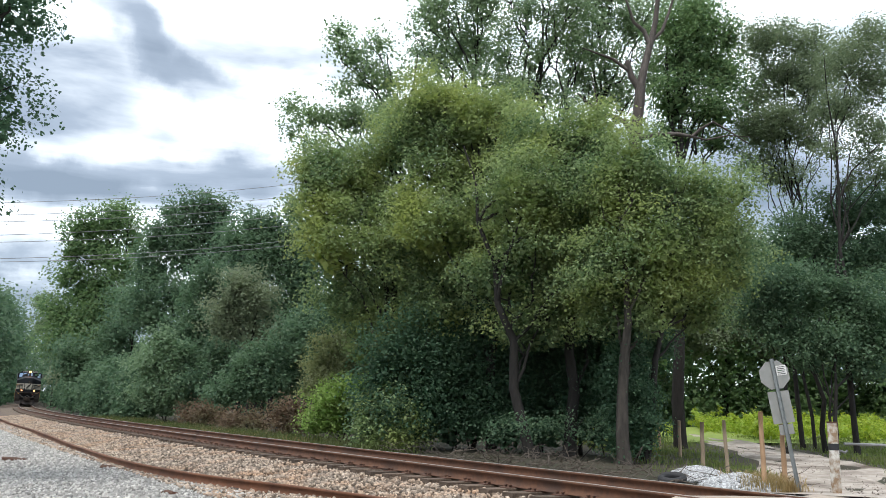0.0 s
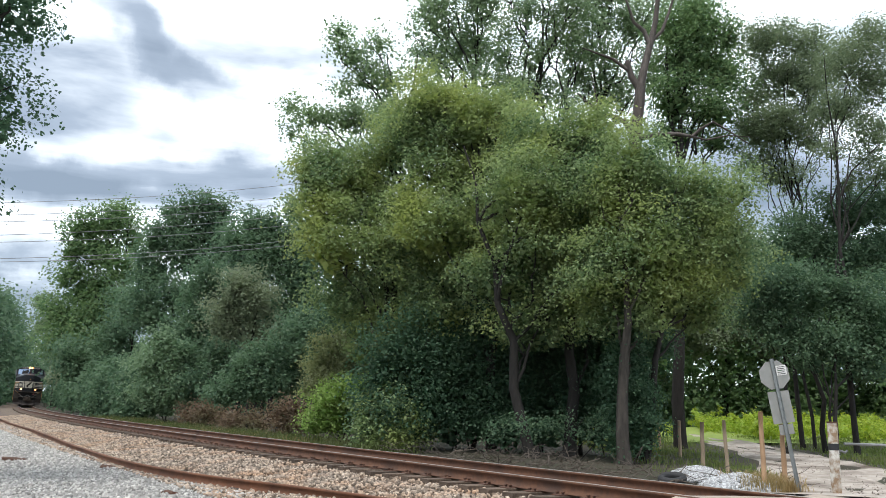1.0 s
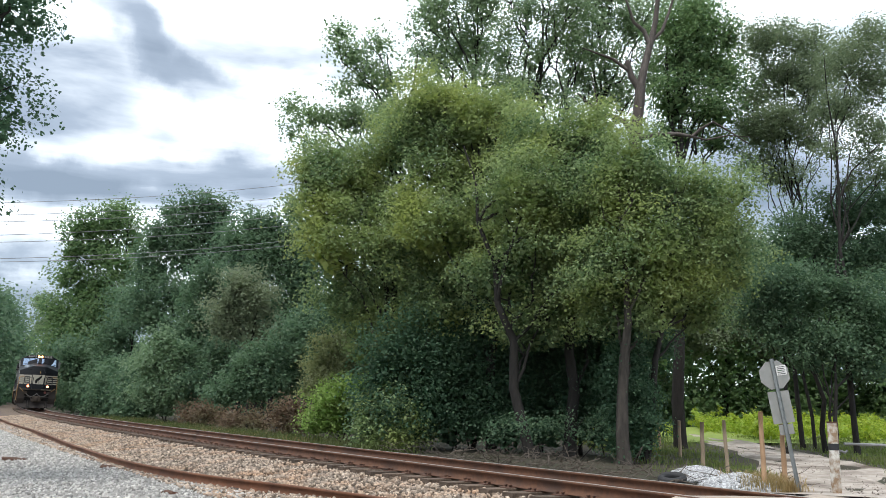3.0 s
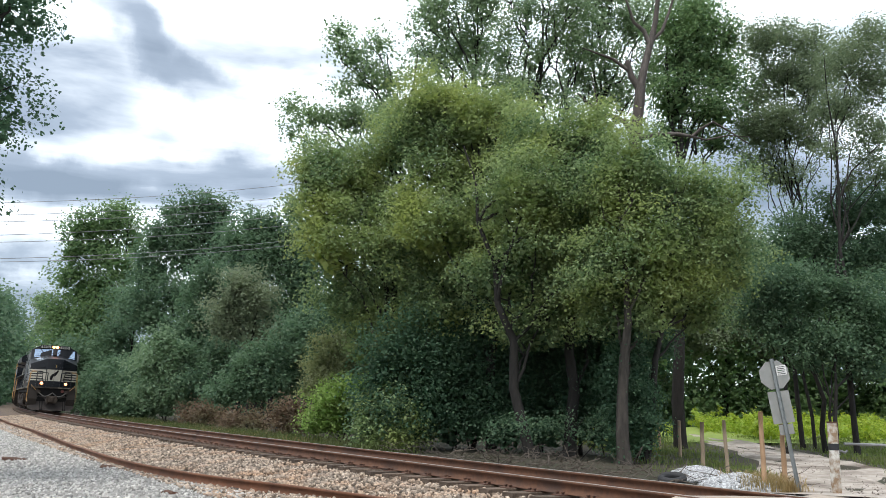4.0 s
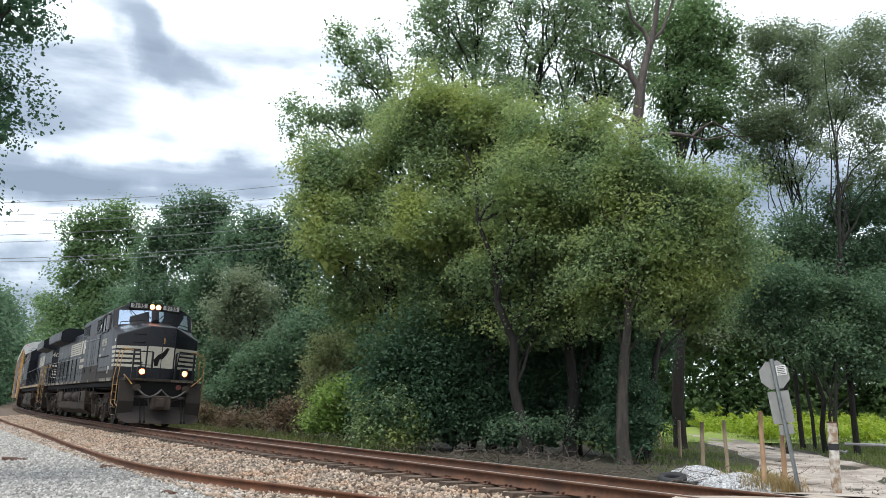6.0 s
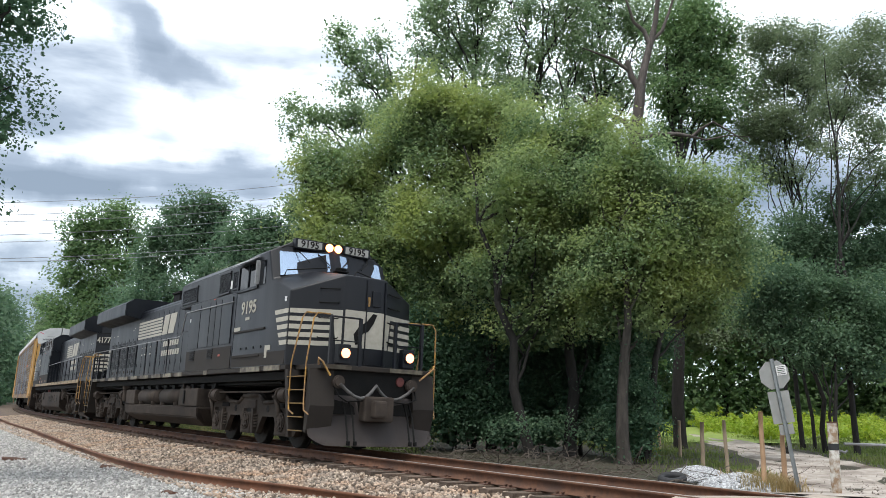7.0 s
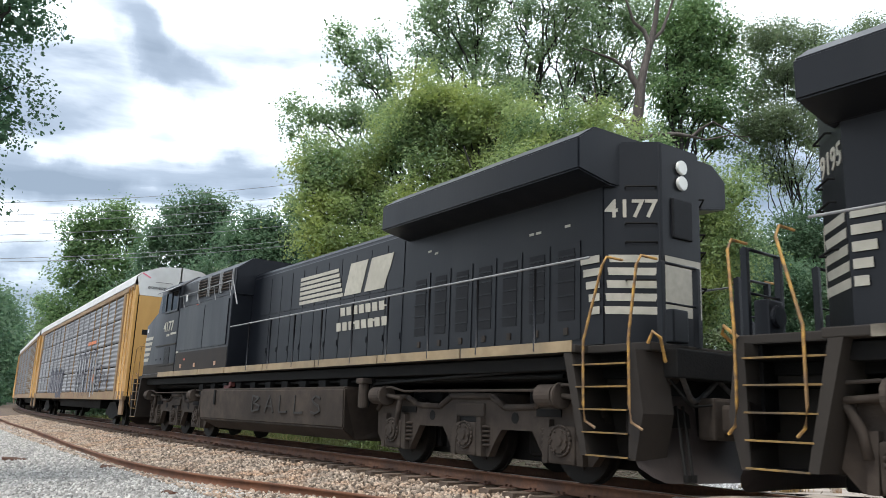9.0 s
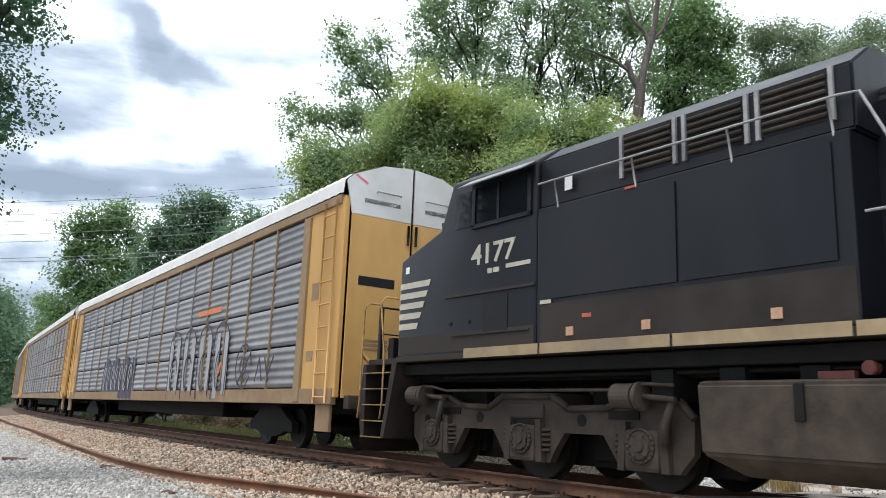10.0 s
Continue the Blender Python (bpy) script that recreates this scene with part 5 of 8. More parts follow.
def make_glass(name, tint, metal):
    m = bpy.data.materials.new(name)
    m.use_nodes = True
    b = m.node_tree.nodes["Principled BSDF"]
    b.inputs["Base Color"].default_value = (*tint, 1)
    b.inputs["Metallic"].default_value = metal
    b.inputs["Roughness"].default_value = 0.04
    b.inputs["IOR"].default_value = 1.45
    b.inputs["Specular IOR Level"].default_value = 0.2
    return m


GLASS = make_glass("tinted_glass", (0.01, 0.012, 0.015), 0.0)
BLACK.node_tree.nodes["Principled BSDF"].inputs["Specular IOR Level"].default_value = 0.24
for m in (BLACK_LOW, DARK, DUST, WHEEL, GRILLE):
    m.node_tree.nodes["Principled BSDF"].inputs["Specular IOR Level"].default_value = 0.2
# metallic blue tint strengthens the sky reflection beyond that of plain glass
WINDSHIELD = make_glass("mirror_windshield", (0.42, 0.52, 0.66), 0.85)
WINDSHIELD.node_tree.nodes["Principled BSDF"].inputs["Roughness"].default_value = 0.22


def slab(bm, pts, t=0.006):
    """Adds a thin plate: a flat outline raised by t along its normal."""
    pts = [Vector(p) for p in pts]
    n = (pts[1] - pts[0]).cross(pts[-1] - pts[0]).normalized() * t
    a = [bm.verts.new(p - n * 0.3) for p in pts]
    b = [bm.verts.new(p + n) for p in pts]
    k = len(a)
    bm.faces.new(a[::-1])
    bm.faces.new(b)
    for i in range(k):
        bm.faces.new((a[i], a[(i + 1) % k], b[(i + 1) % k], b[i]))
    return bm


def side_slab(bm, sy, y, x0, x1, z0, z1, t=0.008, slant=0.0):
    """A thin plate on a side wall at y (sy: -1 right, 1 left); slant moves its top edge along x."""
    p = [(x0, sy * y, z0), (x1, sy * y, z0), (x1 + slant, sy * y, z1), (x0 + slant, sy * y, z1)]
    return slab(bm, p if sy < 0 else p[::-1], t)


def lettering(name, text, size, m, material, parent, squeeze=1.0, shear=0.0, depth=0.004, label=""):
    cu = bpy.data.curves.new(name, "FONT")
    cu.body, cu.size, cu.extrude, cu.shear, cu.align_x, cu.offset = text, size, depth, shear, "CENTER", size * 0.018
    cu.resolution_u = 4
    tmp = bpy.data.objects.new(name, cu)
    scene.collection.objects.link(tmp)
    bpy.context.view_layer.update()
    me = bpy.data.meshes.new_from_object(tmp.evaluated_get(bpy.context.evaluated_depsgraph_get()))
    bpy.data.objects.remove(tmp)
    me.transform(m @ Matrix.Diagonal((squeeze, 1, 1, 1)))
    me.materials.clear()
    me.materials.append(material)
    ob = new(name, me)
    ob.parent = parent
    if label:
        tagged(ob, label)
    return ob


def on_side(sy, x, y, z):
    """Pose of writing on a side wall."""
    return Matrix.Translation((x, sy * y, z)) @ (Matrix.Rotation(radians(90), 4, "X") if sy < 0 else Matrix.Rotation(radians(180), 4, "Z") @ Matrix.Rotation(radians(90), 4, "X"))


def facing(p, n):
    """Pose of writing at p on an upright wall with outward normal n."""
    n = Vector(n).normalized()
    u = Vector((0, 0, 1)).cross(n).normalized()
    w = n.cross(u)
    return Matrix.Translation(p) @ Matrix((u, w, n)).transposed().to_4x4()


WHEELS = []


def wheelset_mesh(r):
    bm = bmesh.new()
    for sy in (-1, 1):
        drum(bm, (0, sy * 0.75, 0), "y", r, 0.13, 32, 0.012)
        drum(bm, (0, sy * 0.675, 0), "y", r + 0.028, 0.03, 32)
        drum(bm, (0, sy * 0.80, 0), "y", 0.16, 0.12, 16, 0.02)
        for k in range(6):
            a = k * math.tau / 6
            drum(bm, (math.cos(a) * r * 0.6, sy * 0.82, math.sin(a) * r * 0.6), "y", 0.05, 0.012, 8)
    drum(bm, (0, 0, 0), "y", 0.1, 2.1, 16)
    return bm


def bogie(parent, cx, flip):
    """A three-axle bogie with cast side frames, journals, springs, brake cylinders and wheelsets."""
    bm = bmesh.new()
    outline = [(-2.72, 0.86), (-2.5, 1.08), (-1.78, 1.08), (-1.45, 0.96), (-0.8, 0.94), (-0.5, 1.1), (0.5, 1.1), (0.8, 0.94), (1.45, 0.96), (1.78, 1.08), (2.5, 1.08), (2.72, 0.86),
               (2.7, 0.46), (2.5, 0.24), (1.66, 0.24), (1.5, 0.46), (1.38, 0.63), (0.72, 0.63), (0.58, 0.46), (0.44, 0.24), (-0.44, 0.24), (-0.58, 0.46), (-0.72, 0.63), (-1.38, 0.63), (-1.5, 0.46), (-1.66, 0.24), (-2.5, 0.24), (-2.7, 0.46)]
    for sy in (-1, 1):
        prism(bm, outline, sy * 0.98, sy * 1.1)
        rim = [(x, z) for x, z in outline if z > 0.8]
        for (x0, z0), (x1, z1) in zip(rim, rim[1:]):
            rod(bm, [(x0, sy * 1.1, z0), (x1, sy * 1.1, z1)], 0.05, 6)
        for ax in (-2.05, 0, 2.05):
            for u in (-0.3, 0.3):
                prism(bm, [(ax + u * 0.9, 0.24), (ax + u * 1.25, 0.24), (ax + u * 1.15, 0.8), (ax + u * 0.8, 0.8)], sy * 1.1, sy * 1.19)
        box(bm, -0.35, 0.35, sy * 1.1 - 0.04, sy * 1.1 + 0.04, 0.8, 1.0, 0.03)
    box(bm, -0.45, 0.45, -1.0, 1.0, 0.75, 1.15, 0.04)
    for x in (-2.55, 2.55):
        box(bm, x - 0.12, x + 0.12, -1.0, 1.0, 0.6, 0.85, 0.03)
    frame_ob = part("bogie_frame", tidy(bm), DUST, parent, "dusty brown cast bogie side frame")
    frame_ob.matrix_basis = pose(cx, 0, 0)
    # holes and openings are dark pieces laid on, their inner shade as colour
    for sy in (-1, 1):
        for x in (-1.02, 1.02):
            bm = bmesh.new()
            drum(bm, (x, sy * 1.1, 0.8), "y", 0.078, 0.012, 20)
            part("lightening_hole", bm, DARK, frame_ob, "dark disc drawn on the frame as a shaded hole")
        for x, z0, z1 in ((-1.72, 0.83, 0.93), (0.0, 0.72, 0.8), (1.72, 0.83, 0.93)):
            bm = bmesh.new()
            box(bm, x - 0.24, x + 0.24, sy * 1.112 - 0.012, sy * 1.112 + 0.012, z0, z1, 0.005)
            part("pocket", bm, DARK, frame_ob, "dark patch drawn as a shaded opening over the axle box")
    for sy in (-1, 1):
        for ax in (-2.05, 0, 2.05):
            bm = bmesh.new()
            box(bm, ax - 0.25, ax + 0.25, sy * 1.12 - 0.09, sy * 1.12 + 0.09, 0.24, 0.72, 0.05)
            drum(bm, (ax, sy * 1.2, 0.533), "y", 0.17, 0.1, 20, 0.02)
            drum(bm, (ax, sy * 1.255, 0.533), "y", 0.075, 0.03, 12, 0.01)
            for k in range(20):
                a, c = k * math.tau / 20, (k + 1) * math.tau / 20
                rod(bm, [(ax + 0.19 * math.cos(a), sy * 1.225, 0.533 + 0.19 * math.sin(a)), (ax + 0.19 * math.cos(c), sy * 1.225, 0.533 + 0.19 * math.sin(c))], 0.018, 5)
            for k in range(6):
                a = k * math.tau / 6
                drum(bm, (ax + 0.135 * math.cos(a), sy * 1.255, 0.533 + 0.135 * math.sin(a)), "y", 0.018, 0.03, 6)
            part("journal_box", tidy(bm), DUST, frame_ob)
            for dx in (-0.38, 0.38):
                if abs(ax + dx) > 2.3:
                    continue
                bm = bmesh.new()
                for k in range(5):
                    bmesh.ops.create_uvsphere(bm, u_segments=12, v_segments=5, radius=0.1, matrix=Matrix.Translation((ax + dx, sy * 1.08, 0.4 + k * 0.065)) @ Matrix.Diagonal((1, 1, 0.3, 1)))
                part("spring", bm, DUST, frame_ob)
        for x in (-2.1, 2.2):
            bm = bmesh.new()
            drum(bm, (x + 0.2, sy * 1.28, 1.1), "x", 0.15, 0.36, 20, 0.03)
            drum(bm, (x - 0.02, sy * 1.28, 1.1), "x", 0.17, 0.06, 20, 0.01)
            rod(bm, [(x - 0.04, sy * 1.28, 1.1), (x - 0.5, sy * 1.28, 1.06)], 0.035, 8)
            rod(bm, [(x - 0.45, sy * 1.25, 1.08), (x - 0.32, sy * 1.22, 0.8), (x - 0.28, sy * 1.2, 0.55)], 0.05, 8)
            part("brake_cylinder", tidy(bm), DUST, frame_ob)
        bm = bmesh.new()
        rod(bm, [(-2.6, sy * 1.3, 1.22), (-2.2, sy * 1.3, 1.24), (-1.7, sy * 1.3, 1.17), (1.6, sy * 1.3, 1.17), (2.0, sy * 1.3, 1.24), (2.5, sy * 1.3, 1.22)], 0.022, 6)
        part("brake_pipe", bm, DUST, frame_ob)
    # motors and rigging as plain dark blocks, added to stop light through the bogie
    for ax in (-1.2, 0.85, 1.9):
        bm = bmesh.new()
        box(bm, ax - 0.45, ax + 0.45, -0.62, 0.62, 0.28, 1.25, 0.06)
        part("traction_motor", bm, DARK, frame_ob)
    for y in (-0.45, 0.45):
        bm = bmesh.new()
        box(bm, -2.95, 2.95, y - 0.05, y + 0.05, 0.2, 0.95, 0.02)
        for x in (-2.75, -1.1, 1.1, 2.75):
            box(bm, x - 0.06, x + 0.06, y - 0.09, y + 0.09, 0.3, 1.1, 0.02)
        part("brake_rigging", tidy(bm), DARK, frame_ob)
    wm = None
    for ax in (-2.05, 0, 2.05):
        if wm is None:
            ws = part("wheelset", wheelset_mesh(0.533), WHEEL, frame_ob)
            wm = ws.data
        else:
            ws = under(new("wheelset", wm), frame_ob)
        WHEELS.append((ws, (ax, 0, 0.533), 0.533, flip))
    return frame_ob


def scrawl(tank, sy, cx):
    """The word BALLS drawn by finger in the dust of the tank's side."""
    glyphs = {"B": [[(0, 0), (0, 1)], [(0, 1), (0.75, 0.86), (0.12, 0.54)], [(0.12, 0.54), (0.85, 0.32), (0.75, 0.12), (0, 0)]],
              "A": [[(0, 0), (0.42, 1), (0.85, 0)], [(0.18, 0.36), (0.7, 0.34)]],
              "L": [[(0.05, 1), (0.02, 0), (0.75, 0.04)]],
              "S": [[(0.8, 0.86), (0.45, 1), (0.12, 0.82), (0.3, 0.6), (0.7, 0.42), (0.78, 0.16), (0.4, 0.0), (0.05, 0.1)]]}
    for k, ch in enumerate("BALLS"):
        bm = bmesh.new()
        for pts in glyphs[ch]:
            for (ua, wa), (ub, wb) in zip(pts, pts[1:]):
                a, b = (Vector((cx - sy * (-1.75 + k * 0.74 + u * 0.52), sy * 1.455, 0.74 + w * 0.34)) for u, w in ((ua, wa), (ub, wb)))
                d = (b - a).normalized()
                n = Vector((-d.z, 0, d.x)) * 0.02
                q = [a - n - d * 0.012, b - n + d * 0.012, b + n + d * 0.012, a + n - d * 0.012]
                slab(bm, q if (q[1] - q[0]).cross(q[3] - q[0]).y * sy > 0 else q[::-1], 0.009)
        parts("dust_scrawl", tidy(bm), SCRAWL, tank, "dark finger-drawn stroke in the dust")


def locomotive(number, modern, flip):
    """A six-axle wide-nosed diesel, x forward, z from the rail head. modern: the second unit's details."""
    loco = thing("locomotive", "black six-axle diesel freight locomotive with cream nose stripes" if not modern else "black diesel locomotive running long end first with dusty fuel tank", "locomotive", "train")
    # underframe and deck
    bm = bmesh.new()
    box(bm, -10.9, 10.9, -1.0, 1.0, 1.32, 1.66, 0.02)
    for sy in (-1, 1):
        box(bm, -9.6, 9.9, sy * 1.2 - 0.12, sy * 1.2 + 0.12, 1.42, 1.6, 0.02)
    for x in np.arange(-4.4, 5, 0.9):
        box(bm, x, x + 0.3, -1.25, 1.25, 1.05, 1.4)
    part("underframe", tidy(bm), DARK, loco)
    bm = bmesh.new()
    box(bm, -9.75, 9.9, -1.5, 1.5, 1.62, 1.72, 0.015)
    box(bm, 9.8, 11.12, -1.28, 1.28, 1.62, 1.72, 0.015)
    box(bm, -10.75, -9.7, -1.28, 1.28, 1.62, 1.72, 0.015)
    part("deck", tidy(bm), BLACK_LOW, loco)
    bm = bmesh.new()
    for sy in (-1, 1):
        if modern:
            for x0, x1 in ((-9.7, -7.4), (-7.36, -5.0), (-4.96, -2.6), (-2.56, 0.0), (0.04, 2.4), (2.44, 4.4), (4.44, 6.5), (6.54, 8.1)):
                side_slab(bm, sy, 1.5, x0, x1, 1.63, 1.77, 0.012)
        else:
            for x0, x1 in ((-9.3, -8.6), (-7.9, -7.2), (-6.6, -5.4), (-4.9, -3.6), (-3.2, -2.3), (-1.9, -0.9), (-0.5, 0.5), (0.8, 1.7), (2.0, 2.7), (4.6, 4.9), (7.3, 8.5), (8.75, 9.62)):
                side_slab(bm, sy, 1.5, x0, x1, 1.61, 1.72, 0.012)
            slab(bm, [(11.125, -1.2, 1.63), (11.125, -0.6, 1.63), (11.125, -0.6, 1.715), (11.125, -1.2, 1.715)], 0.006)
            slab(bm, [(11.125, 0.3, 1.63), (11.125, 1.1, 1.63), (11.125, 1.1, 1.715), (11.125, 0.3, 1.715)], 0.006)
    parts("sill_dash", tidy(bm), TAN if modern else SILL, loco, "dirty tan sill stripe" if modern else "chipped cream sill dashes")
    # cab and nose shell
    bm = bmesh.new()
    P = {}

    def v(x, y, z):
        k = (round(x, 3), round(y, 3), round(z, 3))
        if k not in P:
            P[k] = bm.verts.new(k)
        return P[k]

    rear = 6.6
    for sy in (-1, 1):
        def face(*pts):
            q = [v(x, y * sy, z) for x, y, z in pts]
            bm.faces.new(q if sy > 0 else q[::-1])
        face((rear, 1.5, 1.72), (rear, 1.5, 4.3), (8.5, 1.5, 4.36), (8.8, 1.5, 3.65), (9.87, 1.5, 3.29), (9.87, 1.5, 1.72))
        face((rear, 1.5, 4.3), (rear, 1.02, 4.62), (8.62, 1.0, 4.62), (8.5, 1.5, 4.36))
        face((rear, 1.02, 4.62), (rear, 0, 4.66), (8.68, 0, 4.66), (8.62, 1.0, 4.62))
        face((8.5, 1.5, 4.36), (8.62, 1.0, 4.62), (8.68, 0, 4.66), (8.98, 0, 3.95), (8.92, 0.55, 3.93), (8.8, 1.5, 3.65))
        face((8.8, 1.5, 3.65), (8.92, 0.55, 3.93), (10.45, 0.5, 3.68), (9.87, 1.5, 3.29))
        face((8.92, 0.55, 3.93), (8.98, 0, 3.95), (10.45, 0, 3.68), (10.45, 0.5, 3.68))
        face((9.87, 1.5, 1.72), (9.87, 1.5, 3.29), (10.45, 0.5, 3.68), (10.45, 0.5, 1.72))
        face((10.45, 0.5, 1.72), (10.45, 0.5, 3.68), (10.45, 0, 3.68), (10.45, 0, 1.72))
        face((rear, 1.5, 1.72), (rear, 0, 1.72), (rear, 0, 4.66), (rear, 1.02, 4.62), (rear, 1.5, 4.3))
    bmesh.ops.remove_doubles(bm, verts=bm.verts, dist=0.001)
    tidy(bm)
    sharp = [e for e in bm.edges if len(e.link_faces) == 2 and e.calc_face_angle(0) > 0.25]
    bmesh.ops.bevel(bm, geom=sharp, offset=0.045, segments=3, affect="EDGES", profile=0.5)
    cab = part("cab", bm, BLACK, loco, "black wide-nosed cab", True)
    # lower dusty skirt of the cab
    bm = bmesh.new()
    for sy in (-1, 1):
        side_slab(bm, sy, 1.5, 6.62, 9.8, 1.74, 2.02, 0.006)
        side_slab(bm, sy, 1.5, 6.6, 8.6, 2.55, 2.59, 0.03)
        side_slab(bm, sy, 1.5, 6.7, 8.4, 1.96, 1.985, 0.03)
    parts("skirt_strip", tidy(bm), BLACK_LOW, cab)
    # side windows
    for sy in (-1, 1):
        bm = bmesh.new()
        for x0, x1 in ((6.75, 7.35), (7.4, 7.9), (8.02, 8.4)):
            side_slab(bm, sy, 1.5, x0, x1, 3.6, 4.16, 0.01)
        parts("side_window", tidy(bm), GLASS, cab, "dark cab side window")
        bm = bmesh.new()
        for x0, x1, z0, z1 in ((6.68, 6.75, 3.54, 4.22), (7.35, 7.4, 3.58, 4.18), (7.9, 7.98, 3.54, 4.22), (6.68, 7.98, 4.16, 4.22), (6.68, 7.98, 3.54, 3.6)):
            side_slab(bm, sy, 1.5, x0, x1, z0, z1, 0.035)
        part("window_frame", tidy(bm), BLACK, cab)
        bm = bmesh.new()
        slab(bm, [(6.62, sy * 1.52, 4.29), (8.02, sy * 1.52, 4.29), (8.02, sy * 1.78, 4.13), (6.62, sy * 1.78, 4.13)][::sy], 0.012)
        part("sunshade", tidy(bm), STEEL, cab)
        if not modern:
            bm = bmesh.new()
            box(bm, 8.0, 8.05, sy * 1.56 - 0.05, sy * 1.56 + 0.13, 3.62, 4.18, 0.015)
            part("wing_mirror", bm, STEEL, cab)
        bm = bmesh.new()
        n = Vector((0.9, sy * 0.22, 0.4))
        a, b, c, d = (Vector(q) for q in ((8.83, sy * 1.33, 3.76), (8.955, sy * 0.14, 3.98), (8.77, sy * 0.14, 4.42), (8.6, sy * 1.3, 4.36)))
        slab(bm, [a, b, c, d] if sy > 0 else [d, c, b, a], 0.022)
        part("windshield", tidy(bm), WINDSHIELD, cab, "windshield tinted as a mirror of the pale sky")
        bm = bmesh.new()
        for q in (0.45, 0.95):
            rod(bm, [(8.64, sy * q, 4.47), (8.86, sy * (q - 0.1), 4.3), (8.93, sy * (q - 0.28), 4.12)], 0.012, 6)
        rod(bm, [(8.62, sy * 1.25, 4.44), (8.72, sy * 1.2, 4.48), (8.74, sy * 0.2, 4.5)], 0.014, 6)
        parts("wiper", bm, DARK, cab)
        # number board and its figures
        bm = bmesh.new()
        box(bm, 8.55, 8.74, sy * 0.62 - 0.36, sy * 0.62 + 0.36, 4.46, 4.7, 0.02)
        nb = part("number_board_box", bm, BLACK, cab)
        bm = bmesh.new()
        slab(bm, [(8.742, sy * 0.62 - 0.31, 4.49), (8.742, sy * 0.62 + 0.31, 4.49), (8.742, sy * 0.62 + 0.31, 4.67), (8.742, sy * 0.62 - 0.31, 4.67)], 0.004)
        part("number_board", tidy(bm), BOARD, cab, "pale number board")
        lettering("number", number, 0.22, facing((8.749, sy * 0.62, 4.51), (1, 0, 0)), DARK, cab, 1.05, 0, 0.003, "black road number " + number)
        # road number on the cab side
        lettering("road_number", number, 0.42, on_side(sy, 7.5, 1.505, 2.99), CREAM, cab, 1.15, 0, 0.004, "cream road number " + number)
        bm = bmesh.new()
        side_slab(bm, sy, 1.503, 7.35, 7.47, 2.83, 2.9)
        side_slab(bm, sy, 1.503, 7.5, 7.6, 2.83, 2.9)
        part("owner_mark", tidy(bm), CREAM, cab)
        bm = bmesh.new()
        if modern:
            side_slab(bm, sy, 1.503, 6.7, 7.2, 2.86, 2.92)
            side_slab(bm, sy, 1.503, 6.3, 6.5, 2.28, 2.33)
        else:
            side_slab(bm, sy, 1.503, 6.65, 7.05, 2.6, 2.69)
            side_slab(bm, sy, 1.503, 8.7, 8.83, 1.9, 2.17)
            side_slab(bm, sy, 1.503, 8.83, 9.0, 2.06, 2.17)
        parts("stencil", tidy(bm), CREAM, cab)
        if modern:
            bm = bmesh.new()
            for xx in (3.1, 4.7, 5.9):
                side_slab(bm, sy, 1.503, xx, xx + 0.12, 1.84, 1.95, 0.012)
            parts("reflector", tidy(bm), REFLECT, loco, "small faded orange reflector")
        bm = bmesh.new()
        if modern:
            side_slab(bm, sy, 1.5, 7.15, 7.67, 1.95, 2.5, 0.012)
        for x in (7.2, 7.55, 8.0, 8.45):
            drum(bm, (x, sy * 1.5, 2.16), "y", 0.03, 0.03, 10)
        parts("side_vent", tidy(bm), GRILLE, cab)
        # nose stripes, wrapped round the corner
        bm = bmesh.new()
        for k in range(5):
            z0 = 2.14 + k * 0.168
            z1 = z0 + 0.098
            xs0 = 9.5 - (z0 - 2.14) * 0.5 if not modern else 9.35 - (z0 - 2.14) * 0.45
            xs1 = xs0 - 0.05
            p = [(xs0, sy * 1.503, z0), (9.85, sy * 1.503, z0), (9.85, sy * 1.503, z1), (xs1, sy * 1.503, z1)]
            slab(bm, p if sy < 0 else p[::-1], 0.005)
            fa = Vector((9.885, sy * 1.483, 0))
            fb = Vector((10.442, sy * 0.523, 0))
            cut = 0.84 - k * 0.02 if k < 4 else 1.0
            e = fa.lerp(fb, cut)
            up0, up1 = Vector((0, 0, z0)), Vector((0, 0, z1))
            p = [fa + up0, e + up0, e + up1, fa + up1]
            slab(bm, p if sy < 0 else p[::-1], 0.006)
        q0, q1 = fa.lerp(fb, 0.9), fb
        p = [q0 + Vector((0, 0, 2.14)), q1 + Vector((0, 0, 2.14)), q1 + Vector((0, 0, 2.91)), fa.lerp(fb, 0.8) + Vector((0, 0, 2.91))]
        slab(bm, p if sy < 0 else p[::-1], 0.005)
        parts("nose_stripe", tidy(bm), CREAM, cab, "cream stripes wrapping the nose")
        # grab irons on the nose
        bm = bmesh.new()
        for z in (2.3, 2.72, 3.05, 3.35):
            a, b = fa.lerp(fb, 0.55), fa.lerp(fb, 0.92)
            o = Vector((0.06, sy * 0.035, 0))
            rod(bm, [a + Vector((0, 0, z + 0.03)), a + o + Vector((0, 0, z)), b + o + Vector((0, 0, z)), b + Vector((0, 0, z + 0.03))], 0.014, 6)
        parts("grab_iron", bm, DARK, cab)
        bm = bmesh.new()
        rod(bm, [(9.0, sy * 1.3, 3.74), (9.05, sy * 1.28, 3.86), (9.3, sy * 0.35, 4.0), (9.3, sy * 0.3, 3.9)], 0.014, 6)
        part("nose_rail", bm, DARK, cab)
    bm = bmesh.new()
    slab(bm, [(10.456, -0.47, 2.14), (10.456, 0.47, 2.14), (10.456, 0.47, 2.93), (10.456, -0.47, 2.93)], 0.005)
    part("nose_panel", tidy(bm), CREAM, cab, "cream nose panel with a dark emblem")
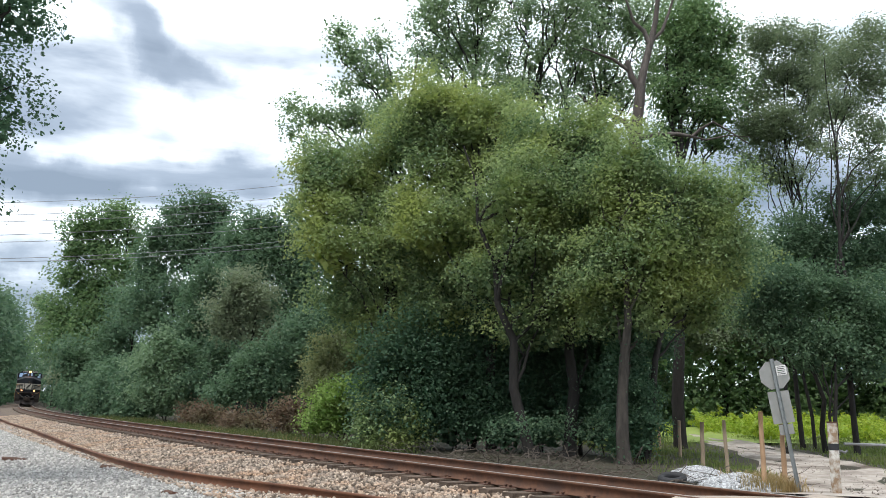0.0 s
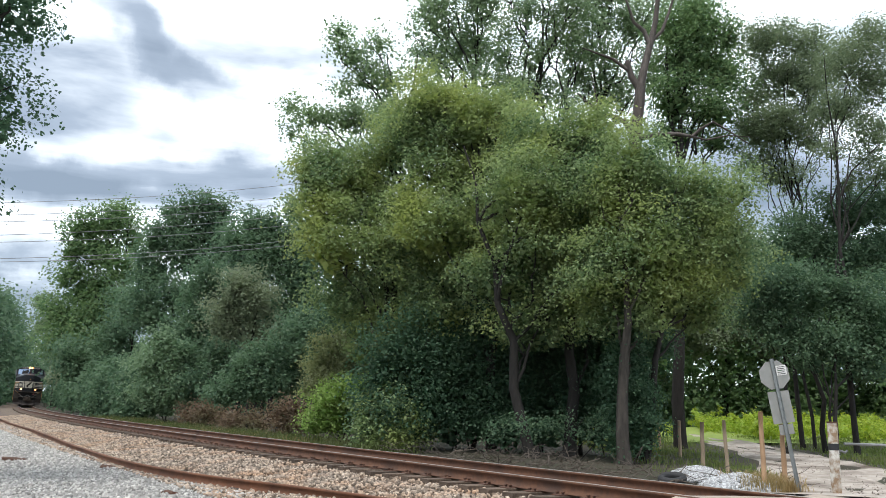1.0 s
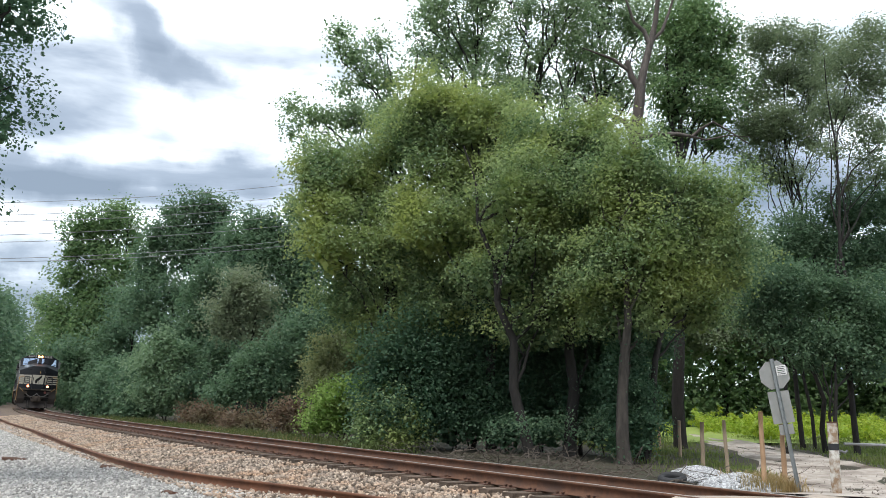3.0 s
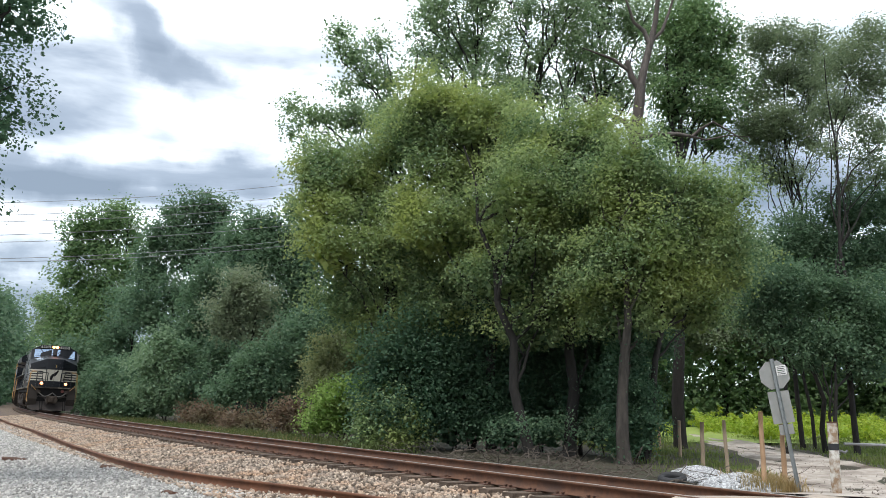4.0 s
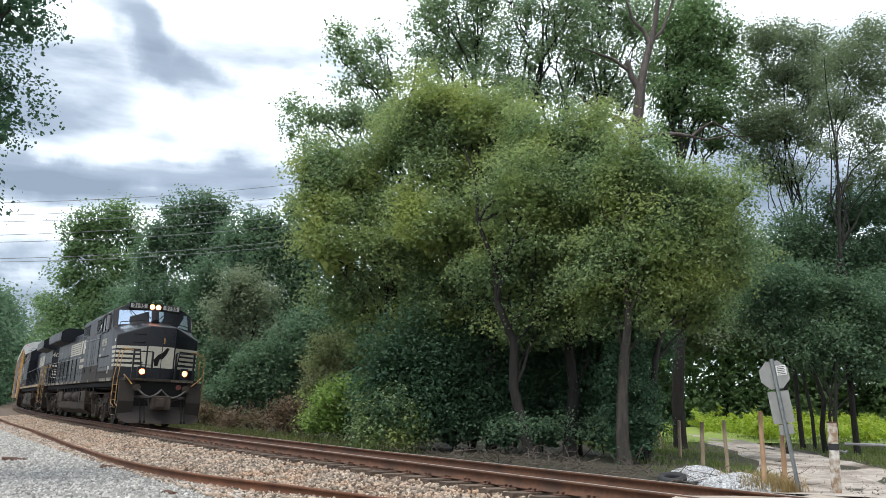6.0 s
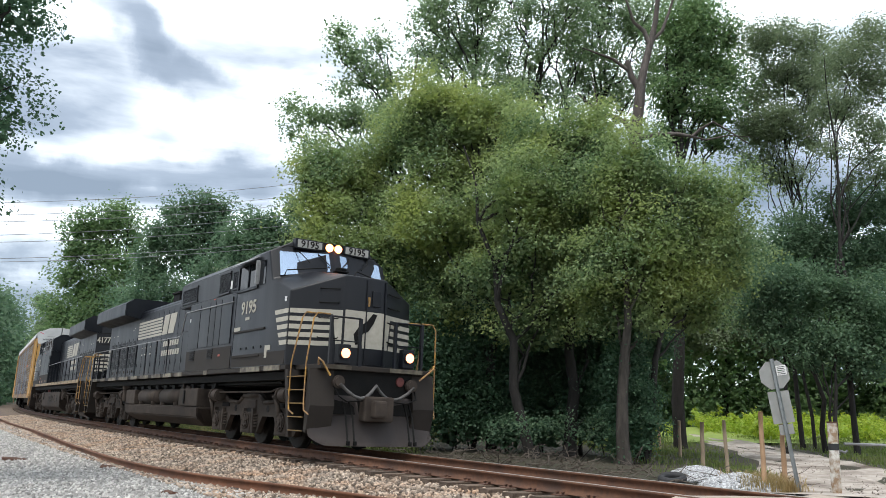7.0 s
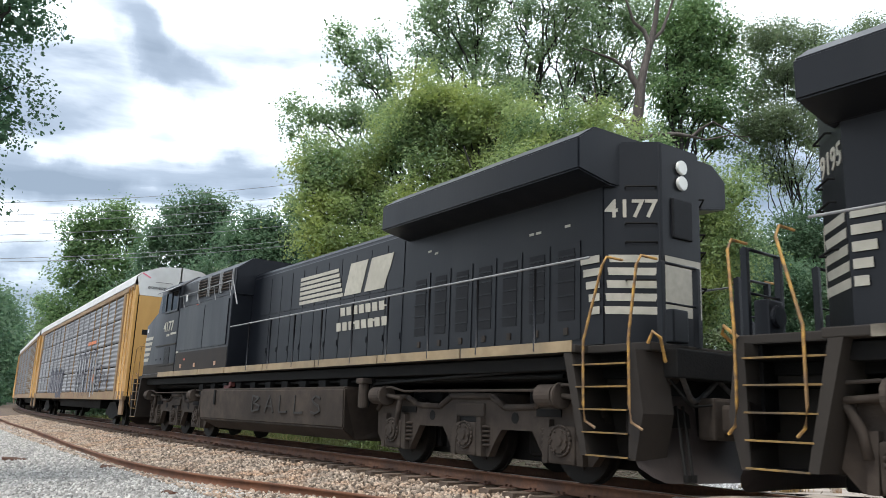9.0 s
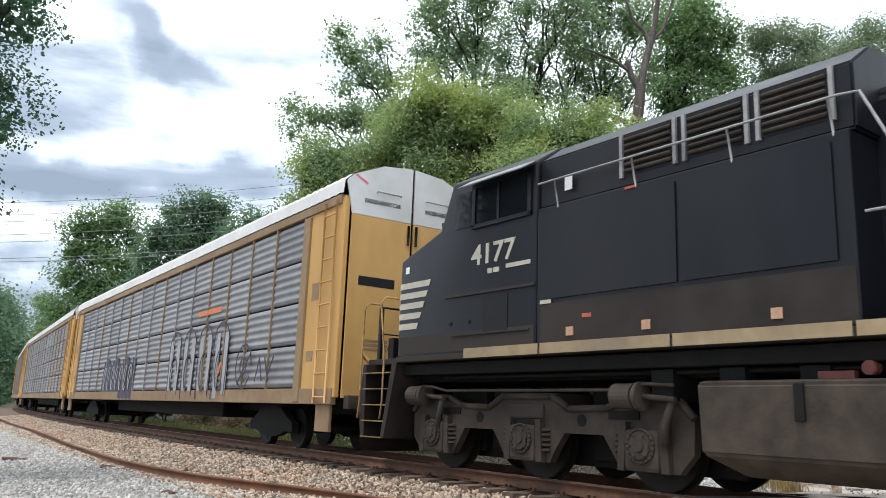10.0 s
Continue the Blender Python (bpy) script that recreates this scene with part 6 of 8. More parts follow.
    for sy in (-1, 1):
        bm = bmesh.new()
        side_slab(bm, sy, 1.503, 9.62, 9.72, 3.07, 3.18, 0.005)
        part("sticker", tidy(bm), PAPER, cab)
    # emblem as a plain leaning shape
    bm = bmesh.new()
    slab(bm, [(10.464, y, z) for y, z in ((-0.2, 2.2), (-0.08, 2.22), (-0.03, 2.45), (0.1, 2.5), (0.22, 2.68), (0.3, 2.88), (0.2, 2.9), (0.06, 2.72), (-0.12, 2.6), (-0.25, 2.42))], 0.004)
    part("emblem", tidy(bm), DARK, cab)
    bm = bmesh.new()
    slab(bm, [(10.456, 0.03, 1.8), (10.456, 0.62, 1.8), (10.456, 0.62, 1.805), (10.456, 0.03, 1.805)], 0.01)
    for y in (0.03, 0.49):
        box(bm, 10.45, 10.475, y - 0.012, y + 0.012, 1.8, 3.62)
    box(bm, 10.44, 10.48, 0.16, 0.38, 3.05, 3.4, 0.012)
    part("nose_door", tidy(bm), BLACK, cab)
    bm = bmesh.new()
    box(bm, 10.45, 10.475, 0.06, 0.11, 3.05, 3.25, 0.006)
    part("nose_latch", bm, YELLOW, cab)
    # headlight
    bm = bmesh.new()
    box(bm, 8.55, 8.73, -0.26, 0.26, 4.45, 4.7, 0.03)
    hb = part("headlight_box", bm, DARK, cab)
    for y in (-0.115, 0.115):
        bm = bmesh.new()
        drum(bm, (8.74, y, 4.58), "x", 0.095, 0.03, 20, 0.008)
        part("headlight", bm, LENS if modern else LAMP_WARM, hb, "lit warm headlight" if not modern else "unlit headlight")
    bm = bmesh.new()
    box(bm, 9.2, 9.4, -0.22, 0.1, 3.92, 3.96, 0.01)
    box(bm, 9.22, 9.38, -0.17, 0.05, 3.97, 4.03, 0.02)
    part("horn_bracket", bm, DARK, cab)
    # wide electrical cabinet behind the cab
    x1 = 2.9 if not modern else 2.35
    xu = 1.65 if not modern else 2.3
    bm = bmesh.new()
    box(bm, x1, 6.58, -1.49, 1.49, 1.72, 3.6, 0.02)
    part("cabinet_body", bm, BLACK, loco)
    bm = bmesh.new()
    sect = [(-1.44, 3.6), (1.44, 3.6), (1.44, 4.28), (1.02, 4.58), (-1.02, 4.58), (-1.44, 4.28)]
    a = [bm.verts.new((xu, y, z)) for y, z in sect]
    b = [bm.verts.new((6.59, y, z)) for y, z in sect]
    bm.faces.new(a)
    bm.faces.new(b[::-1])
    for i in range(6):
        bm.faces.new((a[i], a[(i + 1) % 6], b[(i + 1) % 6], b[i]))
    tidy(bm)
    bmesh.ops.bevel(bm, geom=bm.edges[:], offset=0.025, segments=2, affect="EDGES")
    upper = part("cabinet_roof", bm, BLACK, loco)
    for sy in (-1, 1):
        bm = bmesh.new()
        side_slab(bm, sy, 1.49, x1 + 0.02, 6.5, 1.74, 2.28, 0.012)
        part("cabinet_skirt", tidy(bm), BLACK_LOW, loco, "dusty lower cabinet panel")
        bm = bmesh.new()
        edges = (3.1, 3.9, 4.7, 5.15, 5.6, 6.4) if not modern else (2.5, 4.3, 6.4)
        for e0, e1 in zip(edges, edges[1:]):
            side_slab(bm, sy, 1.49, e0 + 0.025, e1 - 0.025, 2.34, 3.5, 0.022)
        parts("cabinet_door", tidy(bm), BLACK, loco)
        if modern:
            for g in range(3):
                bm = bmesh.new()
                xg = 2.5 + g * 0.92
                side_slab(bm, sy, 1.44, xg, xg + 0.8, 3.74, 4.27, 0.006)
                part("grid_opening", tidy(bm), GRILLE, upper)
                bm = bmesh.new()
                for k in range(6):
                    rod(bm, [(xg + 0.06, sy * 1.46, 3.8 + k * 0.08), (xg + 0.74, sy * 1.46, 3.8 + k * 0.08)], 0.024, 6)
                parts("grid_bar", bm, DUST, upper)
                bm = bmesh.new()
                for xx in (xg - 0.02, xg + 0.77):
                    side_slab(bm, sy, 1.45, xx, xx + 0.045, 3.72, 4.28, 0.03)
                parts("grid_post", tidy(bm), STEEL, upper)
            bm = bmesh.new()
            rod(bm, [(6.5, sy * 1.56, 3.92), (2.4, sy * 1.56, 3.92), (2.2, sy * 1.56, 3.9), (1.95, sy * 1.5, 3.3)], 0.015, 8)
            for xx in (6.2, 4.9, 3.6, 2.5):
                rod(bm, [(xx, sy * 1.56, 3.92), (xx, sy * 1.48, 3.55)], 0.013, 6)
            part("roof_handrail", bm, STEEL, loco)
        else:
            for xa, xb, za, zb in ((5.08, 5.9, 3.66, 4.2), (6.1, 6.5, 3.7, 4.15), (1.85, 3.25, 3.7, 4.12)):
                bm = bmesh.new()
                side_slab(bm, sy, 1.44, xa, xb, za, zb, 0.01)
                g = part("air_intake", tidy(bm), GRILLE, upper)
                bm = bmesh.new()
                k = xa + 0.03
                while k < xb:
                    side_slab(bm, sy, 1.447, k, k + 0.02, za + 0.03, zb - 0.03, 0.016)
                    k += 0.06
                for zz in (za, zb):
                    side_slab(bm, sy, 1.447, xa - 0.03, xb + 0.03, zz - 0.02, zz + 0.02, 0.03)
                parts("intake_slat", tidy(bm), BLACK, upper)
            bm = bmesh.new()
            for xa in (3.25, 4.75):
                for k in range(5):
                    side_slab(bm, sy, 1.5, xa, xa + 0.42, 2.02 + k * 0.055, 2.045 + k * 0.055, 0.025)
            parts("louvre_slat", tidy(bm), GRILLE, loco)
        bm = bmesh.new()
        side_slab(bm, sy, 1.5 if modern else 1.445, 5.93, 6.06, 3.75, 3.95, 0.006)
        side_slab(bm, sy, 1.502, 3.0, 3.08, 3.1, 3.2, 0.006)
        parts("sticker", tidy(bm), PAPER, loco)
        bm = bmesh.new()
        side_slab(bm, sy, 1.502, 4.9, 5.05, 3.55, 3.58, 0.006)
        side_slab(bm, sy, 1.502, 5.6, 5.75, 2.05, 2.1, 0.006)
        parts("sticker", tidy(bm), RED, loco)
    # engine hood with doors
    bm = bmesh.new()
    sect = [(-0.95, 1.72), (0.95, 1.72), (0.95, 4.05), (0.82, 4.2), (-0.82, 4.2), (-0.95, 4.05)]
    a = [bm.verts.new((-9.7, y, z)) for y, z in sect]
    b = [bm.verts.new((x1 + 0.05, y, z)) for y, z in sect]
    bm.faces.new(a)
    bm.faces.new(b[::-1])
    for i in range(6):
        bm.faces.new((a[i], a[(i + 1) % 6], b[(i + 1) % 6], b[i]))
    tidy(bm)
    bmesh.ops.bevel(bm, geom=[e for e in bm.edges if e.calc_length() > 5], offset=0.05, segments=3, affect="EDGES")
    hood = part("hood", bm, BLACK, loco, "long black engine hood")
    for sy in (-1, 1):
        x = -4.85
        while x < x1 - 0.6:
            bm = bmesh.new()
            side_slab(bm, sy, 0.95, x + 0.015, x + 0.585, 1.85, 3.0, 0.012)
            side_slab(bm, sy, 0.95, x + 0.015, x + 0.585, 3.04, 3.9, 0.012)
            box(bm, x + 0.04, x + 0.07, sy * 0.965 - 0.015, sy * 0.965 + 0.015, 2.1, 2.22)
            part("hood_door", tidy(bm), BLACK, hood)
            x += 0.6
        x = -9.3
        while x < -5.2:
            bm = bmesh.new()
            side_slab(bm, sy, 0.95, x, x + 0.54, 1.85, 3.2, 0.014)
            part("radiator_door", tidy(bm), BLACK, hood)
            bm = bmesh.new()
            side_slab(bm, sy, 0.962, x + 0.1, x + 0.42, 2.12, 3.1, 0.008)
            part("radiator_screen", tidy(bm), GRILLE, hood)
            bm = bmesh.new()
            for z in (2.25, 2.45, 2.65, 2.85, 3.0):
                side_slab(bm, sy, 0.966, x + 0.09, x + 0.43, z, z + 0.02, 0.012)
            parts("screen_bar", tidy(bm), BLACK, hood)
            bm = bmesh.new()
            box(bm, x + 0.22, x + 0.3, sy * 0.97 - 0.012, sy * 0.97 + 0.012, 1.92, 2.02, 0.004)
            part("door_latch", bm, DUST, hood)
            x += 0.6
        # stripes and a plain block where the owner's emblem stands, bars for the name under it
        # drawn so that they read forward along either side
        lx = (-5.0, -1.9, -0.25) if not modern else (-4.5, -2.6, -0.6)
        bm = bmesh.new()
        for k in range(6):
            z0 = 3.1 + k * 0.108
            if modern:
                side_slab(bm, sy, 0.966, lx[1] + 0.05 + k * 0.05, -0.5, z0, z0 + 0.072, 0.006)
            else:
                side_slab(bm, sy, 0.966, lx[0], lx[1], z0, z0 + 0.072, 0.006)
        for k in range(5):
            z0 = 2.16 + k * 0.17
            side_slab(bm, sy, 0.968, -9.66, -9.62 + 0.05 * k + 0.1, z0, z0 + 0.1, 0.006)
        for xx, z0 in ((-9.1, 3.42), (-8.5, 3.42), (-8.35, 3.42), (-5.9, 3.5), (-5.7, 3.56)):
            side_slab(bm, sy, 0.952, xx, xx + 0.1, z0, z0 + 0.035, 0.005)
        parts("hood_stripe", tidy(bm), CREAM, hood, "cream speed stripes on the hood")
        bm = bmesh.new()
        x0, x2 = (lx[1] + 0.06, lx[2]) if not modern else (lx[0], lx[1])
        w = (x2 - x0) / 8
        p = lambda u, z: (x0 + u * w, sy * 0.966, z)
        for sh in (((0, 3.1), (2.9, 3.1), (3.9, 3.74), (1.0, 3.74)), ((3.5, 3.1), (6.6, 3.1), (7.0, 3.3), (7.5, 3.5), (7.9, 3.74), (4.5, 3.74))):
            q = [p(u if sy < 0 else 8 - u, z) for u, z in sh]
            slab(bm, q, 0.006 if sy < 0 else 0.006)
        parts("hood_emblem", tidy(bm), CREAM, hood, "cream emblem shapes on the hood")
        bm = bmesh.new()
        for row, (z0, n, sx) in enumerate(((2.66, 7, 0.12), (2.36, 8, 0.0))):
            for k in range(n):
                u = x0 + 0.15 + sx + k * 0.255
                side_slab(bm, sy, 0.966, u, u + 0.18, z0 + 0.03, z0 + 0.2, 0.006, 0.03)
        parts("name_bar", tidy(bm), CREAM, hood)
        bm = bmesh.new()
        for xx in (-4.3, -3.9, -3.2):
            side_slab(bm, sy, 0.966, xx, xx + 0.16, 2.5, 2.54, 0.004)
            side_slab(bm, sy, 0.966, xx, xx + 0.12, 2.75, 2.78, 0.004)
        parts("stencil", tidy(bm), CREAM, hood)
    # radiator section with its overhanging wings
    bm = bmesh.new()
    sect = [(-0.96, 3.86), (0.96, 3.86), (1.54, 3.97), (1.54, 4.4), (1.24, 4.61), (-1.24, 4.61), (-1.54, 4.4), (-1.54, 3.97)]
    a = [bm.verts.new((-9.85, y, z)) for y, z in sect]
    b = [bm.verts.new((-4.95, y, z)) for y, z in sect]
    bm.faces.new(a)
    bm.faces.new(b[::-1])
    for i in range(8):
        bm.faces.new((a[i], a[(i + 1) % 8], b[(i + 1) % 8], b[i]))
    tidy(bm)
    bmesh.ops.bevel(bm, geom=bm.edges[:], offset=0.02, segments=2, affect="EDGES")
    wing = part("radiator_wing", bm, BLACK, loco, "overhanging black radiator wings")
    # tapered long-hood end
    bm = bmesh.new()
    plan = [(-9.69, -0.95), (-10.22, -0.4), (-10.22, 0.4), (-9.69, 0.95)]
    a = [bm.verts.new((x, y, 1.72)) for x, y in plan]
    b = [bm.verts.new((x, y, 4.5)) for x, y in plan]
    bm.faces.new(a)
    bm.faces.new(b)
    for i in range(4):
        bm.faces.new((a[i], a[(i + 1) % 4], b[(i + 1) % 4], b[i]))
    tidy(bm)
    bmesh.ops.bevel(bm, geom=bm.edges[:], offset=0.03, segments=2, affect="EDGES")
    end = part("hood_end", bm, BLACK, loco)
    for sy in (-1, 1):
        A, Bq = Vector((-9.7, sy * 0.935, 0)), Vector((-10.2, sy * 0.415, 0))
        bm = bmesh.new()
        for k in range(5):
            z0 = 2.16 + k * 0.17
            p = [A.lerp(Bq, 0.03 + 0.02 * k) + Vector((0, 0, z0)), A.lerp(Bq, 0.97 - (0.06 if k % 2 else 0.0)) + Vector((0, 0, z0)), A.lerp(Bq, 0.97) + Vector((0, 0, z0 + 0.1)), A.lerp(Bq, 0.01 + 0.02 * k) + Vector((0, 0, z0 + 0.1))]
            slab(bm, p if sy > 0 else p[::-1], 0.008)
        parts("end_stripe", tidy(bm), CREAM, end, "cream stripes on the hood end")
        lettering("road_number", number, 0.34, facing(A.lerp(Bq, 0.5) + Vector((-0.006, sy * 0.006, 3.45)), (-0.72, sy * 0.69, 0)), CREAM, end, 1.0, 0, 0.004)
        bm = bmesh.new()
        for z in (2.6, 3.1, 3.35, 3.85):
            o = Vector((-0.05, sy * 0.05, z))
            rod(bm, [A.lerp(Bq, 0.4) + Vector((0, 0, z)), A.lerp(Bq, 0.4) + o, A.lerp(Bq, 0.95) + o, A.lerp(Bq, 0.95) + Vector((0, 0, z))], 0.014, 6)
        parts("grab_iron", bm, DARK, end)
    bm = bmesh.new()
    slab(bm, [(-10.235, 0.36, 2.16), (-10.235, -0.36, 2.16), (-10.235, -0.36, 2.94), (-10.235, 0.36, 2.94)], 0.006)
    part("end_panel", tidy(bm), CREAM, end)
    bm = bmesh.new()
    box(bm, -10.26, -10.2, -0.2, 0.2, 3.2, 3.75, 0.02)
    part("end_window", bm, GRILLE, end)
    for z in (3.98, 4.2):
        bm = bmesh.new()
        drum(bm, (-10.25, 0, z), "x", 0.1, 0.05, 20, 0.01)
        part("end_headlight", bm, LENS, end, "unlit long-hood headlight")
    # exhaust stack
    bm = bmesh.new()
    ox = -1.2 if modern else 0.0
    box(bm, ox - 3.4, ox - 2.3, -0.45, 0.45, 4.15, 4.36, 0.04)
    box(bm, ox - 3.25, ox - 2.45, -0.34, 0.34, 4.34, 4.68, 0.05)
    box(bm, ox - 3.3, ox - 2.4, -0.38, 0.38, 4.66, 4.74, 0.02)
    part("exhaust_outlet", tidy(bm), DARK, loco)
    # fuel tank
    bm = bmesh.new()
    sect = [(-1.05, 0.28), (1.05, 0.28), (1.42, 0.5), (1.46, 0.78 if not modern else 1.22), (1.2 if not modern else 1.4, 0.82 if not modern else 1.26), (-1.2 if not modern else -1.4, 0.82 if not modern else 1.26), (-1.46, 0.78 if not modern else 1.22), (-1.42, 0.5)]
    a = [bm.verts.new((-3.75 + (0.25 if z < 0.4 else 0), y, z)) for y, z in sect]
    b = [bm.verts.new((4.15 - (0.3 if z < 0.4 else 0), y, z)) for y, z in sect]
    bm.faces.new(a)
    bm.faces.new(b[::-1])
    for i in range(8):
        bm.faces.new((a[i], a[(i + 1) % 8], b[(i + 1) % 8], b[i]))
    tidy(bm)
    bmesh.ops.bevel(bm, geom=bm.edges[:], offset=0.03, segments=2, affect="EDGES")
    tank = part("fuel_tank", bm, DUST, loco, "dusty brown fuel tank")
    if not modern:
        for xa, xb in ((-3.75, -2.55), (2.45, 4.1)):
            bm = bmesh.new()
            box(bm, xa, xb, -1.45, 1.45, 0.8, 1.27, 0.03)
            part("tank_end", bm, DUST, tank)
        for sy in (-1, 1):
            for xa, xb in ((-2.42, -0.05), (0.12, 2.34)):
                bm = bmesh.new()
                drum(bm, ((xa + xb) / 2, sy * 1.17, 1.06), "x", 0.23, xb - xa, 28, 0.09)
                for q in (0.2, 0.8):
                    box(bm, xa + (xb - xa) * q - 0.03, xa + (xb - xa) * q + 0.03, sy * 1.3 - 0.12, sy * 1.3 + 0.05, 0.76, 0.9, 0.01)
                part("air_reservoir", bm, DUST, tank, "dusty cylindrical air reservoir", True)
    else:
        for sy in (-1, 1):
            scrawl(tank, sy, -1.2)
    for sy in (-1, 1):
        bm = bmesh.new()
        drum(bm, (2.4, sy * 1.28, 1.36), "y", 0.07, 0.12, 12, 0.01)
        box(bm, 2.55, 2.9, sy * 1.25 - 0.05, sy * 1.25 + 0.05, 1.26, 1.34, 0.01)
        part("filler_cap", bm, DUST if not modern else RED_DIM, tank)
        bm = bmesh.new()
        box(bm, 2.95, 3.05, sy * 1.47 - 0.02, sy * 1.47 + 0.02, 0.86, 1.22, 0.01)
        part("sight_glass", bm, DARK, tank)
        bm = bmesh.new()
        rod(bm, [(-9.2, sy * 1.15, 1.36), (9.0, sy * 1.15, 1.38)], 0.03, 8)
        rod(bm, [(-9.0, sy * 1.25, 1.45), (-4.5, sy * 1.25, 1.3), (-4.3, sy * 1.25, 0.9)], 0.025, 8)
        part("train_pipe", bm, DARK, loco)
        bm = bmesh.new()
        drum(bm, (-4.3, sy * 1.35, 1.1), "z", 0.09, 0.45, 14, 0.02)
        box(bm, -4.42, -4.18, sy * 1.35 - 0.1, sy * 1.35 + 0.1, 1.3, 1.4, 0.02)
        part("air_filter", bm, DUST, loco)
    # end platforms: steps, side plates, rails
    for ex, dirn in ((9.88, 1), (-9.55, -1)):
        for sy in (-1, 1):
            bm = bmesh.new()
            q = [(ex, 1.62), (ex + dirn * 0.14, 1.62), (ex + dirn * 0.4, 0.4), (ex + dirn * 0.3, 0.4)]
            prism(bm, q, sy * 0.92, sy * 1.5)
            prism(bm, [(ex + dirn * 1.02, 1.62), (ex + dirn * 1.12, 1.62), (ex + dirn * 1.22, 0.9), (ex + dirn * 1.1, 0.38), (ex + dirn * 1.0, 0.38)], sy * 0.92, sy * 1.45)
            prism(bm, [(ex, 1.62), (ex + dirn * 1.1, 1.62), (ex + dirn * 1.1, 0.38), (ex + dirn * 0.36, 0.38)], sy * 0.9, sy * 0.94)
            well = part("step_well", tidy(bm), BLACK_LOW, loco)
            for k in range(5):
                z = 0.41 + k * 0.265
                xa = ex + dirn * (0.38 - k * 0.055)
                xb = ex + dirn * 1.02
                bm = bmesh.new()
                box(bm, min(xa, xb), max(xa, xb), sy * 1.22 - 0.26, sy * 1.22 + 0.26, z - 0.02, z, 0.006)
                st = part("step", bm, DARK, well)
                bm = bmesh.new()
                box(bm, min(xa, xb), max(xa, xb), sy * 1.492 - 0.014, sy * 1.492 + 0.014, z - 0.016, z + 0.004, 0.003)
                part("step_edge", bm, WORN_YELLOW, well, "worn yellow step edging")
            for xo, zt, xt in ((0.36, 2.78, 0.62), (1.08, 2.72, 1.16)):
                bm = bmesh.new()
                x = ex + dirn * xo
                xe = ex + dirn * xt
                rod(bm, [(x + dirn * 0.14, sy * 1.46, 0.72), (x + dirn * 0.03, sy * 1.52, 0.8), (x, sy * 1.52, 1.0), (x, sy * 1.52, 1.75), (xe, sy * 1.46, zt - 0.12), (xe, sy * 1.38, zt), (xe, sy * 1.1, zt)], 0.017, 8)
                part("grab_rail", bm, YELLOW, loco, "yellow step handrail")
            bm = bmesh.new()
            x = ex + dirn * 1.2
            for y in (0.42, 1.08):
                box(bm, x - 0.04, x + 0.04, sy * y - 0.03, sy * y + 0.03, 1.7, 2.68, 0.008)
            rod(bm, [(x, sy * 0.42, 2.68), (x, sy * 1.1, 2.68)], 0.02, 8)
            rod(bm, [(x, sy * 0.42, 2.2), (x, sy * 1.1, 2.2)], 0.014, 6)
            part("end_railing", tidy(bm), BLACK, loco)
            bm = bmesh.new()
            rod(bm, [(x + dirn * 0.02, sy * 1.05, 1.5), (x + dirn * 0.16, sy * 1.3, 1.75), (x + dirn * 0.1, sy * 1.36, 1.82), (x - dirn * 0.02, sy * 1.3, 1.7)], 0.02, 8)
            part("uncoupling_lever", bm, YELLOW, loco)
            bm = bmesh.new()
            rod(bm, [(x, sy * 0.95, 1.3), (x + dirn * 0.15, sy * 0.9, 1.1), (x + dirn * 0.12, sy * 0.7, 1.0), (x + dirn * 0.1, sy * 0.1, 1.05)], 0.016, 6)
            part("uncoupling_rod", bm, DARK, loco)
    # walkway handrails with posts
    for sy in (-1, 1):
        bm = bmesh.new()
        if modern:
            rod(bm, [(-10.0, sy * 1.5, 2.78), (-9.6, sy * 1.5, 2.78), (1.4, sy * 1.5, 2.76), (2.25, sy * 1.5, 2.76)], 0.016, 8)
        else:
            rod(bm, [(-9.8, sy * 1.5, 2.78), (2.1, sy * 1.5, 2.76), (2.25, sy * 1.5, 2.82), (2.62, sy * 1.53, 3.36), (2.75, sy * 1.53, 3.4), (6.5, sy * 1.53, 3.36)], 0.016, 8)
        part("handrail", bm, STEEL, loco, "worn steel walkway handrail")
        for x in np.arange(-9.0, 2.2, 1.25):
            bm = bmesh.new()
            rod(bm, [(float(x), sy * 1.5, 1.66), (float(x), sy * 1.5, 2.76)], 0.02, 6)
            part("handrail_post", bm, BLACK, loco)
    # ditch lights
    for y in (-0.76, 0.76):
        for xe, lit in ((11.08, not modern), (-10.62, False)):
            s = 1 if xe > 0 else -1
            bm = bmesh.new()
            box(bm, xe - 0.16, xe + 0.02, y - 0.14, y + 0.14, 1.74, 2.14, 0.02)
            drum(bm, (xe, y, 1.955), "x", 0.125, 0.14, 24, 0.012)
            case = part("ditch_light", tidy(bm), BLACK, loco, "round ditch light housing")
            bm = bmesh.new()
            drum(bm, (xe + s * 0.068, y, 1.955), "x", 0.1, 0.02, 24, 0.006)
            part("lens", bm, LAMP_AMBER if lit else LENS, case, "glowing amber lens" if lit else "clear lens")
    # pilot plate, plough, couplers, hoses
    for s, xe in ((1, 11.0), (-1, -10.6)):
        # plate coloured near-black to read as the shaded recess under the deck
        bm = bmesh.new()
        box(bm, min(xe, xe - s * 0.08), max(xe, xe - s * 0.08), -1.2, 1.2, 0.75, 1.64, 0.01)
        part("pilot_plate", bm, DARK, loco)
        bm = bmesh.new()
        box(bm, min(xe, xe + s * 0.3), max(xe, xe + s * 0.3), -0.14, 0.14, 0.76, 1.0, 0.03)
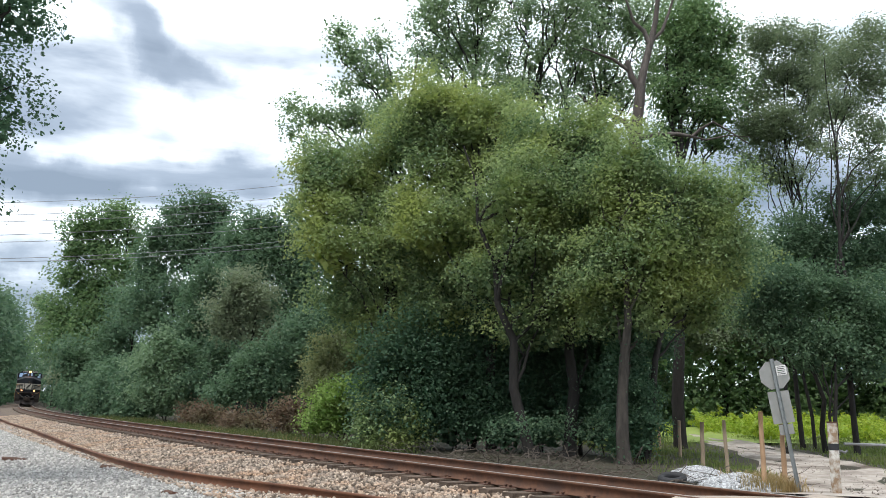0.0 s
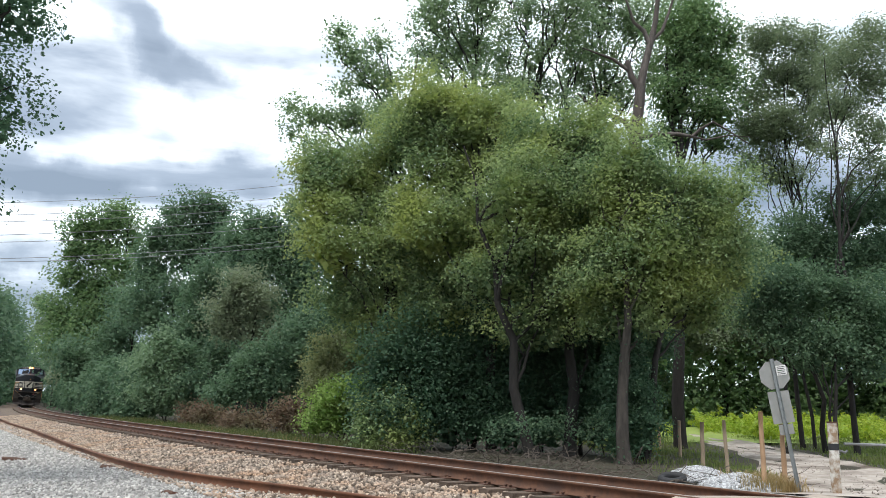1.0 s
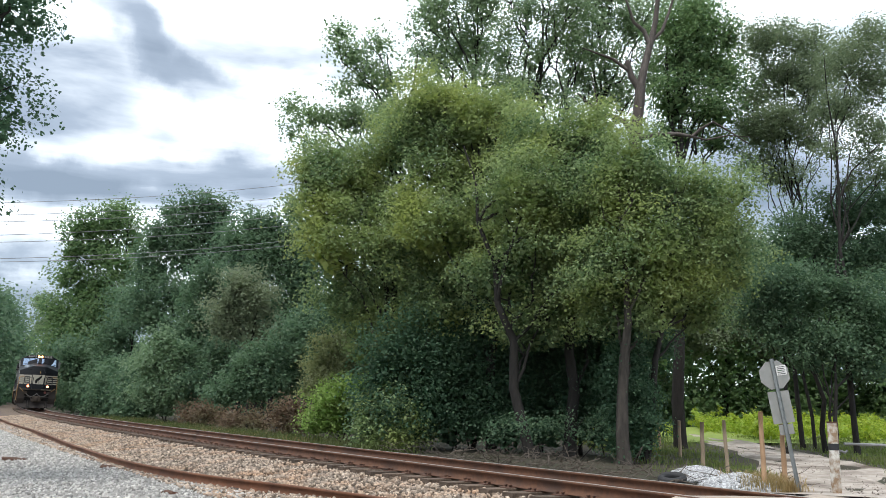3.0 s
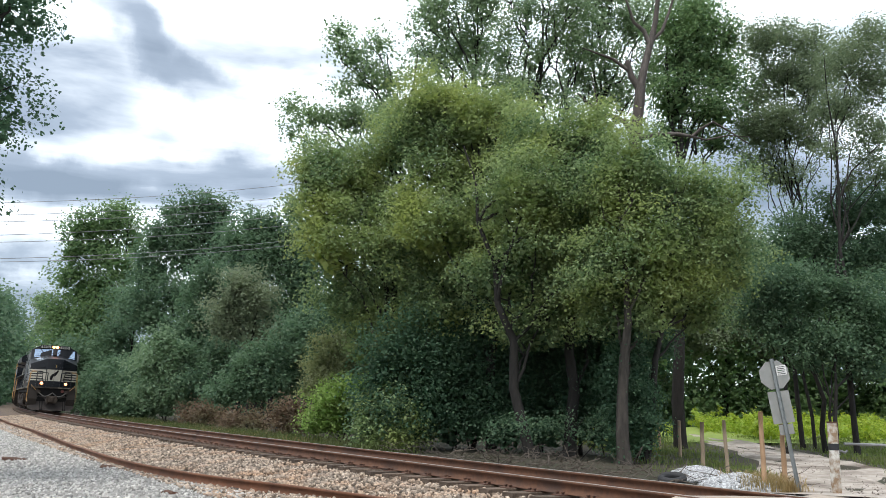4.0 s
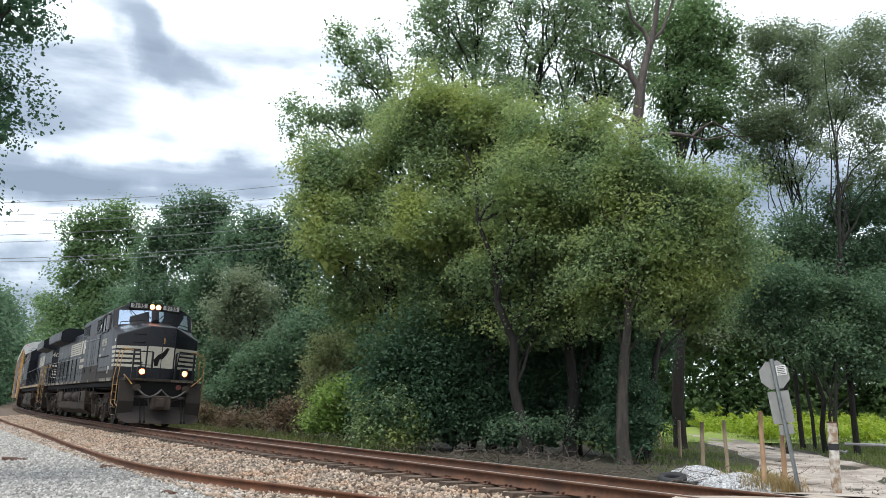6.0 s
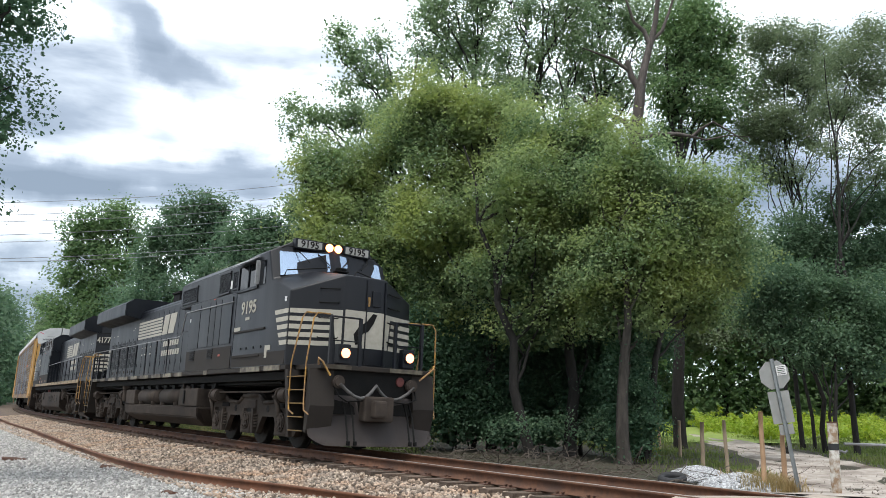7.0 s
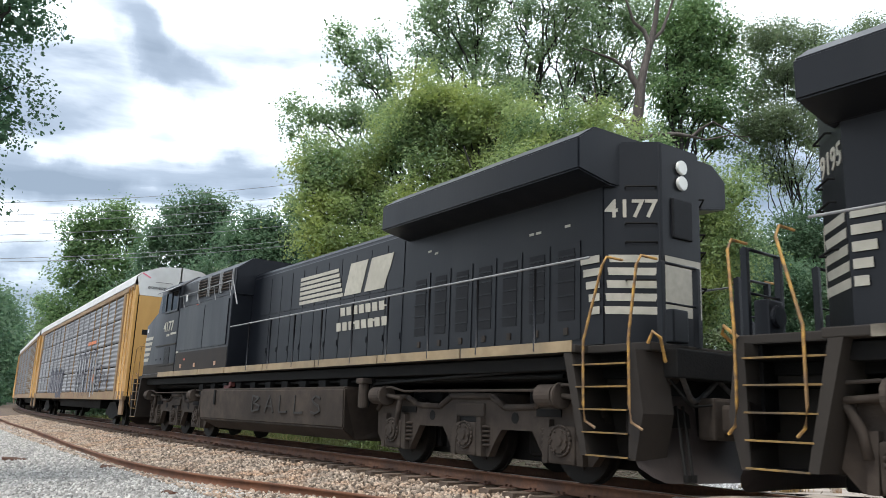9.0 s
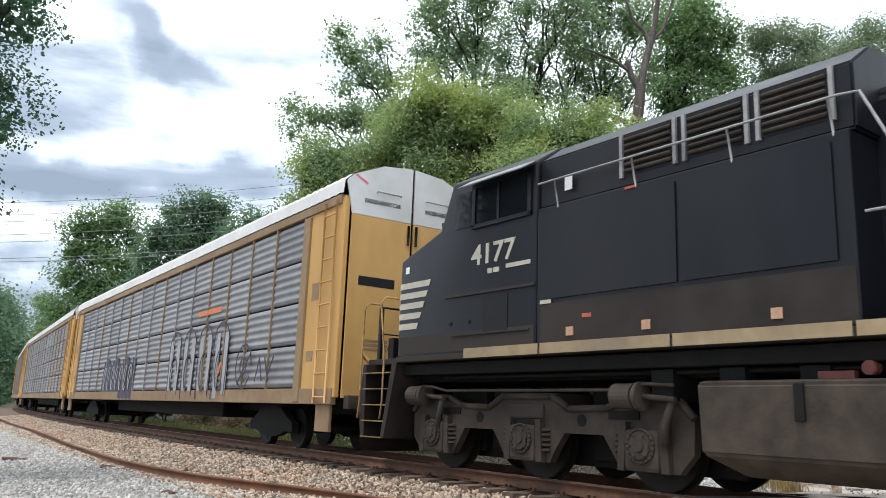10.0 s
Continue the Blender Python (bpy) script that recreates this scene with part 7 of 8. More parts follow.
        box(bm, xe + 0.18, xe + 0.46, -0.2, 0.1, 0.7, 1.04, 0.05) if s > 0 else box(bm, xe - 0.69, xe - 0.18, -0.1, 0.2, 0.7, 1.04, 0.05)
        box(bm, xe + s * 0.05, xe + s * 0.3, -0.34, 0.34, 0.62, 1.12, 0.04) if s > 0 else box(bm, xe - 0.3, xe - 0.05, -0.34, 0.34, 0.62, 1.12, 0.04)
        part("coupler", tidy(bm), DUST, loco, "dusty knuckle coupler")
        # plough in vertical strips, hollow in section
        bm = bmesh.new()
        n = 20
        cols = []
        for i in range(n + 1):
            y = -1.43 + 2.86 * i / n
            top_z = 1.12 if abs(y) > 0.42 else 0.66
            wide = 1 - 0.1 * max(0, (abs(y) - 1.0) / 0.48)
            col = []
            for j in range(7):
                f = j / 6
                low = 0.14 + 0.22 * max(0, (abs(y) - 1.05) / 0.43) ** 2
                z = low + (top_z - low) * f
                x = xe + s * (0.2 - 0.3 * math.sin(math.pi * (z - 0.14) / 0.98 * 0.75) + 0.12 * (1 - abs(y) / 1.43))
                col.append(bm.verts.new((x, y, z)))
            cols.append(col)
        for u, w in zip(cols, cols[1:]):
            for j in range(6):
                bm.faces.new((u[j], w[j], w[j + 1], u[j + 1]))
        bmesh.ops.solidify(bm, geom=bm.faces[:], thickness=0.03)
        part("plough", tidy(bm), PLOUGH, loco, "dusty curved snow plough", True)
        bm = bmesh.new()
        for y in (-0.75, -0.6, 0.68, 0.8):
            rod(bm, [(xe + s * 0.1, y, 1.0), (xe + s * 0.2, y + 0.05, 0.7), (xe + s * 0.28, y + 0.08, 0.22)], 0.02, 7)
            drum(bm, (xe + s * 0.3, y + 0.08, 0.2), "z", 0.04, 0.08, 10)
        parts("air_hose", bm, DARK, loco)
        bm = bmesh.new()
        pts = [(xe + s * (0.16 + 0.1 * math.sin(k * 0.6)), -0.85 + 1.7 * k / 12, 1.34 - 0.27 * abs(math.sin(math.pi * 2 * k / 12)) ** 1.0) for k in range(13)]
        rod(bm, pts, 0.034, 8)
        part("jumper_cable", bm, HOSE, loco, "grey looped jumper cable")
        bm = bmesh.new()
        for y in (-0.86, 0.86):
            drum(bm, (xe + s * 0.08, y, 1.38), "x", 0.13, 0.16, 16, 0.03)
        parts("jumper_socket", bm, DUST, loco)
        bm = bmesh.new()
        drum(bm, (xe + s * 0.02, 0.62, 1.45), "x", 0.1, 0.04, 16, 0.01)
        part("brake_valve", bm, RED_DIM, loco)
    bogie(loco, 7.155, flip)
    bogie(loco, -7.155, flip)
    return loco


LEAD = locomotive("9195", False, 1)
SECOND = locomotive("4177", True, -1)
TRAIN = [(LEAD, 0.0, 14.309, False), (SECOND, -22.571, 14.309, True)]
CAR_YELLOW = surface("weathered_car_yellow", (0.47, 0.265, 0.075), (0.6, 0.35, 0.115), 2.5, 0.65, 0.06, c3=(0.36, 0.2, 0.08), big=0.3, stretch=(1, 1, 0.3))
CAR_POST = surface("rusty_tan_post", (0.21, 0.14, 0.075), (0.31, 0.21, 0.115), 5, 0.75, 0.1, c3=(0.2, 0.11, 0.06))
GALV = surface("galvanised_sheet", (0.19, 0.19, 0.195), (0.29, 0.29, 0.3), 3, 0.55, 0.06, metal=0.25, c3=(0.14, 0.12, 0.115), big=0.3, vary=0.16)
CAR_ROOF = surface("chalky_white_roof", (0.55, 0.55, 0.54), (0.7, 0.7, 0.69), 2, 0.7, 0.06, c3=(0.42, 0.39, 0.35), big=0.25)
SPRAY_DARK = surface("dark_spray_paint", (0.015, 0.014, 0.03), (0.04, 0.035, 0.06), 9, 0.6, 0.0)
SPRAY_PALE = surface("pale_spray_paint", (0.27, 0.27, 0.28), (0.36, 0.36, 0.37), 9, 0.6, 0.0)
SPRAY_ORANGE = surface("orange_spray_paint", (0.55, 0.13, 0.04), (0.65, 0.2, 0.07), 9, 0.6, 0.0)
PINK = surface("pink_chalk", (0.7, 0.15, 0.22), (0.8, 0.22, 0.3), 9, 0.7, 0.0)


def corrugated(w, h, ribs):
    """One ribbed sheet, w along x and h high, its ribs level."""
    bm = bmesh.new()
    n = ribs * 6
    rows = []
    for i in range(n + 1):
        f = i / n
        ph = (f * ribs) % 1
        y = -0.028 * max(0.0, math.sin(math.pi * min(max((ph - 0.15) / 0.7, 0), 1)))
        rows.append([bm.verts.new((x, y, f * h)) for x in (0, w)])
    for a, b in zip(rows, rows[1:]):
        f = bm.faces.new((a[0], a[1], b[1], b[0]))
        f.smooth = True
    top, bot = rows[-1], rows[0]
    back = [bm.verts.new((x, 0.03, z)) for x in (0, w) for z in (0, h)]
    bm.faces.new((bot[0], back[0], back[2], bot[1]))
    bm.faces.new((top[1], back[3], back[1], top[0]))
    bm.faces.new((back[0], back[1], back[3], back[2]))
    return bm


def auto_rack():
    car = thing("auto_rack_car", "tall yellow enclosed rail car with ribbed grey steel side panels", "rail car", "train")
    L, Wd = 13.6, 1.5
    # added near-black block in place of the unlit inside behind the panel gaps
    bm = bmesh.new()
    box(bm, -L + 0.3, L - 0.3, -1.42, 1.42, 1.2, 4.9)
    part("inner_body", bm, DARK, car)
    bm = bmesh.new()
    for sy in (-1, 1):
        box(bm, -L + 0.1, L - 0.1, sy * 1.46 - 0.06, sy * 1.46 + 0.06, 0.92, 1.22, 0.012)
    part("side_sill", bm, CAR_POST, car, "dirty yellow side sill")
    bm = bmesh.new()
    box(bm, -L, L, -0.4, 0.4, 0.75, 1.2)
    box(bm, -6.0, 6.0, -0.9, 0.9, 0.55, 0.95, 0.05)
    part("centre_sill", bm, DARK, car)
    x0, x1, bays = -11.9, 11.8, 16
    w = (x1 - x0) / bays
    mesh = None
    for sy in (-1, 1):
        for k in range(bays):
            for t in range(4):
                if mesh is None:
                    o = part("side_panel", tidy(corrugated(w - 0.05, 0.835, 5)), GALV, car)
                    mesh = o.data
                else:
                    o = under(new("side_panel", mesh), car)
                z = 1.25 + t * 0.875
                o.matrix_basis = pose(x0 + k * w + 0.025, -1.475, z) if sy < 0 else pose(x0 + (k + 1) * w - 0.025, 1.475, z, 0, 0, 180)
    post = None
    for sy in (-1, 1):
        for k in range(bays + 1):
            if post is None:
                bm = bmesh.new()
                box(bm, -0.022, 0.022, -0.035, 0.035, 1.2, 4.78, 0.008)
                o = part("side_post", bm, CAR_POST, car)
                post = o.data
                bare = post.copy()
                bare.materials[0] = GALV
            else:
                o = under(new("side_post", post if k % 3 == 0 or k > bays - 4 else bare), car)
            o.matrix_basis = pose(x0 + k * w, sy * 1.49, 0)
        bm = bmesh.new()
        box(bm, -L + 0.15, L - 0.15, sy * 1.46 - 0.07, sy * 1.46 + 0.07, 4.76, 4.95, 0.02)
        part("eave_rail", bm, CAR_POST, car)
        for s in (-1, 1):
            bm = bmesh.new()
            a, b = sorted((s * 11.85, s * (L - 0.02)))
            box(bm, a, b, sy * 1.44 - 0.05, sy * 1.44 + 0.05, 1.05, 4.9, 0.015)
            part("end_panel", bm, CAR_YELLOW, car, "yellow end side panel")
            bm = bmesh.new()
            box(bm, s * 11.98 - 0.13, s * 11.98 + 0.13, sy * 1.5 - 0.05, sy * 1.5 + 0.05, 0.95, 4.72, 0.02)
            part("corner_post", bm, CAR_POST, car)
            bm = bmesh.new()
            for xx in (12.85, 13.35):
                rod(bm, [(s * xx, sy * 1.56, 0.95), (s * xx, sy * 1.56, 4.85)], 0.022, 6)
            part("ladder_rail", bm, CAR_YELLOW, car)
            for k in range(9):
                bm = bmesh.new()
                rod(bm, [(s * 12.85, sy * 1.57, 1.05 + k * 0.44), (s * 13.35, sy * 1.57, 1.05 + k * 0.44)], 0.018, 6)
                part("ladder_rung", bm, CAR_YELLOW, car)
            bm = bmesh.new()
            side_slab(bm, sy, 1.49, s * 12.5 - 0.17, s * 12.5 + 0.17, 2.95, 3.3, 0.006)
            side_slab(bm, sy, 1.49, s * 12.4 - 0.15, s * 12.4 + 0.15, 1.75, 1.95, 0.006)
            part("data_plate", tidy(bm), CAR_POST, car)
    # roof with cross ribs
    bm = bmesh.new()
    sect = [(-1.54, 4.95), (-1.51, 5.22), (-1.36, 5.36), (-0.72, 5.64), (0, 5.72), (0.72, 5.64), (1.36, 5.36), (1.51, 5.22), (1.54, 4.95)]
    rings = []
    n = 170
    for i in range(n + 1):
        x = -L + 0.05 + (2 * L - 0.1) * i / n
        up = 0.02 if i % 2 else 0.0
        rings.append([bm.verts.new((x, y, z + up)) for y, z in sect])
    for a, b in zip(rings, rings[1:]):
        for k in range(len(sect) - 1):
            bm.faces.new((a[k], a[k + 1], b[k + 1], b[k]))
    part("roof", tidy(bm), CAR_ROOF, car, "chalky white ribbed roof")
    # end doors
    for s in (-1, 1):
        for sy in (-1, 1):
            bm = bmesh.new()
            q = [(0.03, 1.05), (1.36, 1.05), (1.36, 4.55), (0.03, 4.55)]
            p = [(s * L, sy * y, z) for y, z in q]
            slab(bm, p if s * sy > 0 else p[::-1], 0.03)
            d = part("end_door", tidy(bm), CAR_YELLOW, car, "yellow end door leaf")
            bm = bmesh.new()
            q = [(0.03, 4.56), (1.36, 4.56), (1.5, 5.2), (1.34, 5.35), (0.7, 5.63), (0.03, 5.7)]
            p = [(s * L, sy * y, z) for y, z in q]
            slab(bm, p if s * sy > 0 else p[::-1], 0.03)
            up = part("end_door_top", tidy(bm), CAR_ROOF, car, "white upper end door")
            bm = bmesh.new()
            box(bm, s * (L + 0.03) - 0.006, s * (L + 0.03) + 0.006, sy * 0.75 - 0.4, sy * 0.75 + 0.4, 3.18, 3.36, 0.003)
            part("door_slot", bm, GRILLE, d)
            bm = bmesh.new()
            rod(bm, [(s * (L + 0.02), sy * 0.3, 5.05), (s * (L + 0.07), sy * 0.3, 5.07), (s * (L + 0.07), sy * 0.85, 5.07), (s * (L + 0.02), sy * 0.85, 5.05)], 0.012, 6)
            part("door_grab", bm, STEEL, up)
            bm = bmesh.new()
            rod(bm, [(s * (L + 0.05), sy * 0.09, 4.1), (s * (L + 0.05), sy * 0.09, 4.5)], 0.03, 6)
            part("door_hinge", bm, DARK, d)
            lettering("height_warning", "EXCESS HEIGHT CAR", 0.115, facing((s * (L + 0.036), sy * 0.7, 4.82), (s, 0, 0)), DARK, up, 0.75, 0, 0.002, "black stencilled height warning")
            bm = bmesh.new()
            q = [(0.45, 1.95), (0.95, 1.95), (0.95, 2.0), (0.45, 2.0)]
            for dz in (0, 0.08, 0.16):
                p = [(s * (L + 0.032), sy * y, z + dz) for y, z in q]
                slab(bm, p if s * sy > 0 else p[::-1], 0.003)
            parts("stencil_bar", tidy(bm), CAR_POST, d)
            bm = bmesh.new()
            p = [(s * (L + 0.033), sy * y, z) for y, z in ((1.05, 5.22), (1.32, 5.36), (1.34, 5.32), (1.07, 5.18))]
            slab(bm, p if s * sy < 0 else p[::-1], 0.003)
            part("chalk_mark", tidy(bm), PINK, up)
        bm = bmesh.new()
        box(bm, s * 14.2 - 0.55, s * 14.2 + 0.1, -0.15, 0.15, 0.72, 1.0, 0.04)
        box(bm, s * (L + 0.1) - 0.1, s * (L + 0.1) + 0.1, -1.3, 1.3, 0.85, 1.1, 0.02)
        part("coupler", bm, DUST, car)
        bm = bmesh.new()
        for sy in (-1, 1):
            box(bm, s * 13.1 - 0.3, s * 13.1 + 0.3, sy * 1.44 - 0.03, sy * 1.44 + 0.03, 0.42, 0.95, 0.01)
        parts("sill_step", bm, CAR_POST, car)
    # two-axle trucks
    wm = None
    for cx in (-9.75, 9.75):
        bm = bmesh.new()
        for sy in (-1, 1):
            prism(bm, [(-1.2, 0.52), (-1.0, 0.6), (-0.5, 0.85), (0.5, 0.85), (1.0, 0.6), (1.2, 0.52), (1.2, 0.34), (0.8, 0.34), (0.35, 0.22), (-0.35, 0.22), (-0.8, 0.34), (-1.2, 0.34)], sy * 0.95, sy * 1.1)
        box(bm, -0.25, 0.25, -1.05, 1.05, 0.45, 0.75, 0.03)
        tr = part("bogie_frame", tidy(bm), DARK, car)
        tr.matrix_basis = pose(cx, 0, 0)
        for ax in (-0.89, 0.89):
            if wm is None:
                ws = part("wheelset", wheelset_mesh(0.42), WHEEL, tr)
                wm = ws.data
            else:
                ws = under(new("wheelset", wm), tr)
            ws.matrix_basis = pose(ax, 0, 0.42)
    return car


def spray(car, name, strokes, width, material, label):
    """Painted strokes on the right side: each a list of (x, z)."""
    bm = bmesh.new()
    lift = 0.0
    for pts in strokes:
        for (xa, za), (xb, zb) in zip(pts, pts[1:]):
            d = Vector((xb - xa, 0, zb - za)).normalized()
            n = Vector((-d.z, 0, d.x)) * width / 2
            lift += 0.0006
            a, b = Vector((xa, -1.512 - lift, za)) - d * width * 0.3, Vector((xb, -1.512 - lift, zb)) + d * width * 0.3
            slab(bm, [a - n, b - n, b + n, a + n], 0.004)
    parts(name, tidy(bm), material, car, label)


FIRST_CAR = auto_rack()
CARS = [FIRST_CAR]
for k in range(1, 5):
    CARS.append(copy_thing(FIRST_CAR, Matrix.Identity(4)))


def arc(cx, cz, rx, rz, a0, a1, n=9):
    return [(cx + rx * math.cos(radians(a0 + (a1 - a0) * i / n)), cz + rz * math.sin(radians(a0 + (a1 - a0) * i / n))) for i in range(n + 1)]


def graffiti(car):
    rngg = np.random.default_rng(8)
    bm_fill = [[(-6.3 + 0.5 * k, 1.1), (-6.1 + 0.5 * k, 2.2 + 0.12 * math.sin(k * 2.1))] for k in range(10)]
    spray(car, "graffiti_stroke", bm_fill, 0.46, SPRAY_DARK, "dark spray-painted block graffiti")
    pale = []
    for k in range(7):
        x = -6.0 + k * 0.68
        pale += [arc(x, 1.7, 0.22, 0.42, 90 * (k % 2), 250 + 30 * k % 90), [(x - 0.1, 1.3), (x + 0.15, 2.1)]]
    spray(car, "graffiti_line", pale, 0.06, SPRAY_PALE, "pale outline graffiti strokes")
    big = []
    for k, x in enumerate((3.2, 4.6, 6.0, 7.3)):
        big += [arc(x, 2.45, 0.55, 0.45, 180, 0), [(x - 0.55, 2.45), (x - 0.5, 1.0)], [(x + 0.55, 2.45), (x + 0.45, 1.1)], arc(x, 1.7, 0.3, 0.5, 30 * k, 260 + 20 * k)]
    big += [arc(9.0, 1.75, 0.5, 0.5, 0, 330), arc(9.0, 1.75, 0.2, 0.2, 0, 360), [(8.7, 1.35), (9.4, 2.0)], [(9.8, 1.4), (10.0, 1.9), (10.2, 1.4)], [(10.3, 1.9), (10.5, 1.5), (10.8, 1.9)]]
    spray(car, "graffiti_outline", big, 0.055, SPRAY_DARK, "dark outline graffiti letters")
    fillp = []
    for x in (3.2, 4.6, 6.0, 7.3):
        fillp += [[(x - 0.35, 1.1), (x - 0.35, 2.55)], [(x + 0.3, 1.2), (x + 0.3, 2.55)]]
    spray(car, "graffiti_pale_stroke", fillp, 0.3, SPRAY_PALE, "pale grey graffiti fill")
    spray(car, "graffiti_orange", [[(5.1, 3.27), (6.9, 3.27)], [(7.0, 1.5), (7.25, 1.85)]], 0.14, SPRAY_ORANGE, "orange sprayed band")


graffiti(FIRST_CAR)
for k, c in enumerate(CARS):
    TRAIN.append((c, -48.02 - 28.4 * k, 19.5, False))
for c in CARS[:2]:
    for tr in [o for o in c.children if o.name.startswith("bogie_frame")]:
        for ws, ax in zip([o for o in tr.children], (-0.89, 0.89)):
            WHEELS.append((ws, (ax, 0, 0.42), 0.42, 1))

# ---- crossing furniture ----
GALV_POST = surface("galvanised_post", (0.2, 0.22, 0.22), (0.32, 0.34, 0.34), 8, 0.5, 0.1, metal=0.4)
SIGN_BACK = surface("aluminium_sign_back", (0.27, 0.27, 0.25), (0.36, 0.36, 0.34), 5, 0.5, 0.04, metal=0.3, c3=(0.22, 0.215, 0.2))
WOOD_POST = surface("weathered_post_wood", (0.20, 0.15, 0.10), (0.34, 0.26, 0.18), 6, 0.85, 0.4, stretch=(4, 4, 0.5), vary=0.25)
WOOD_FRESH = surface("orange_brown_post_wood", (0.33, 0.20, 0.11), (0.46, 0.30, 0.18), 6, 0.85, 0.4, stretch=(4, 4, 0.5), vary=0.15)
WHITE_POST = surface("peeling_white_paint", (0.3, 0.2, 0.12), (0.68, 0.66, 0.6), 9, 0.7, 0.2, c3=(0.34, 0.2, 0.1), big=0.35, spread=0.22)
RUBBER = surface("black_rubber", (0.012, 0.012, 0.013), (0.03, 0.03, 0.032), 8, 0.7, 0.3)
WIRE = surface("power_wire", (0.2, 0.2, 0.21), (0.3, 0.3, 0.31), 5, 0.5, 0.0)


def stop_sign(x, y, z):
    """The backs of an eight-sided sign and two plates on a leaning channel post."""
    s = thing("road_sign", "leaning eight-sided road sign with grey back on steel post", "road sign")
    s.matrix_basis = Matrix.Translation((x, y, z)) @ Matrix.Rotation(radians(-10), 4, "Z") @ Matrix.Rotation(radians(-8.5), 4, "Y")
    bm = bmesh.new()
    prism(bm, [(-0.035, -0.3), (0.035, -0.3), (0.035, 2.42), (-0.035, 2.42)], -0.01, 0.0)
    for xx in (-0.035, 0.03):
        box(bm, xx, xx + 0.006, -0.04, 0.0, -0.3, 2.42)
    part("post", tidy(bm), GALV_POST, s, "galvanised channel post")
    bm = bmesh.new()
    r = 0.275
    prism(bm, [(r * 1.082 * math.cos(radians(22.5 + 45 * k)), 2.1 + r * 1.082 * math.sin(radians(22.5 + 45 * k))) for k in range(8)], 0.004, 0.012)
    part("octagon_plate", tidy(bm), SIGN_BACK, s)
    bm = bmesh.new()
    prism(bm, [(0.05, 2.08), (0.24, 2.08), (0.24, 2.27), (0.05, 2.27)], -0.002, 0.003)
    lab = part("sticker", tidy(bm), PAPER, s, "white sticker with small print")
    for k in range(5):
        bm = bmesh.new()
        prism(bm, [(0.07, 2.1 + k * 0.034), (0.22 - 0.02 * (k % 2), 2.1 + k * 0.034), (0.22 - 0.02 * (k % 2), 2.112 + k * 0.034), (0.07, 2.112 + k * 0.034)], -0.005, -0.002)
        part("print_line", tidy(bm), DARK if k != 2 else LEAF_DEEP, lab)
    bm = bmesh.new()
    prism(bm, [(-0.2, 1.16), (0.2, 1.16), (0.2, 1.78), (-0.2, 1.78)], 0.004, 0.011)
    part("lower_plate", tidy(bm), SIGN_BACK, s)
    bm = bmesh.new()
    prism(bm, [(-0.12, 0.94), (0.15, 0.94), (0.15, 1.14), (-0.12, 1.14)], 0.004, 0.011)
    part("small_plate", tidy(bm), SIGN_BACK, s)
    for zz in (2.0, 2.22, 1.28, 1.66):
        bm = bmesh.new()
        drum(bm, (0, -0.012, zz), "y", 0.014, 0.012, 6)
        part("bolt", bm, STEEL, s)


stop_sign(6.93, 15.76, -0.33)


def fence_post(x, y, z, h, r, lean, material, label):
    rngp = np.random.default_rng(int(abs(x * 100)))
    bm = bmesh.new()
    rod(bm, [(0, 0, -0.4), (0.004, 0, h * 0.35), (-0.006, 0.004, h * 0.7), (0, 0, h)], r, 9, r * 0.9)
    for v in bm.verts:
        v.co += Vector(rngp.normal(size=3)) * r * 0.06
    for k in (0.3, 0.55, 0.8):
        box(bm, -0.012, 0.012, -r * 1.1, -r * 0.8, h * k, h * k + 0.03)
    p = part("fence_post", bm, material)
    p.matrix_basis = Matrix.Translation((x, y, z)) @ Matrix.Rotation(radians(lean), 4, "Y")
    tagged(p, label, "post", "row of old fence posts")


OLD = "weathered round wooden fence post in the grass"
fence_post(9.16, 33.56, -0.50, 1.25, 0.065, -2, WOOD_POST, OLD)
fence_post(8.15, 27.38, -0.50, 1.25, 0.06, 0, WOOD_POST, OLD)
fence_post(7.61, 23.42, -0.50, 1.25, 0.06, 1, WOOD_POST, OLD)
fence_post(7.30, 20.56, -0.45, 1.28, 0.05, -2, WOOD_POST, "grey leaning wooden fence post in the grass")
fence_post(6.36, 15.94, -0.35, 1.38, 0.05, 0, WOOD_FRESH, "orange-brown wooden fence post beside the crossing")
fence_post(6.77, 15.94, -0.35, 1.15, 0.05, 0, WOOD_FRESH, "orange-brown wooden fence post beside the crossing")


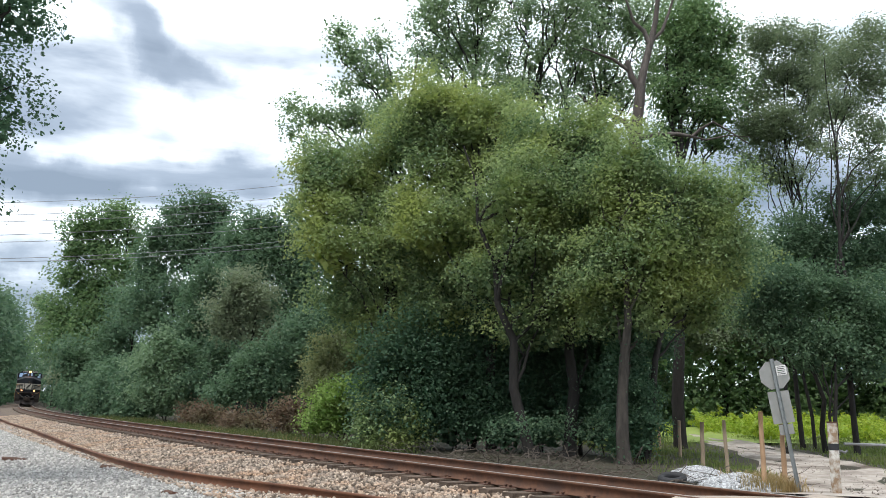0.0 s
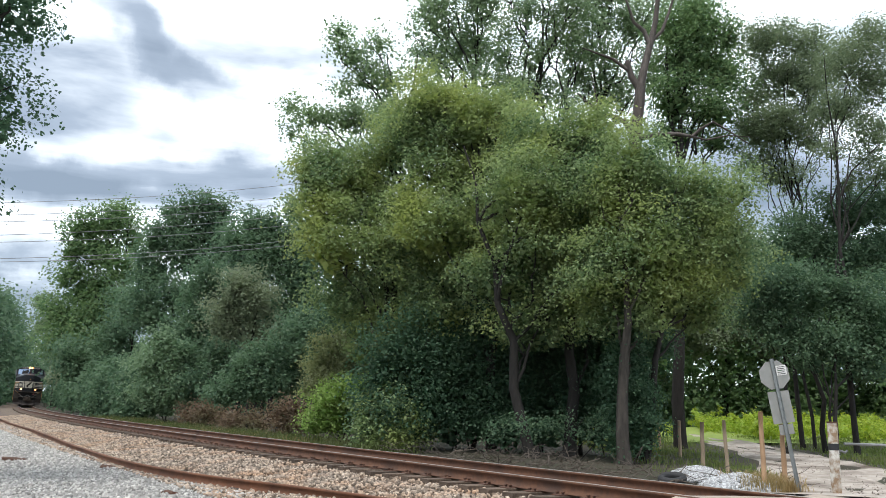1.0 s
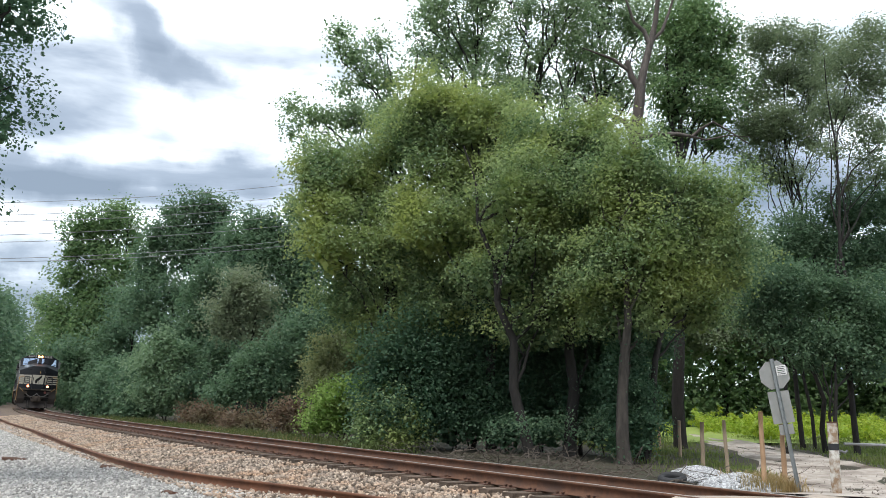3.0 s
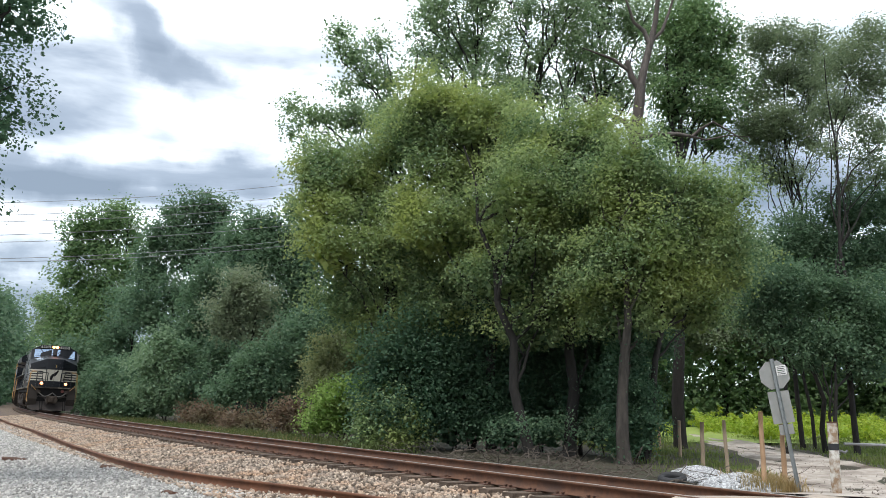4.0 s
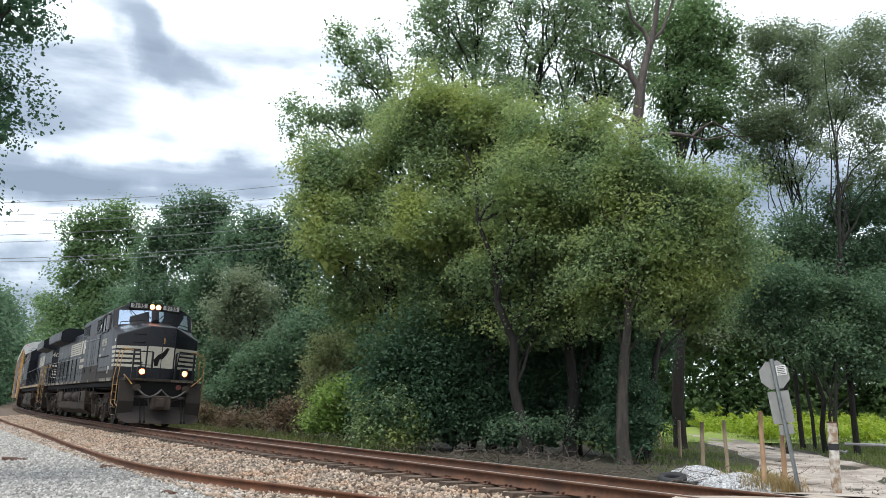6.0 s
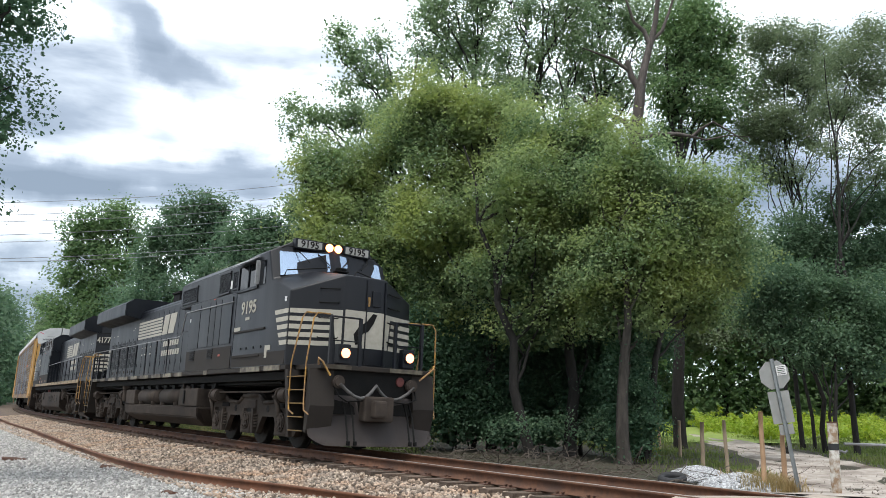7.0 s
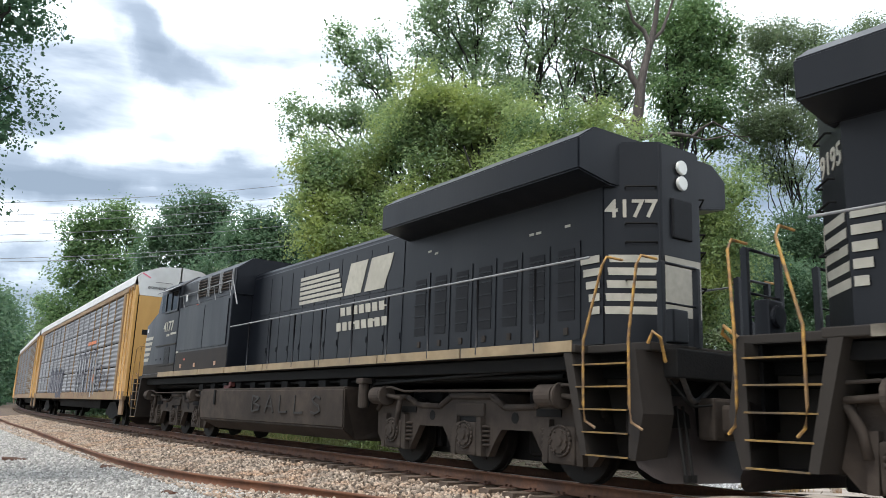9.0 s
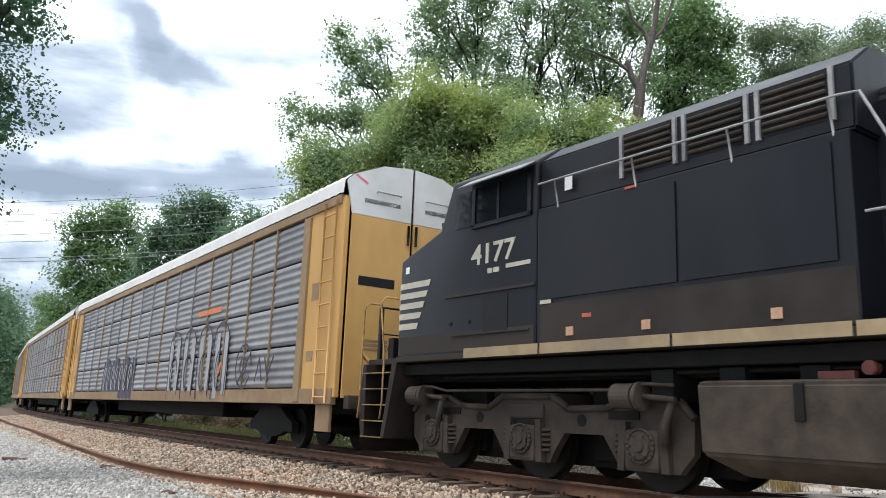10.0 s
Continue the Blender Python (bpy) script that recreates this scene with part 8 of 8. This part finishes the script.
def gate_post(x, y, z):
    g = thing("gate_post", "rusting white-painted steel pipe gate post with dark band", "gate post")
    g.matrix_basis = Matrix.Translation((x, y, z))
    bm = bmesh.new()
    drum(bm, (0, 0, 0.4), "z", 0.088, 1.5, 20)
    part("pipe", bm, WHITE_POST, g)
    bm = bmesh.new()
    drum(bm, (0, 0, 1.16), "z", 0.093, 0.03, 20)
    part("rim", bm, RUST, g)
    bm = bmesh.new()
    drum(bm, (0, 0, 0.72), "z", 0.092, 0.14, 20, 0.01)
    part("band", bm, RUBBER, g, "dark torn reflective band")
    bm = bmesh.new()
    rod(bm, [(0.1, 0, 0.66), (0.2, -0.02, 0.62), (0.24, 0, 0.66)], 0.02, 8)
    part("latch", bm, STEEL, g)
    b = thing("gate_bar", "horizontal worn steel pipe barrier bar across the road", "gate")
    b.matrix_basis = Matrix.Translation((x, y, z))
    bm = bmesh.new()
    rod(bm, [(0.22, 0.05, 0.78), (2.2, 0.25, 0.76), (4.4, 0.5, 0.74)], 0.024, 10)
    part("bar", bm, STEEL, b)
    bm = bmesh.new()
    rod(bm, [(4.4, 0.5, -0.4), (4.4, 0.5, 0.9)], 0.09, 12)
    part("end_post", bm, RUST, b)


gate_post(7.29, 14.97, -0.30)


def gravel_pile():
    rng = np.random.default_rng(31)
    for cx, cy, r, h in ((5.79, 18.19, 0.70, 0.28), (6.02, 16.28, 0.70, 0.28)):
        n = 3600
        a, q = rng.random(n) * math.tau, np.sqrt(rng.random(n))
        x, y = cx + np.cos(a) * q * r * 1.2, cy + np.sin(a) * q * r
        z = -0.5 + h * (1 - q ** 1.6) + 0.03
        v, f = boulders(n, x, y, z, 0.026, rng)
        pile = tagged(raw("gravel_pile", v, f, PILE), "heap of pale grey gravel beside the crossing", "gravel pile", "", "stuff")


PILE = surface("pale_pile_stone", (0.33, 0.335, 0.34), (0.52, 0.525, 0.53), 9, 0.9, 0.3, island=0.4)
gravel_pile()


def old_tyre(x, y, z):
    bm = bmesh.new()
    for i in range(20):
        a0 = i * math.tau / 20
        ring = []
        for j in range(10):
            b0 = j * math.tau / 10
            rr = 0.24 + 0.085 * math.cos(b0)
            ring.append(bm.verts.new((rr * math.cos(a0), rr * math.sin(a0) * 0.8, 0.09 * math.sin(b0))))
    vs = list(bm.verts)
    for i in range(20):
        for j in range(10):
            bm.faces.new((vs[i * 10 + j], vs[i * 10 + (j + 1) % 10], vs[((i + 1) % 20) * 10 + (j + 1) % 10], vs[((i + 1) % 20) * 10 + j]))
    t = part("old_tyre", tidy(bm), RUBBER, None, "", True)
    t.matrix_basis = pose(x, y, z, 12, -8, 20)
    tagged(t, "old black rubber tyre half sunk in gravel", "tyre")


old_tyre(4.95, 17.25, -0.40)


def scrap(x, y, z, w, turn, material, label, name):
    bm = bmesh.new()
    rngs = np.random.default_rng(int(abs(x * 31)))
    box(bm, -w / 2, w / 2, -w * 0.22, w * 0.22, -0.05, 0.05, 0.02)
    for v in bm.verts:
        v.co += Vector(rngs.normal(size=3)) * 0.012
    o = part(name, bm, material)
    o.matrix_basis = pose(x, y, z, 3, 4, turn)
    tagged(o, label, "debris")


scrap(-3.12, 13.28, -0.48, 0.4, 20, RUBBER, "black broken chunk of tie wood on gravel", "tie_scrap")
scrap(-4.13, 12.79, -0.50, 0.25, -30, RUST, "rusty flat scrap lying on gravel", "iron_scrap")
scrap(-6.88, 17.28, -0.50, 0.4, 10, RUST, "reddish bark scrap lying on gravel", "bark_scrap")
scrap(-9.75, 18.89, -0.50, 0.5, 30, RUST, "reddish bark scrap lying on gravel", "bark_scrap")


def brush_pile():
    """Dead branches on the forest floor beside the track."""
    rng = np.random.default_rng(61)
    V, F = [], []
    for k in range(230):
        s, d = rng.uniform(-15, -3.5), -rng.uniform(4.6, 8.0)
        p = beside(s, d, -0.5)
        a = rng.random() * math.tau
        L = rng.uniform(0.4, 1.6)
        q = p + Vector((math.cos(a) * L, math.sin(a) * L, rng.uniform(0.0, 0.5)))
        limb(V, F, bend(p, q, rng, 4, 0.08), rng.uniform(0.006, 0.02), 0.003, 5)
    tagged(raw("brush_pile", V, F, BRUSH, True), "tangle of dead grey branches on the forest floor", "branches", "", "stuff")


BRUSH = surface("dead_branch", (0.06, 0.048, 0.038), (0.15, 0.122, 0.098), 8, 0.9, 0.4)
brush_pile()


def wires():
    for (xa, ya, za), (xb, yb, zb) in (((-22.86, 41.7, 11.24), (-9.99, 51.0, 15.29)), ((-22.77, 41.7, 10.55), (-9.94, 51.0, 14.47)), ((-22.72, 41.7, 10.18), (-9.91, 51.0, 13.89)), ((-22.62, 41.7, 9.46), (-9.86, 51.0, 13.20)), ((-22.57, 41.7, 9.06), (-9.82, 51.0, 12.51)), ((-22.45, 41.7, 8.17), (-9.75, 51.0, 11.48)), ((-22.43, 41.7, 7.98), (-9.73, 51.0, 11.14))):
        a, b = Vector((xa, ya, za)), Vector((xb, yb, zb))
        d = b - a
        a, b = a - d * 0.4, b + d * 0.35
        bm = bmesh.new()
        rod(bm, [a.lerp(b, k / 24) - Vector((0, 0, 0.5 * math.sin(math.pi * k / 24) - 0.42)) for k in range(25)], 0.016, 5)
        tagged(part("power_line", bm, WIRE), "thin grey overhead power line above the wood", "power line", "overhead lines")


wires()

SPEED, START = 15.5352, -127.929


def on_track(s, span, turned):
    """The pose of a vehicle whose bogies stand span metres apart about s."""
    a, b = beside(s + span / 2, 0), beside(s - span / 2, 0)
    m = Matrix.Translation((a + b) / 2) @ Matrix.Rotation(math.atan2(a.y - b.y, a.x - b.x), 4, "Z") @ Matrix.Rotation(-CANT, 4, "X")
    return m @ Matrix.Rotation(math.pi, 4, "Z") if turned else m


def motions():
    for top, offset, span, turned in TRAIN:
        walk(top, [(k * 0.2, on_track(START + SPEED * k * 0.2 + offset, span, turned)) for k in range(51)])
    for ws, (x, y, z), r, way in WHEELS:
        walk(ws, [(k / 30, Matrix.Translation((x, y, z)) @ Matrix.Rotation(way * SPEED * k / 30 / r, 4, "Y")) for k in range(301)])


motions()
